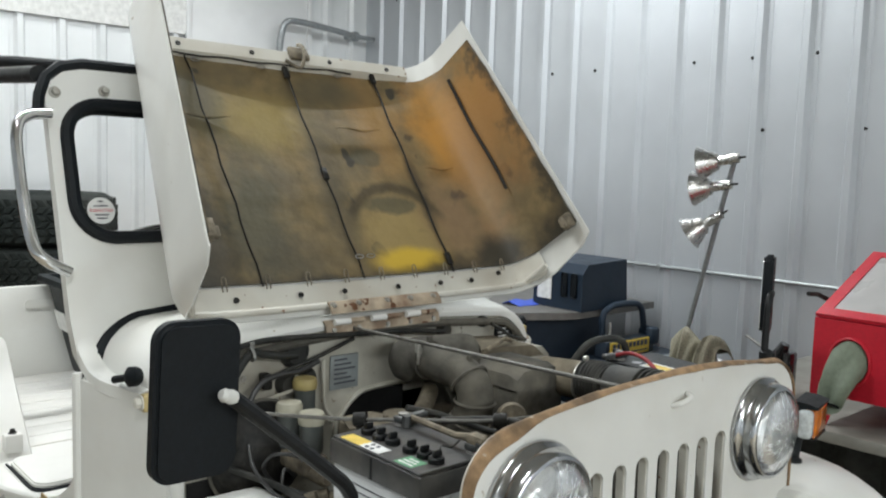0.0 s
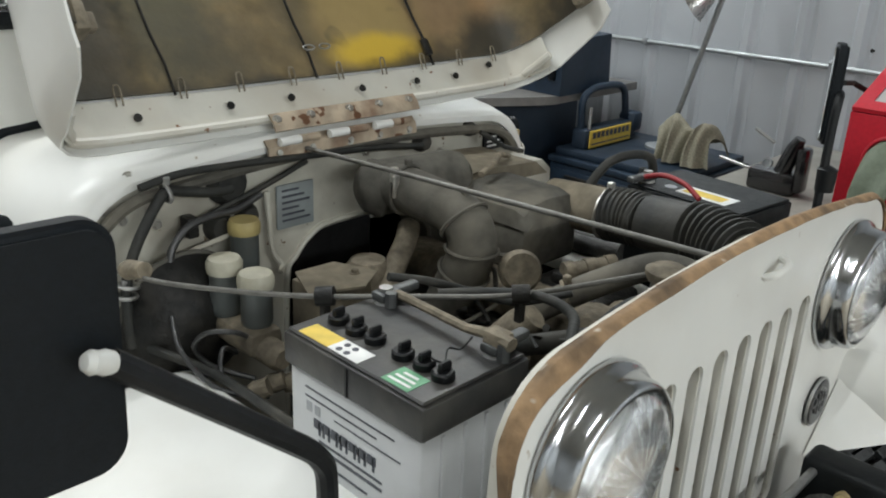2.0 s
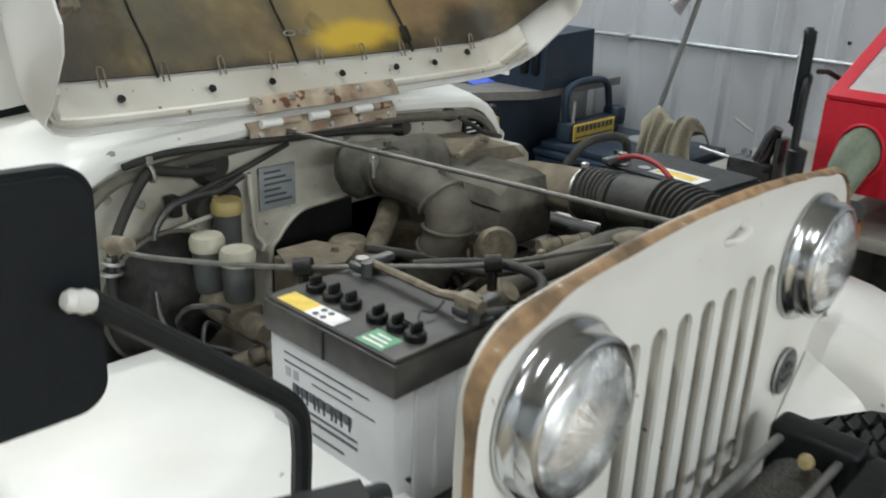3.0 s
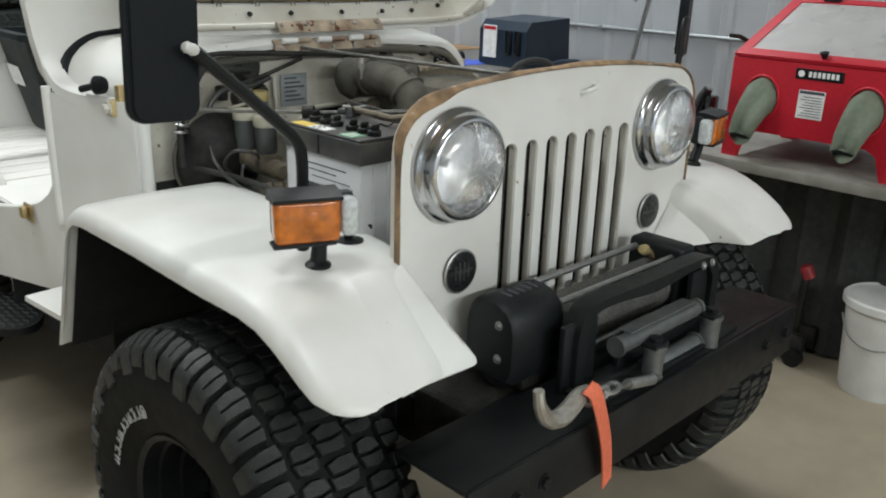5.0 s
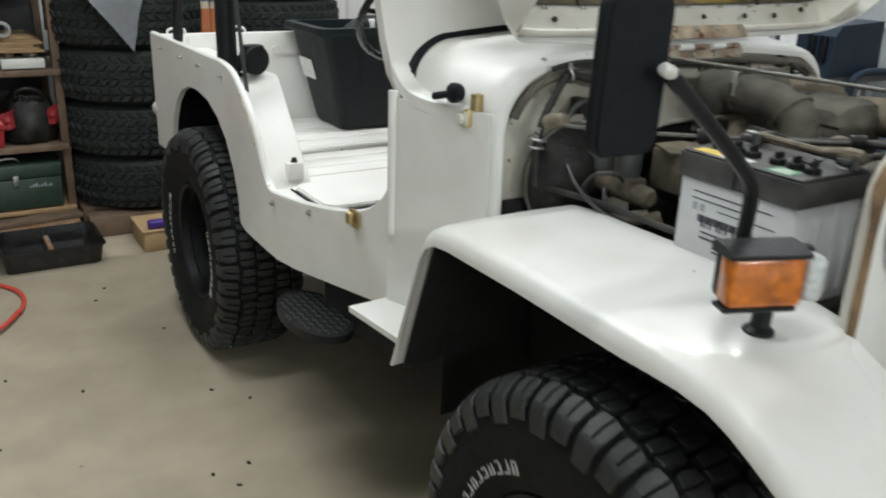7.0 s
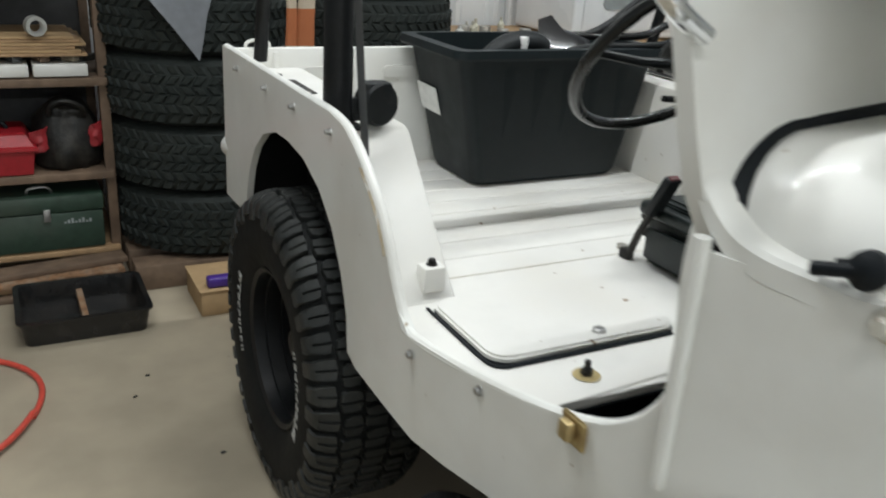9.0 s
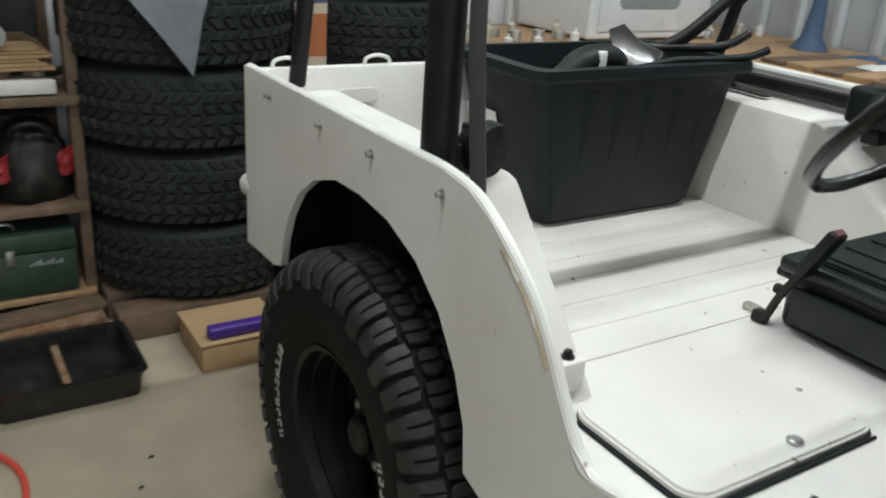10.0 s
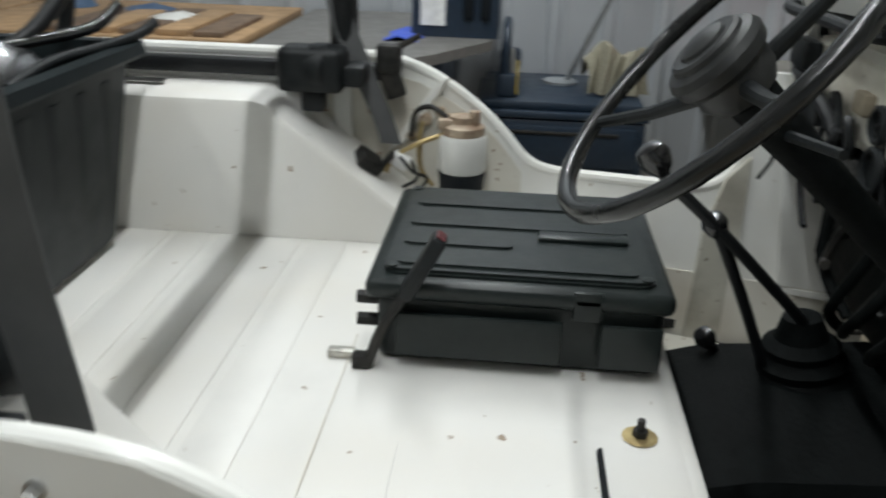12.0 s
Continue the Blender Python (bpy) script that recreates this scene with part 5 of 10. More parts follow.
tube(bm, [(1.06 + 0.0045 * i, 0.70, 0.745) for i in range(85)], [0.052 + 0.005 * (i % 2) for i in range(85)], 16)
part("cable_drum", bm, CABLE, winch, "steel cable wound on the drum")
for y, z in ((0.655, 0.815), (0.745, 0.82), (0.65, 0.70)):
    bm = B()
    rod(bm, (1.05, y, z), (1.45, y, z), 0.007)
    part("tie_bar", bm, STEEL, winch)
bm = B()
path = smooth_path([(1.015, 0.60, 0.668), (1.015, 0.60, 0.77), (1.03, 0.60, 0.81), (1.07, 0.60, 0.832), (1.27, 0.60, 0.832), (1.46, 0.60, 0.832), (1.505, 0.60, 0.81), (1.52, 0.60, 0.77), (1.52, 0.60, 0.668)], 4)
rows = [[p + Vector((0, -0.02, 0)), p + Vector((0, 0.02, 0)), p + Vector((0, 0.02, 0)) + (Vector((1.27, 0.60, 0.70)) - p).normalized() * 0.028, p + Vector((0, -0.02, 0)) + (Vector((1.27, 0.60, 0.70)) - p).normalized() * 0.028] for p in path]
loft(bm, rows, closed=True, cap=True)
part("winch_hoop", bm, BLACK_PLASTIC, winch, "glossy black steel hoop")
bm = B()
box(bm, 0.99, 1.09, 0.592, 0.606, 0.668, 0.80, 0.004)
box(bm, 1.43, 1.52, 0.592, 0.606, 0.668, 0.80, 0.004)
box(bm, 1.0, 1.52, 0.52, 0.60, 0.668, 0.678, 0.003)
part("winch_plate", bm, BLACK_PLASTIC, winch)
for fx in (1.185, 1.40):
    bm = B()
    box(bm, fx - 0.024, fx + 0.024, 0.508, 0.585, 0.732, 0.742, 0.003)
    part("fairlead_frame", bm, TUBE_BLACK, winch)
    bm = B()
    box(bm, fx - 0.024, fx + 0.024, 0.508, 0.585, 0.585, 0.597, 0.003)
    part("fairlead_frame", bm, TUBE_BLACK, winch)
bm = B()
box(bm, 1.15, 1.44, 0.578, 0.588, 0.60, 0.70, 0.003)
part("fairlead_frame", bm, TUBE_BLACK, winch)
bm = B()
box(bm, 1.13, 1.36, 0.545, 0.575, 0.764, 0.768, 0.001, 1)
part("worn_plate", bm, ROLLER, winch, "scuffed grey top plate")
for a, b, r in (((1.185, 0.525, 0.597), (1.185, 0.525, 0.732), 0.020), ((1.40, 0.525, 0.597), (1.40, 0.525, 0.732), 0.020), ((1.10, 0.555, 0.746), (1.385, 0.555, 0.746), 0.017), ((1.205, 0.545, 0.672), (1.38, 0.545, 0.672), 0.019)):
    bm = B()
    rod(bm, a, b, r, 18)
    for q in (a, b):
        lathe(bm, [(r * 1.18, -0.004), (r * 1.18, 0.004), (0.0, 0.004)], q, Vector(b) - Vector(a), 16)
    part("roller", bm, ROLLER, winch, "worn zinc roller")
for x in (1.185, 1.40):
    bolt(winch, x, 0.525, 0.742, (0, 0, 1), 0.014, 0.008, TUBE_BLACK)
for hx in (1.44, 1.475):
    bolt(winch, hx, 0.578, 0.818, (0, -1, 0.2), 0.006, 0.005, STEEL)
bm = B()
tube(bm, smooth_path([(1.19, 0.510, 0.672), (1.15, 0.503, 0.682), (1.09, 0.502, 0.696), (1.02, 0.503, 0.711)], 4), 0.006, 8)
part("cable_end", bm, CABLE, winch)
bm = B()
rod(bm, (1.15, 0.502, 0.683), (1.065, 0.502, 0.702), 0.0105)
part("ferrule", bm, STEEL, winch)
bm = B()
tube(bm, smooth_path([(0.965, 0.503, 0.712), (0.935, 0.498, 0.735), (0.905, 0.492, 0.742), (0.875, 0.488, 0.732), (0.842, 0.486, 0.726), (0.812, 0.486, 0.738), (0.795, 0.488, 0.764), (0.792, 0.491, 0.792)], 5), [0.009 + 0.007 * math.sin(math.pi * min(1.0, i / 33)) for i in range(36)], 10)
part("hook", bm, ZINC, winch, "grey forged winch hook")
for cx in (0.955, 0.985, 1.015):
    bm = B()
    tube(bm, [Vector((cx, 0.503, 0.712)) + Vector((0.020 * math.cos(a), (0.008 if cx != 0.985 else 0.002) * math.sin(a), (0.004 if cx != 0.985 else 0.010) * math.sin(a))) for a in [2 * math.pi * i / 14 for i in range(14)]], 0.0045, 6, closed=True)
    part("clevis_link", bm, STEEL, winch)
bm = B()
path = smooth_path([(0.905, 0.478, 0.762), (0.915, 0.470, 0.752), (0.928, 0.466, 0.72), (0.960, 0.470, 0.65), (0.985, 0.478, 0.59), (0.998, 0.482, 0.537)], 4)
rows = [[p + Vector((-0.014, -0.002, -0.006)), p + Vector((0.014, 0.0, 0.006)), p + Vector((0.014, 0.003, 0.006)), p + Vector((-0.014, 0.001, -0.006))] for p in path]
loft(bm, rows, closed=True, cap=True)
part("pull_strap", bm, ORANGE, winch, "faded orange pull strap")
bm = B()
tube(bm, smooth_path([(1.44, 0.70, 0.80), (1.41, 0.69, 0.825), (1.37, 0.68, 0.842)], 3), 0.006)
lathe(bm, [(0.0, 0), (0.012, 0.004), (0.010, 0.02), (0.0, 0.022)], (1.375, 0.681, 0.840), (-0.9, -0.2, 0.35), 12)
part("clutch_lever", bm, BRASS, winch, "brass clutch lever")
# lower front fill between bumper and grille
bm = B()
box(bm, XC - 0.42, XC + 0.42, 0.66, 0.80, 0.58, 0.665, 0.01)
part("frame_cover", bm, GREASE, jeep)

# indicators and mirrors on the fenders


def signal(s):
    # the lamp is turned outwards on its stalk
    m = Matrix.Translation((0.573, 0.857, 0.973)) @ Matrix.Rotation(radians(-22 if s < 0 else -12), 4, "Z") @ Matrix.Diagonal((1.04, 1, 1.16, 1))
    if s > 0:
        m = Matrix.Translation((2 * XC + 0.108, 0.0, -0.004)) @ Matrix.Diagonal((-1, 1, 1, 1)) @ m
    bm = B()
    loft(bm, [[m @ Vector((x, y, z)) for x, y, z in ((x0, -0.003, 0.060), (x0, -0.003, 0.065), (x0, 0.022, 0.070), (x0, 0.050, 0.071), (x0, 0.056, 0.066), (x0, 0.056, 0.056))] for x0 in (-0.004, 0.002, 0.05, 0.098, 0.104)], closed=True, cap=True)
    box(bm, 0.0, 0.132, 0.032, 0.054, 0.002, 0.064, 0.008, m=m)
    box(bm, -0.005, 0.095, 0.0, 0.034, -0.005, 0.001, 0.002, 1, m=m)
    lamp = part("indicator", bm, BLACK_PLASTIC, jeep, "amber and clear fender signal lamp")
    bm = B()
    box(bm, -0.002, 0.101, -0.001, 0.036, 0.0, 0.062, 0.008, 3, m=m)
    part("amber_lens", bm, AMBER, lamp, "amber lens")
    bm = B()
    lathe(bm, [(0.0, 0.002), (0.012, 0.001), (0.015, 0.0)], m @ Vector((0.055, -0.001, 0.033)), m.to_3x3() @ Vector((0, -1, 0)), 18)
    part("lens_boss", bm, AMBER, lamp)
    bm = B()
    box(bm, 0.103, 0.133, 0.002, 0.036, 0.004, 0.060, 0.010, 3, m=m)
    part("clear_lens", bm, CLEAR_LENS, lamp, "clear lens")
    foot = Vector((0.660, 0.868, 0.919))
    top = m @ Vector((0.078, 0.040, 0.006))
    if s > 0:
        foot.x = 1.875
    bm = B()
    tube(bm, [top, foot + Vector((0, 0, 0.004))], [0.012, 0.014], 12)
    lathe(bm, [(0.022, -0.006), (0.022, 0.004), (0.014, 0.010), (0, 0.010)], foot, (0, 0, 1), 16)
    part("stalk", bm, BLACK_PLASTIC, lamp)
    if s > 0:
        return
    bm = B()
    path = smooth_path([(XC + s * 0.555, 0.945, 0.915), (XC + s * 0.562, 0.935, 1.00), (XC + s * 0.567, 0.925, 1.08), (XC + s * 0.578, 0.922, 1.118), (XC + s * 0.62, 0.922, 1.16), (XC + s * 0.748, 0.930, 1.272)], 6)
    tube(bm, path, 0.0105, 10)
    lathe(bm, [(0.026, 0), (0.026, 0.008), (0.012, 0.012), (0, 0.012)], (XC + s * 0.46, 0.935, 0.915), (0, 0, 1), 16)
    rod(bm, (XC + s * 0.46, 0.935, 0.92), (XC + s * 0.475, 0.93, 0.96), 0.008)
    arm = part("mirror_arm", bm, TUBE_BLACK, jeep, "black bent mirror arm")
    bm = B()
    lathe(bm, [(0.0, -0.013), (0.008, -0.010), (0.0095, -0.003), (0.008, 0.002), (0.009, 0.007), (0.006, 0.012), (0.0, 0.013)], (XC + s * 0.756, 0.926, 1.276), (s, -0.1, 0.4), 14)
    part("ball_joint", bm, BUCKET, arm, "white wrapped ball joint")
    m = Matrix.Translation((0.457, 0.958, 1.268)) @ Matrix.Rotation(radians(2), 4, "Z") @ Matrix.Rotation(radians(-s * 2), 4, "Y")
    bm = B()
    plate(bm, round_rect(-0.057, 0.057, -0.100, 0.100, 0.026, 8), 0.024, to=m @ in_xz(0) @ Matrix.Translation((0, 0, -0.008)))
    bmesh.ops.bevel(bm, geom=[e for e in bm.edges if e.calc_face_angle(0) > 1.2], offset=0.006, segments=3, affect="EDGES")
    head = part("mirror", bm, MIRROR_BLACK, jeep, "black plastic door mirror seen from behind")
    bm = B()
    plate(bm, round_rect(-0.051, 0.051, -0.094, 0.094, 0.022, 8), 0.002, to=m @ in_xz(0) @ Matrix.Translation((0, 0, 0.0145)))
    part("mirror_glass", bm, CHROME, head)


both(signal)
# left mirror, turned edge-on on an upright arm
bm = B()
tube(bm, smooth_path([(1.955, 0.985, 0.915), (1.97, 1.0, 1.02), (1.99, 1.01, 1.20), (2.0, 1.012, 1.262), (2.02, 1.018, 1.275), (2.045, 1.03, 1.275)], 5), 0.009, 10)
lathe(bm, [(0.024, 0), (0.024, 0.008), (0.012, 0.014), (0, 0.014)], (1.955, 0.985, 0.915), (0, 0, 1), 16)
lathe(bm, [(0.0, -0.03), (0.018, -0.025), (0.02, 0.02), (0.0, 0.03)], (1.985, 1.0, 1.115), (0, 0, 1), 12)
arm = part("mirror_arm", bm, TUBE_BLACK, jeep, "black upright mirror arm")
m = Matrix.Translation((2.062, 1.048, 1.27)) @ Matrix.Rotation(radians(24), 4, "Z") @ Matrix.Rotation(radians(4), 4, "Y")
bm = B()
plate(bm, round_rect(-0.056, 0.056, -0.10, 0.10, 0.022, 6), 0.024, to=m @ in_xz(0) @ Matrix.Translation((0, 0, -0.012)))
bmesh.ops.bevel(bm, geom=[e for e in bm.edges if e.calc_face_angle(0) > 1.2], offset=0.006, segments=3, affect="EDGES")
head = part("mirror", bm, MIRROR_BLACK, jeep, "black plastic door mirror seen edge-on")
bm = B()
plate(bm, round_rect(-0.050, 0.050, -0.094, 0.094, 0.019, 6), 0.002, to=m @ in_xz(0) @ Matrix.Translation((0, 0, 0.0125)))
part("mirror_glass", bm, CHROME, head)

# wheels with mud tread
R_T = 0.398


def wheel_parts(w, c, s):
    base = Vector(c)
    bm = B()
    prof = [(0.198, -0.105), (0.215, -0.125), (0.26, -0.138), (0.30, -0.142), (0.338, -0.1385), (0.362, -0.131), (0.376, -0.112), (0.384, -0.08), (0.3855, 0.0), (0.384, 0.08), (0.376, 0.112), (0.362, 0.131), (0.338, 0.1385), (0.30, 0.142), (0.26, 0.138), (0.215, 0.125), (0.198, 0.105)]
    lathe(bm, prof, base, (s, 0, 0), 64, cap=False)
    tyre = part("tyre", bm, RUBBER, w, "big black mud-terrain tyre", soft=50)
    # tread: rounded-over shoulder blocks and interlocking middle blocks, with narrow grooves
    bm = B()

    def crown(x):
        a = abs(x)
        return R_T - (0.024 * ((a - 0.080) / 0.056) ** 2 if a > 0.080 else 0.0)

    def at_tread(ang, x, r):
        return bm.verts.new(base + Vector((s * x, r * math.cos(ang), r * math.sin(ang))))

    def block(t0, pts, sg):
        """A block from (share of the pitch, width) corners, narrower at the top."""
        mu, mx = sum(p[0] for p in pts) / len(pts), sum(p[1] for p in pts) / len(pts)
        low = [at_tread(t0 + u * st, sg * x, crown(x) - 0.014) for u, x in pts]
        mid = [at_tread(t0 + (u + (mu - u) * 0.04) * st, sg * (x + (mx - x) * 0.04), crown(x) - 0.002) for u, x in pts]
        top = [at_tread(t0 + (u + (mu - u) * 0.12) * st, sg * (x + (mx - x) * 0.12), crown(x)) for u, x in pts]
        k = len(pts)
        for a, b in ((low, mid), (mid, top)):
            for q in range(k):
                bm.faces.new((a[q], a[(q + 1) % k], b[(q + 1) % k], b[q]))
        bm.faces.new(top)

    N = 42
    st = 2 * math.pi / N
    rt = random.Random(21)
    for i in range(N):
        c = rt.uniform(-0.05, 0.05)
        # middle row, two halves parted by a sipe
        block(st * i, [(0.06 + c, -0.026), (0.40, -0.030), (0.43, -0.004), (0.40, 0.022), (0.10, 0.026), (0.0, 0.004)], 1)
        block(st * i, [(0.47, -0.026), (0.84 + c, -0.020), (0.88, 0.002), (0.82, 0.028), (0.46, 0.030), (0.50, 0.004)], 1)
        for sg in (1, -1):
            t0 = st * (i + (0.52 if sg < 0 else 0.0))
            inn = 0.086 if i % 2 else 0.092
            e = rt.uniform(-0.04, 0.04)
            block(t0, [(0.02, inn + 0.003), (0.40, inn), (0.41, 0.112), (0.40, 0.134), (0.06, 0.134), (0.0, 0.112)], sg)
            block(t0, [(0.46, inn), (0.80 + e, inn + 0.005), (0.82, 0.112), (0.78, 0.134), (0.46, 0.134), (0.47, 0.112)], sg)
            block(t0 + 0.30 * st, [(0.04, 0.038), (0.38, 0.033), (0.42, 0.056), (0.38, inn - 0.007), (0.08 + e, inn - 0.010), (-0.02, 0.062)], sg)
            block(t0 + 0.30 * st, [(0.45, 0.034), (0.80, 0.040), (0.86 + e, 0.060), (0.78, inn - 0.009), (0.45, inn - 0.006), (0.49, 0.058)], sg)
            # side biters on the shoulder
            r1 = R_T - (0.070 if i % 2 else 0.056)
            prof2 = [(R_T - 0.020, 0.131), (R_T - 0.026, 0.1375), (R_T - 0.040, 0.1425), (r1, 0.1445), (r1 - 0.003, 0.138)]
            rings = [[at_tread(t0 + u * st, sg * x, r) for r, x in prof2] for u in (0.06, 0.12, 0.72, 0.78)]
            for q, ring_ in enumerate(rings):
                if q in (0, 3):
                    for v in ring_:
                        v.co.x -= s * sg * 0.005
            for a, b in zip(rings, rings[1:]):
                for q in range(4):
                    bm.faces.new((a[q], a[q + 1], b[q + 1], b[q]))
    part("tread", bm, TREAD, tyre, soft=32, kind="stuff")
    # raised white marks on the side wall: unreadable lettering as bars
    for g0, cnt in ((40, 10), (222, 10)):
        bm = B()
        for k in range(cnt):
            a = radians(g0) + (4.5 - k) * 0.098
            p = base + Vector((s * 0.1375, 0.254 * math.cos(a), 0.254 * math.sin(a)))
            hgt = 0.0125 if k in (0, 1, 2) else 0.010
            m = Matrix.Translation(p) @ Matrix.Rotation(a - math.pi / 2, 4, "X")
            w2 = 0.0075
            box(bm, -0.0012, 0.0012, -w2, -w2 + 0.0045, -hgt, hgt, m=m)
            if k % 2 == 0:
                box(bm, -0.0012, 0.0012, -w2, w2, hgt - 0.0045, hgt, m=m)
            if k % 3:
                box(bm, -0.0012, 0.0012, -w2, w2, -hgt, -hgt + 0.0045, m=m)
            else:
                box(bm, -0.0012, 0.0012, w2 - 0.004, w2, -hgt, hgt, m=m)
        part("sidewall_mark", bm, PRINT_TYRE, tyre, "raised white bars on the side wall", soft=20, kind="stuff")
    bm = B()
    lathe(bm, [(0.199, 0.108), (0.207, 0.116), (0.204, 0.121), (0.192, 0.115), (0.189, 0.085), (0.180, 0.083), (0.177, 0.045), (0.168, 0.043), (0.165, -0.01), (0.14, -0.015), (0.115, 0.012), (0.085, 0.020), (0.06, 0.012), (0.0, 0.012)], base, (s, 0, 0), 40, cap=False)
    rim = part("rim", bm, TUBE_BLACK, w, "black steel wheel rim", soft=40)
    for k in range(8):
        a = 2 * math.pi * k / 8
        bm = B()
        lathe(bm, [(0.020, 0.0), (0.020, 0.003), (0.0, 0.003)], base + Vector((s * 0.004, 0.148 * math.cos(a), 0.148 * math.sin(a))), (s, 0, 0), 14)
        part("vent_hole", bm, TUBE_BLACK, rim)
    bm = B()
    lathe(bm, [(0.042, 0.0), (0.042, 0.05), (0.034, 0.058), (0.0, 0.06)], base + Vector((s * 0.01, 0, 0)), (s, 0, 0), 20)
    part("hub", bm, GREASE, rim)
    for k in range(5):
        a = 2 * math.pi * k / 5
        bm = B()
        lathe(bm, [(0.011, 0.0), (0.011, 0.018), (0.006, 0.022), (0, 0.022)], base + Vector((s * 0.016, 0.07 * math.cos(a), 0.07 * math.sin(a))), (s, 0, 0), 6)
        part("lug_nut", bm, STEEL, rim, soft=20)


WHEEL_Z = R_T - 0.012
FIRST = {}
for wy in (1.01, 3.045):
    for s in (-1, 1):
        c = Vector((XC + s * 0.655, wy, WHEEL_Z))
        if s not in FIRST:
            w = thing("wheel", *c, "", "")
            w.parent = jeep
            w.location = c - BASE[jeep]
            for k in ("label", "category"):
                if k in w:
                    del w[k]
            wheel_parts(w, c, s)
            FIRST[s] = w
        else:
            copy_thing(FIRST[s], Matrix.Translation(c - BASE[jeep]) @ Matrix.Rotation(radians(-40), 4, "X"))
for wy in (1.01, 3.045):
    bm = B()
    rod(bm, (XC - 0.56, wy, WHEEL_Z), (XC + 0.56, wy, WHEEL_Z), 0.035, 12)
    lathe(bm, [(0.04, -0.10), (0.11, -0.07), (0.13, 0), (0.11, 0.07), (0.04, 0.10)], (XC + 0.1, wy, WHEEL_Z), (1, 0, 0), 16)
    part("axle", bm, GREASE, jeep)
# added black plates and a box keep arches and underside dark, like shade
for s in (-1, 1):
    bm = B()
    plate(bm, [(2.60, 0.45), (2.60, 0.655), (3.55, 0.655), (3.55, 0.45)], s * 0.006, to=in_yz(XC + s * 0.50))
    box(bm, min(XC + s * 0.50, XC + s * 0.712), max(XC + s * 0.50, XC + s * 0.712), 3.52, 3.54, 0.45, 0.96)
    part("inner_arch", bm, DARK_LINER, jeep)
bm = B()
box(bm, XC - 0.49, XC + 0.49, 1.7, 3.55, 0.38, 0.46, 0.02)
part("underbody", bm, DARK_LINER, jeep)
# round checker-plate step under each door


def step(s):
    bm = B()
    o = [(XC + s * (0.715 + 0.085 * math.cos(2 * math.pi * i / 28)), 2.115 + 0.165 * math.sin(2 * math.pi * i / 28)) for i in range(28)]
    plate(bm, o, 0.022, to=in_xy(0.452))
    st = part("side_step", bm, TUBE_BLACK, jeep, "oval black checker-plate step")
    bm = B()
    for i in range(9):
        for j in range(16):
            x, y = XC + s * (0.645 + 0.018 * i), 1.975 + 0.018 * j
            if ((x - XC - s * 0.715) / 0.075) ** 2 + ((y - 2.115) / 0.15) ** 2 < 1:
                d = 0.006 if (i + j) % 2 else -0.006
                rod(bm, (x - 0.004, y - d * 0.7, 0.475), (x + 0.004, y + d * 0.7, 0.475), 0.0022, 6)
    part("checker_rib", bm, STEEL_WORN, st, "worn bright tread ribs")
    bm = B()
    box(bm, XC + s * 0.45, XC + s * 0.70, 2.085, 2.145, 0.44, 0.452)
    part("step_bracket", bm, TUBE_BLACK, st)


both(step)

# ---- engine bay ----
engine = thing("engine", 1.30, 1.25, 0.62, "", "")
engine.parent = jeep
engine.location = BASE[engine] - BASE[jeep]
for k in ("label", "category"):
    if k in engine:
        del engine[k]
tagged(engine, "dusty dark petrol engine under the open hood")


def hose(name, pts, r, mat, parent, label="", steps=6, seg=10, rings=0.0, ring_from=0.0, ring_to=1.0, ring_step=0.014):
    """A bent hose; rings: how far its bellows stand out."""
    path = smooth_path(pts, steps)
    if rings:
        fine = [path[0]]
        for a, b in zip(path, path[1:]):
            k = max(1, int((b - a).length / (ring_step / 4)))
            fine += [a.lerp(b, j / k) for j in range(1, k + 1)]
        path = fine
        n = len(path)
        rs = [r + (rings * (1 if (i // 2) % 2 else -0.3) if ring_from <= i / n <= ring_to else 0.0) for i in range(n)]
    else:
        rs = r
    bm = B()
    tube(bm, path, rs, seg)
    return part(name, bm, mat, parent, label, soft=45)


def clamp(parent, p, d, r, mat=None):
    bm = B()
    u, v = basis(d)
    tube(bm, [Vector(p) + (u * math.cos(2 * math.pi * i / 20) + v * math.sin(2 * math.pi * i / 20)) * r for i in range(20)], 0.0035, 6, closed=True)
    box(bm, p[0] - 0.006, p[0] + 0.006, p[1] - 0.006, p[1] + 0.006, p[2] + r - 0.002, p[2] + r + 0.012, 0.002, 1)
    return part("hose_clamp", bm, mat or DUSTY_METAL, parent)


bm = B()
box(bm, 1.12, 1.46, 1.00, 1.58, 0.55, 0.86, 0.02)
box(bm, 1.16, 1.42, 1.05, 1.56, 0.86, 0.93, 0.015)
part("engine_block", bm, GREASE, engine)
bm = B()
box(bm, 1.30, 1.40, 1.06, 1.54, 0.93, 0.985, 0.02, 3)
part("rocker_cover", bm, DUSTY_METAL, engine)
for k in range(5):
    bolt(engine, 1.30, 1.09 + 0.105 * k, 0.94, (-1, 0, 0), 0.007, 0.008, DUSTY_METAL)
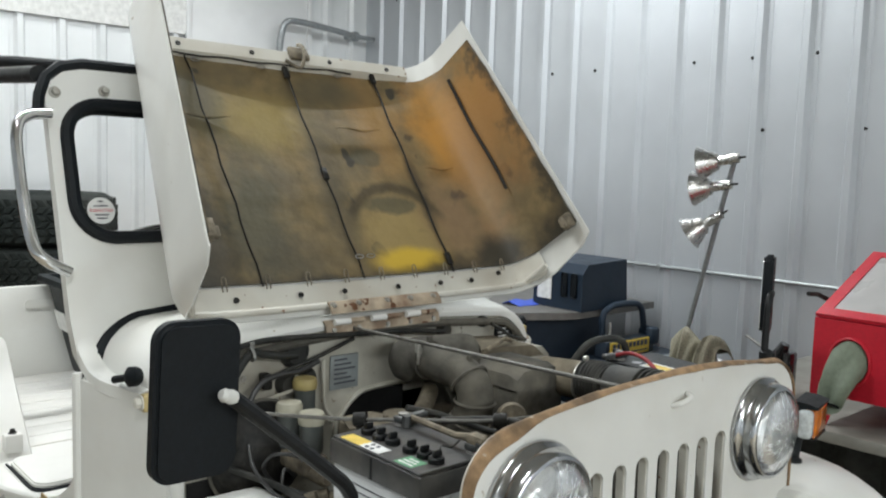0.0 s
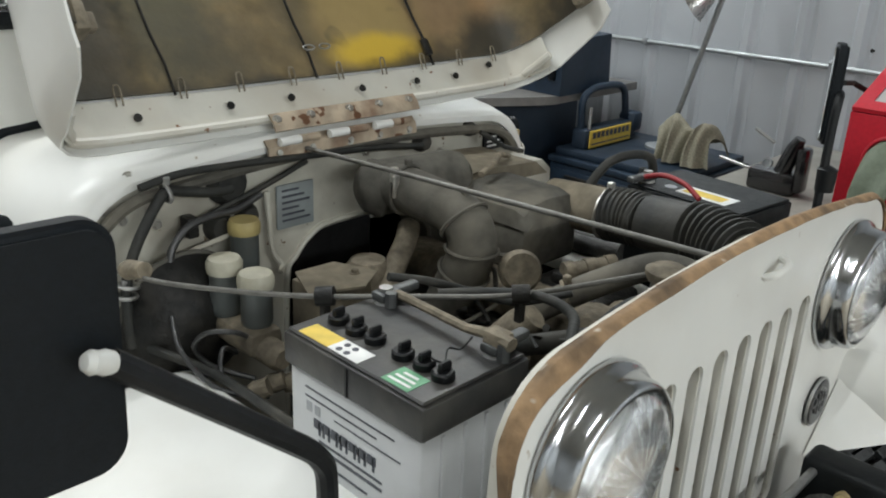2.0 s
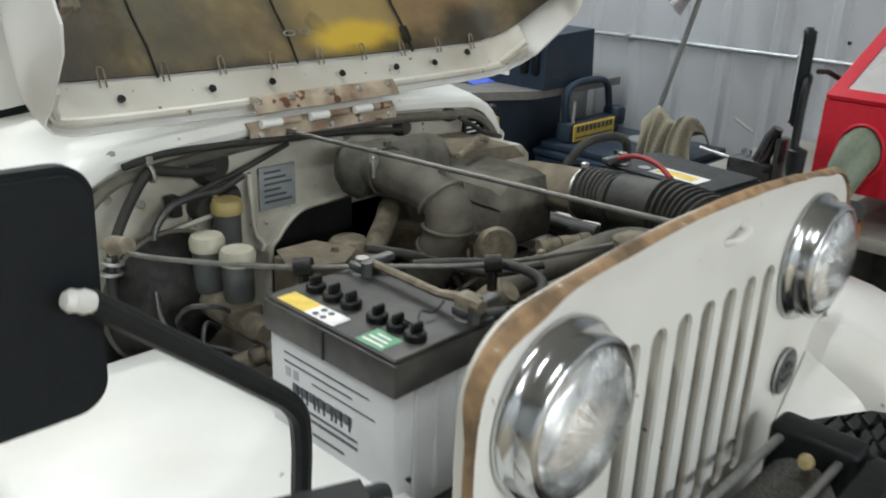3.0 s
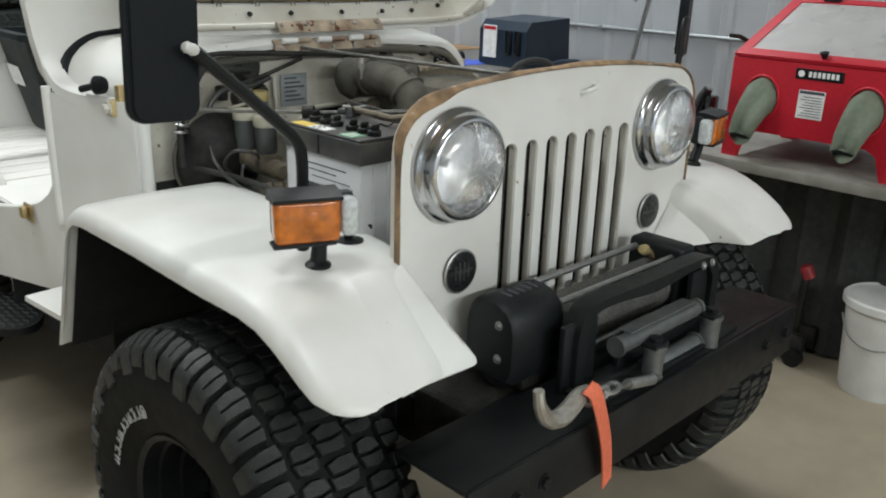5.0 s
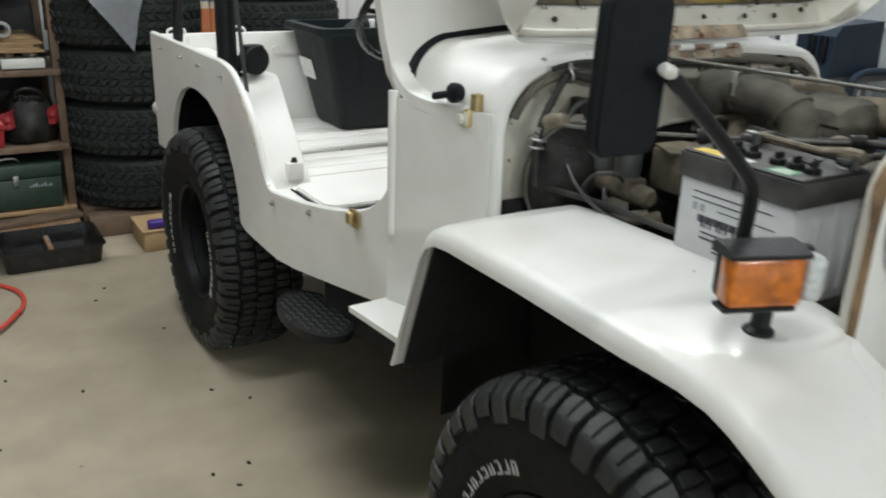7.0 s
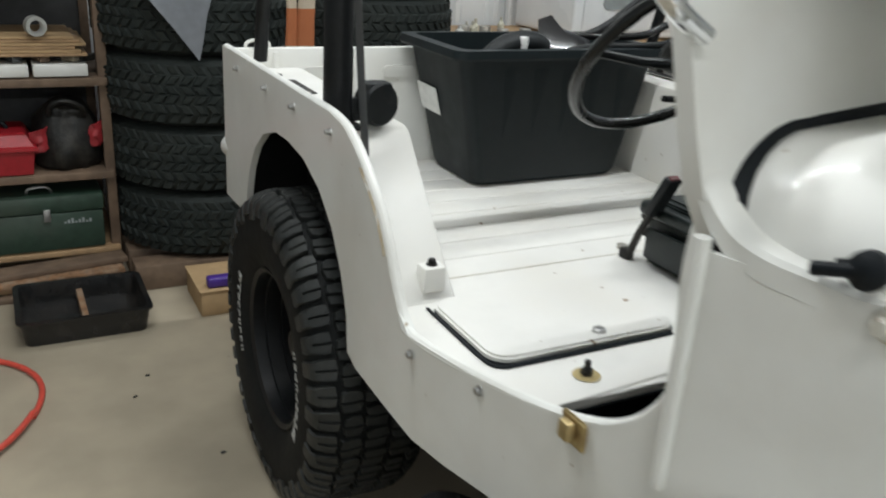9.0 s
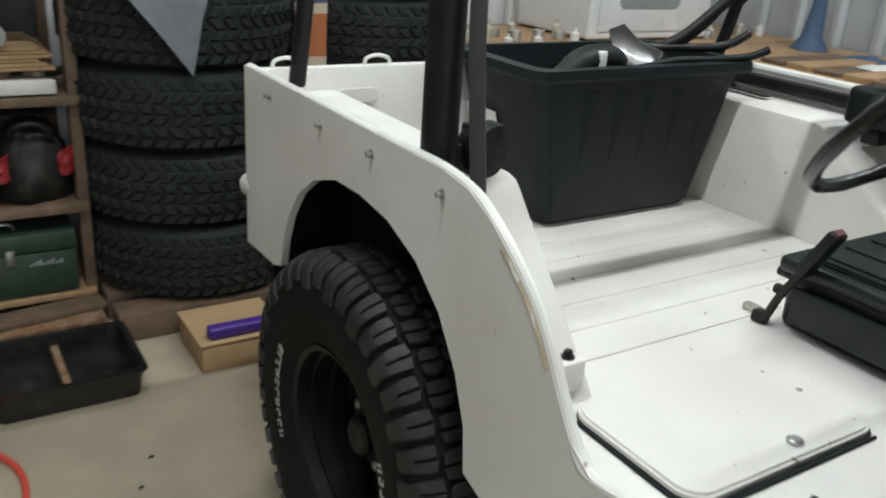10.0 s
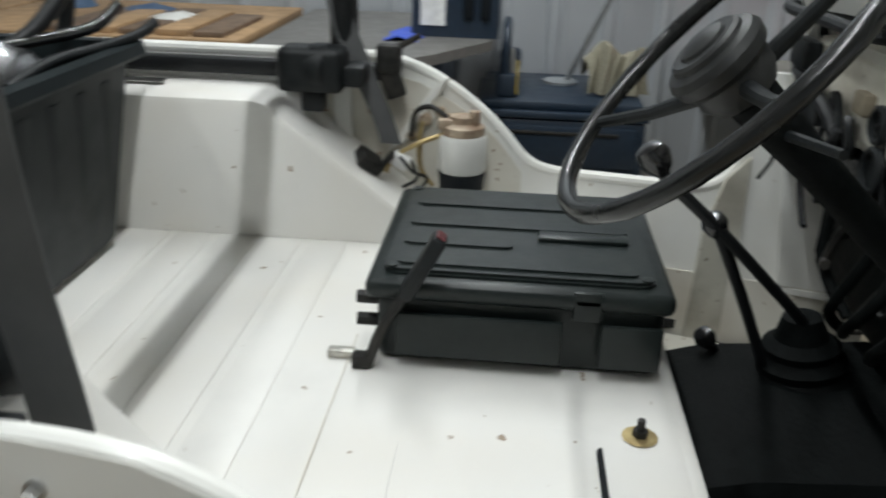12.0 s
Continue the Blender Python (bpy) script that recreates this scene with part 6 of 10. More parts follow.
# air intake housing across the back
bm = B()
lathe(bm, [(0.0, -0.018), (0.022, -0.016), (0.040, -0.006), (0.050, 0.010), (0.053, 0.014), (0.053, 0.020), (0.050, 0.024), (0.051, 0.10), (0.050, 0.17), (0.045, 0.192), (0.028, 0.206), (0.0, 0.21)], (1.225, 1.515, 1.112), (1, -0.28, 0.03), 28)
part("air_cleaner", bm, DUSTY, engine, "dust-covered black air intake housing")
hose("intake_elbow", [(1.262, 1.500, 1.118), (1.256, 1.455, 1.124), (1.252, 1.385, 1.122), (1.252, 1.325, 1.116), (1.252, 1.287, 1.094), (1.252, 1.282, 1.052), (1.250, 1.302, 1.000), (1.248, 1.328, 0.945), (1.245, 1.345, 0.885)], 0.0405, DUSTY, engine, "dusty grey rubber intake elbow", 6, 22)
for p, d in (((1.255, 1.44, 1.124), (0.05, -1, 0)), ((1.252, 1.302, 1.106), (0.0, -0.75, -0.6)), ((1.252, 1.281, 1.062), (0.0, 0.05, -1)), ((1.250, 1.294, 1.018), (0.0, 0.35, -0.95))):
    clamp(engine, p, d, 0.0435, DUSTY)
bm = B()
tube(bm, [(1.215, 1.432, 1.148), (1.215, 1.432, 1.172)], 0.007, 8)
box(bm, 1.208, 1.222, 1.424, 1.430, 1.12, 1.16, 0.002, 1)
part("clip_bracket", bm, ZINC, engine)
bm = B()
rows = [[(1.425, y, 1.055), (1.432, y, 1.085), (1.455, y, 1.102), (1.50, y, 1.106), (1.56, y, 1.102), (1.585, y, 1.085), (1.59, y, 1.045)] for y in (1.262, 1.275, 1.30, 1.42, 1.455, 1.468)]
for k, d in ((0, 0.03), (1, 0.008), (4, 0.006), (5, 0.03)):
    rows[k] = [(x, y, z - d * (z > 1.06)) for x, y, z in rows[k]]
rows = [[(x - 0.055, y, z + 0.014) for x, y, z in row] for row in rows]
loft(bm, rows, cap=True)
box(bm, 1.373, 1.531, 1.268, 1.462, 0.985, 1.072, 0.012)
part("resonator_box", bm, DUSTY, engine, "dust-coated black plastic intake box")
bm = B()
rows = [[(1.36, y, 1.10), (1.38, y, 1.125), (1.46, y, 1.13), (1.60, y, 1.12), (1.64, y, 1.09)] for y in (1.43, 1.46, 1.55, 1.58)]
loft(bm, rows, cap=True)
part("duct_cover", bm, DUST_TAN, engine, "dusty duct cover behind the engine")
hose("breather_pipe", [(1.40, 1.40, 1.135), (1.46, 1.42, 1.143), (1.52, 1.46, 1.14), (1.56, 1.47, 1.13)], 0.006, DUSTY_METAL, engine)
# second duct with bellows to the front
hose("duct_front", [(1.548, 1.34, 1.07), (1.54, 1.27, 1.078), (1.532, 1.20, 1.085)], 0.044, DUST_TAN, engine, "", 6, 20)
hose("bellows_small", [(1.53, 1.205, 1.085), (1.53, 1.16, 1.09), (1.525, 1.125, 1.092)], 0.047, DUSTY_RUB, engine, "", 4, 20, 0.003, ring_step=0.010)
hose("bellows", [(1.530, 1.125, 1.090), (1.528, 1.06, 1.094), (1.515, 0.99, 1.098), (1.485, 0.925, 1.098)], 0.048, DUSTY_RUB, engine, "black ribbed rubber intake bellows", 6, 24, 0.007, 0.40, 0.95, 0.013)
hose("duct_snout", [(1.485, 0.928, 1.098), (1.465, 0.89, 1.10), (1.448, 0.865, 1.098)], 0.038, DUSTY, engine, "", 4, 18)
clamp(engine, (1.53, 1.205, 1.085), (0, 1, 0), 0.046, ZINC)
# thermostat housing, coolant pipes
hose("coolant_neck", [(1.16, 1.38, 0.97), (1.20, 1.41, 1.00), (1.245, 1.43, 1.035), (1.27, 1.45, 1.05)], 0.020, DUSTY_METAL, engine, "dusty cast coolant neck", 5, 14)
bm = B()
lathe(bm, [(0.0, 0.035), (0.03, 0.032), (0.042, 0.015), (0.044, -0.02), (0.02, -0.03)], (1.165, 1.44, 0.985), (0, 0, 1), 20)
part("thermostat_dome", bm, DUSTY_METAL, engine)
hose("top_coolant_hose", [(1.24, 1.16, 0.985), (1.29, 1.13, 1.01), (1.35, 1.08, 1.045), (1.40, 1.02, 1.075), (1.42, 0.95, 1.07)], 0.022, DUSTY, engine, "dusty coolant hose", 6, 14)
clamp(engine, (1.30, 1.12, 1.018), (0.6, -0.6, 0.3), 0.024)
hose("lower_hose", [(1.14, 1.12, 0.98), (1.20, 1.08, 0.985), (1.28, 1.04, 0.985), (1.34, 0.98, 1.0), (1.36, 0.93, 1.02)], 0.016, DUSTY_RUB, engine, "", 6, 12)
bm = B()
lathe(bm, [(0.0, 0.03), (0.022, 0.028), (0.03, 0.0), (0.03, -0.05)], (1.22, 1.14, 0.985), (0.2, -0.5, 0.6), 16)
box(bm, 1.195, 1.26, 1.10, 1.17, 0.92, 0.965, 0.01)
part("water_outlet", bm, DUSTY_METAL, engine, "dusty water outlet casting")
bm = B()
lathe(bm, [(0.075, 0.0), (0.08, 0.03), (0.06, 0.06), (0.02, 0.065), (0.0, 0.065)], (1.12, 1.10, 0.86), (0, -1, 0), 22)
lathe(bm, [(0.055, 0.0), (0.06, 0.05), (0.05, 0.09), (0.0, 0.09)], (1.42, 1.12, 0.92), (0, -1, 0.1), 20)
part("alternator", bm, DUSTY_METAL, engine)
bm = B()
lathe(bm, [(0.034, 0.0), (0.036, 0.02), (0.03, 0.03), (0.012, 0.032), (0.0, 0.032)], (1.30, 1.22, 1.03), (-0.5, -0.7, 0.3), 18)
part("round_sensor", bm, DUSTY_METAL, engine)
bm = B()
for k in range(5):
    lathe(bm, [(0.020 - 0.002 * (k % 2), 0), (0.020 - 0.002 * (k % 2), 0.018), (0, 0.018)], (1.39 + 0.016 * k, 1.19 - 0.010 * k, 1.01 + 0.002 * k), (0.85, -0.5, 0.1), 12)
part("carburettor_link", bm, DUSTY_METAL, engine, "dusty carburettor linkage")
bm = B()
box(bm, 1.36, 1.50, 1.10, 1.26, 0.90, 0.985, 0.015)
box(bm, 1.39, 1.46, 1.13, 1.22, 0.985, 1.005, 0.006)
part("carburettor", bm, GREASE, engine)
rnd = random.Random(5)
for k in range(16):
    x0, y0 = rnd.uniform(1.06, 1.50), rnd.uniform(0.98, 1.35)
    pts = [(x0, y0, 0.90 + rnd.uniform(0, 0.07))]
    for j in range(4):
        q = pts[-1]
        pts.append((min(1.6, max(0.98, q[0] + rnd.uniform(-0.06, 0.09))), min(1.5, max(0.95, q[1] + rnd.uniform(-0.08, 0.08))), min(1.02, max(0.86, q[2] + rnd.uniform(-0.035, 0.04)))))
    hose("wire", pts, rnd.choice((0.003, 0.004, 0.006, 0.008)), rnd.choice((DUSTY, GREASE, DUSTY_RUB)), engine, "", 5, 8)
# fan shroud and belt area
bm = B()
lathe(bm, [(0.17, 0.0), (0.19, 0.0), (0.19, 0.05), (0.17, 0.05)], (1.26, 0.99, 0.88), (0, -1, 0), 36, cap=False)
part("fan_shroud", bm, GREASE, engine)
bm = B()
for k in range(6):
    a = 2 * math.pi * k / 6
    box(bm, 0.02, 0.16, -0.004, 0.004, -0.025, 0.025, 0.003, m=Matrix.Translation((1.26, 0.97, 0.88)) @ Matrix.Rotation(a, 4, "Y") @ Matrix.Rotation(0.5, 4, "X"))
part("fan_blade", bm, GREASE, engine)

# fire wall fittings
bm = B()
box(bm, 1.092, 1.172, 1.598, 1.604, 1.04, 1.122, 0.003)
plate_ = part("data_plate", bm, PLATE_GREY, fw, "faded grey data plate")
bm = B()
for k in range(6):
    box(bm, 1.102, 1.162 - 0.012 * (k % 3), 1.5972, 1.598, 1.054 + 0.011 * k, 1.058 + 0.011 * k)
part("print_bar", bm, PRINT_GREY, plate_)
bm = B()
box(bm, 1.63, 1.70, 1.598, 1.604, 1.10, 1.14, 0.003)
lb = part("warning_plate", bm, TUBE_BLACK, fw, "small black warning plate")
bm = B()
for k in range(3):
    box(bm, 1.64, 1.69 - 0.01 * k, 1.5972, 1.598, 1.108 + 0.010 * k, 1.112 + 0.010 * k)
part("print_bar", bm, PRINT_WHITE, lb)
for x, z, r in ((0.995, 1.145, 0.036), (0.975, 1.075, 0.026), (1.03, 1.085, 0.02), (1.58, 1.158, 0.016), (1.44, 1.15, 0.02)):
    bm = B()
    lathe(bm, [(r, 0.0), (r, 0.010), (r * 0.7, 0.022), (0.0, 0.024)], (x, 1.605, z), (0, -1, 0), 20)
    part("grommet", bm, DUSTY_RUB, fw, "black rubber grommet")
hose("heater_hose", [(0.99, 1.58, 1.142), (0.95, 1.575, 1.145), (0.905, 1.575, 1.155), (0.87, 1.57, 1.16), (0.83, 1.56, 1.12), (0.80, 1.555, 1.07), (0.785, 1.55, 1.02), (0.782, 1.54, 0.94)], 0.0085, DUSTY_RUB, fw, "black heater hose", 6, 12)
for p, d in (((0.872, 1.570, 1.160), (1, 0, 0.2)), ((0.79, 1.552, 1.035), (0.2, 0, 1)), ((0.786, 1.551, 1.02), (0.1, 0, 1))):
    clamp(fw, p, d, 0.0145, STEEL)
hose("brake_pipe", [(1.05, 1.585, 1.12), (1.0, 1.58, 1.105), (0.95, 1.575, 1.105), (0.90, 1.57, 1.095), (0.865, 1.56, 1.06), (0.875, 1.55, 1.02), (0.91, 1.53, 0.98), (0.94, 1.50, 0.955)], 0.0065, PROP_DARK, fw, "bent steel brake pipe", 6, 10)
hose("brake_pipe", [(1.15, 1.59, 1.16), (1.05, 1.585, 1.13), (0.98, 1.58, 1.115), (0.92, 1.575, 1.10)], 0.005, DUSTY_RUB, fw, "", 5, 8)
hose("vacuum_pipe", [(1.066, 1.59, 1.12), (1.068, 1.588, 1.06), (1.072, 1.586, 1.01), (1.085, 1.58, 0.985), (1.075, 1.57, 0.975)], 0.005, BAY, fw, "", 5, 8)
hose("brake_line_flat", [(0.80, 1.58, 1.035), (0.90, 1.58, 1.05), (1.0, 1.58, 1.065)], 0.005, BAY, fw, "", 4, 8)
bm = B()
box(bm, 0.905, 0.925, 1.57, 1.598, 1.075, 1.11, 0.004)
part("pipe_clip", bm, GREASE, fw)
for x, z in ((0.79, 1.14), (0.815, 1.118), (0.86, 1.125), (0.83, 1.185), (0.87, 1.10), (1.72, 1.12), (1.30, 1.15), (1.38, 1.155), (1.50, 1.12)):
    bolt(fw, x, 1.605, z, (0, -1, 0), 0.006, 0.006, ZINC)
hose("wiring_loom", [(0.83, 1.57, 1.175), (0.90, 1.572, 1.185), (1.0, 1.575, 1.182), (1.12, 1.575, 1.175), (1.30, 1.575, 1.165), (1.42, 1.575, 1.15)], [0.006] * 31, DUSTY_RUB, fw, "taped wiring loom", 6, 10)
# corner box on the left of the fire wall
bm = B()
rows = [[(1.60, y, 0.95), (1.60, y, 1.085), (1.62, y, 1.10), (1.70, y, 1.095), (1.73, y, 1.07), (1.735, y, 0.95)] for y in (1.49, 1.50, 1.59, 1.60)]
loft(bm, rows, cap=True)
part("heater_box", bm, BAY, fw, "cream painted box at the fire wall")
hose("control_cable", [(1.585, 1.57, 1.155), (1.61, 1.56, 1.14), (1.64, 1.55, 1.12), (1.68, 1.53, 1.108)], 0.005, DUSTY_RUB, fw, "", 5, 8)
# brake servo, master cylinders with reservoirs
bm = B()
lathe(bm, [(0.0, 0.0), (0.095, 0.0), (0.112, 0.015), (0.115, 0.03), (0.108, 0.045), (0.085, 0.075), (0.05, 0.10), (0.0, 0.105)], (0.885, 1.59, 0.945), (0, -1, 0), 32)
part("brake_servo", bm, GREASE, fw, "black round brake servo")
bm = B()
tube(bm, [(0.885 + 0.115 * math.cos(2 * math.pi * i / 32), 1.56, 0.945 + 0.115 * math.sin(2 * math.pi * i / 32)) for i in range(32)], 0.005, 6, closed=True)
part("servo_rim", bm, DUSTY, fw)


def reservoir(x, y, z0, h, r, cap):
    bm = B()
    lathe(bm, [(0.0, 0.0), (r * 0.9, 0.0), (r, 0.008), (r, h), (0.0, h)], (x, y, z0), (0, 0, 1), 22)
    rs = part("fluid_reservoir", bm, RESERVOIR, fw, "translucent grey fluid reservoir with a cream cap")
    bm = B()
    lathe(bm, [(r * 1.12, 0.0), (r * 1.15, 0.006), (r * 1.15, 0.016), (r * 1.0, 0.023), (0.0, 0.023)], (x, y, z0 + h), (0, 0, 1), 24)
    part("cap", bm, cap, rs)


reservoir(0.917, 1.490, 0.975, 0.070, 0.0245, CAP_CREAM)
reservoir(0.930, 1.425, 0.975, 0.062, 0.0245, CAP_CREAM)
reservoir(0.998, 1.558, 1.005, 0.066, 0.0235, CAP_YELLOW)
bm = B()
box(bm, 0.895, 0.955, 1.39, 1.53, 0.935, 0.976, 0.012)
lathe(bm, [(0.022, 0), (0.022, 0.18), (0.015, 0.19), (0, 0.19)], (0.925, 1.54, 0.945), (0, -1, 0), 16)
part("master_cylinder", bm, DUSTY_METAL, fw, "dusty cast brake master cylinder")
for k, pts in enumerate(([(0.90, 1.44, 0.93), (0.865, 1.42, 0.955), (0.85, 1.40, 0.925), (0.875, 1.385, 0.90), (0.905, 1.37, 0.90)], [(0.92, 1.42, 0.95), (0.88, 1.40, 0.985), (0.84, 1.42, 0.99), (0.835, 1.45, 0.955), (0.86, 1.44, 0.92), (0.90, 1.39, 0.905)],
                         [(0.83, 1.50, 0.99), (0.81, 1.44, 0.96), (0.83, 1.38, 0.92), (0.89, 1.34, 0.90)])):
    hose("brake_line", pts, 0.004, PROP_DARK, fw, "", 6, 8)
for x, y, z in ((0.905, 1.37, 0.90), (0.87, 1.36, 0.905), (0.93, 1.36, 0.895)):
    bm = B()
    lathe(bm, [(0.012, 0), (0.016, 0.01), (0.014, 0.03), (0.0, 0.03)], (x, y, z), (0.6, -0.5, 0.3), 10)
    part("line_union", bm, DUSTY_METAL, fw)
# bracket plate behind the battery
bm = B()
plate(bm, [(0.985, 1.37), (1.02, 1.45), (1.095, 1.445), (1.125, 1.37), (1.07, 1.335)], 0.004, to=in_xy(1.025))
box(bm, 1.005, 1.105, 1.36, 1.44, 0.94, 1.025, 0.004)
bp = part("battery_bracket", bm, DUST_TAN, jeep, "dusty tan steel bracket plate")
bolt(bp, 1.09, 1.385, 1.029, (0, 0, 1), 0.006, 0.006, DUSTY_METAL)
# stay rods: hood prop and brace across the bay
bm = B()
rod(bm, (1.14, 1.575, 1.188), (1.222, 0.845, 1.188), 0.0041, 10)
part("hood_prop", bm, PROP, jeep, "thin grey hood prop rod")
bm = B()
tube(bm, smooth_path([(0.755, 1.50, 1.085), (0.785, 1.40, 1.090), (0.873, 1.248, 1.100), (0.97, 1.148, 1.105), (1.071, 1.051, 1.110), (1.18, 0.985, 1.12), (1.255, 0.94, 1.13)], 6), 0.0036, 10)
brace = part("brace_rod", bm, PROP, jeep, "thin grey brace rod across the bay")
for p in ((0.90, 1.218, 1.102), (1.085, 1.042, 1.111)):
    bm = B()
    lathe(bm, [(0.013, -0.012), (0.013, 0.012), (0, 0.012)], p, (0.6, -0.7, 0.1), 12)
    box(bm, p[0] - 0.006, p[0] + 0.006, p[1] - 0.006, p[1] + 0.006, p[2] - 0.04, p[2], 0.002, 1)
    part("rod_clip", bm, GREASE, brace)
bm = B()
lathe(bm, [(0.012, 0.0), (0.015, 0.01), (0.012, 0.05), (0.0, 0.05)], (0.765, 1.50, 1.085), (0.1, -0.8, 0.2), 12)
part("rod_end", bm, DUSTY_METAL, brace)
hose("black_cable", [(1.02, 1.13, 1.10), (1.07, 1.08, 1.105), (1.10, 1.02, 1.11), (1.07, 0.95, 1.12), (1.0, 0.90, 1.13), (0.97, 0.88, 1.12)], 0.007, DUSTY_RUB, jeep, "black battery cable", 6, 10)
hose("earth_cable", [(0.985, 1.19, 1.115), (1.04, 1.17, 1.10), (1.10, 1.15, 1.075), (1.15, 1.10, 1.06), (1.20, 1.04, 1.08)], 0.006, DUSTY_RUB, jeep, "", 6, 10)
# steel wire loom along the right apron
hose("fender_loom", [(0.80, 1.52, 0.94), (0.835, 1.40, 0.935), (0.84, 1.25, 0.935), (0.845, 1.10, 0.935), (0.84, 0.95, 0.93)], 0.007, DUSTY_RUB, jeep, "", 6, 8)
bm = B()
box(bm, 0.79, 1.01, 0.93, 1.205, 0.868, 0.880, 0.003)
part("battery_tray", bm, GREASE, jeep)
bm = B()
box(bm, 0.845, 1.64, 0.87, 1.60, 0.50, 0.52)
part("splash_floor", bm, GREASE, jeep)


# batteries: things that stand in the bay
def battery(at, turn, far=False):
    """A car battery 0.245 m long and 0.175 m deep; its front (-x) carries the print."""
    m = Matrix.Translation(at) @ Matrix.Rotation(turn, 4, "Z")
    bat = thing("car_battery", *at, "grey-white car battery with black lid and stickers" if not far else "black-lidded car battery beside the far fender", "battery", "batteries")

    def put(name, bm, mat, parent=bat, label="", soft=35):
        bm.transform(m)
        return part(name, bm, mat, parent, label, soft)

    bm = B()
    box(bm, -0.082, 0.082, -0.117, 0.117, 0.0, 0.170, 0.006)
    case = put("case", bm, BATTERY_WHITE if not far else BLACK_PLASTIC)
    for k in (-0.05, -0.015, 0.02, 0.055):
        bm = B()
        box(bm, k - 0.003, k + 0.003, -0.1205, -0.116, 0.02, 0.165, 0.001, 1)
        put("case_rib", bm, BATTERY_WHITE if not far else BLACK_PLASTIC, case)
    bm = B()
    box(bm, -0.087, 0.087, -0.122, 0.122, 0.170, 0.212, 0.004)
    box(bm, -0.083, 0.083, -0.118, 0.118, 0.212, 0.217, 0.002, 1)
    lid_ = put("lid", bm, BATTERY_LID if not far else BLACK_PLASTIC, bat, "black battery lid")
    bm = B()
    box(bm, -0.0885, -0.0865, 0.000, 0.004, 0.172, 0.21, 0.0005, 1)
    put("lid_notch", bm, TUBE_BLACK, lid_)
    for k, y in enumerate((0.088, 0.052, 0.020, -0.030, -0.063, -0.094) if not far else ()):
        bm = B()
        lathe(bm, [(0.0135, 0), (0.0135, 0.008), (0.0115, 0.010), (0.0, 0.010)], (-0.028 - 0.002 * (k % 2), y, 0.217), (0, 0, 1), 16)
        box(bm, -0.037, -0.019, y - 0.0035, y + 0.0035, 0.226, 0.237, 0.002, 1)
        put("vent_cap", bm, TUBE_BLACK, lid_)
    for y in ((-0.095, 0.095) if not far else (-0.10,)):
        bm = B()
        lathe(bm, [(0.017, 0), (0.014, 0.006), (0.0095, 0.008), (0.009, 0.024), (0.0, 0.024)], (0.055, y, 0.214), (0, 0, 1), 16)
        put("terminal", bm, STEEL, lid_)
        bm = B()
        box(bm, 0.04, 0.075, y - 0.013, y + 0.013, 0.221, 0.233, 0.004)
        box(bm, 0.07, 0.11, y - 0.008, y + 0.008, 0.222, 0.234, 0.004)
        lathe(bm, [(0.008, 0), (0.008, 0.02), (0, 0.02)], (0.048, y - 0.018, 0.218), (0, 0, 1), 6)
        put("terminal_clamp", bm, STEEL_WORN, lid_, "dull clamped terminal")
    if far:
        bm = B()
        box(bm, 0.012, 0.062, -0.030, 0.075, 0.2172, 0.2178)
        sticker = put("white_label", bm, PRINT_WHITE, lid_, "white and yellow warning sticker")
        bm = B()
        box(bm, 0.024, 0.052, -0.022, 0.060, 0.2179, 0.2184)
        put("yellow_print", bm, PRINT_YELLOW, sticker)
        bm = B()
        lathe(bm, [(0.012, 0), (0.012, 0.0006), (0, 0.0006)], (0.045, -0.052, 0.2172), (0, 0, 1), 16)
        put("round_mark", bm, PRINT_MID, lid_)
        return bat
    bm = B()
    box(bm, -0.080, -0.052, 0.045, 0.100, 0.2172, 0.2178)
    put("yellow_label", bm, PRINT_YELLOW, lid_, "yellow part of the warning sticker")
    bm = B()
    box(bm, -0.080, -0.052, -0.008, 0.045, 0.2172, 0.2178)
    put("white_label", bm, PRINT_WHITE, lid_, "white part of the warning sticker")
    bm = B()
    for k in range(4):
        lathe(bm, [(0.0042, 0), (0.0042, 0.0006), (0, 0.0006)], (-0.073 + 0.013 * (k % 2), 0.032 - 0.014 * (k // 2), 0.2178), (0, 0, 1), 10)
    put("pictogram", bm, PRINT_GREY, lid_)
    if not far:
        bm = B()
        box(bm, -0.080, -0.045, -0.090, -0.048, 0.2172, 0.2178)
        put("green_label", bm, PRINT_GREEN, lid_, "green type sticker")
        bm = B()
        for k, w in enumerate((0.034, 0.03, 0.022)):
            box(bm, -0.074 + 0.009 * k, -0.070 + 0.009 * k, -0.069 - w / 2, -0.069 + w / 2, 0.2178, 0.2183)
        put("print_bar", bm, PRINT_WHITE, lid_)
        # name plate as a plain block row, small print as bars
        bm = B()
        for k in range(7):
            y = 0.062 - 0.0165 * k
            box(bm, -0.0832, -0.0818, y - 0.0075, y + 0.0075, 0.103 - 0.004, 0.103 + 0.009, 0.001, 1)
            for q in ((-0.0052, 0.0052) if k % 2 else (-0.0035,)):
                box(bm, -0.0832, -0.0818, y + q - 0.0022, y + q + 0.0022, 0.091, 0.112, 0.0008, 1)
        put("logo_block", bm, PRINT_GREY, case, "dark grey maker's mark as blocks")
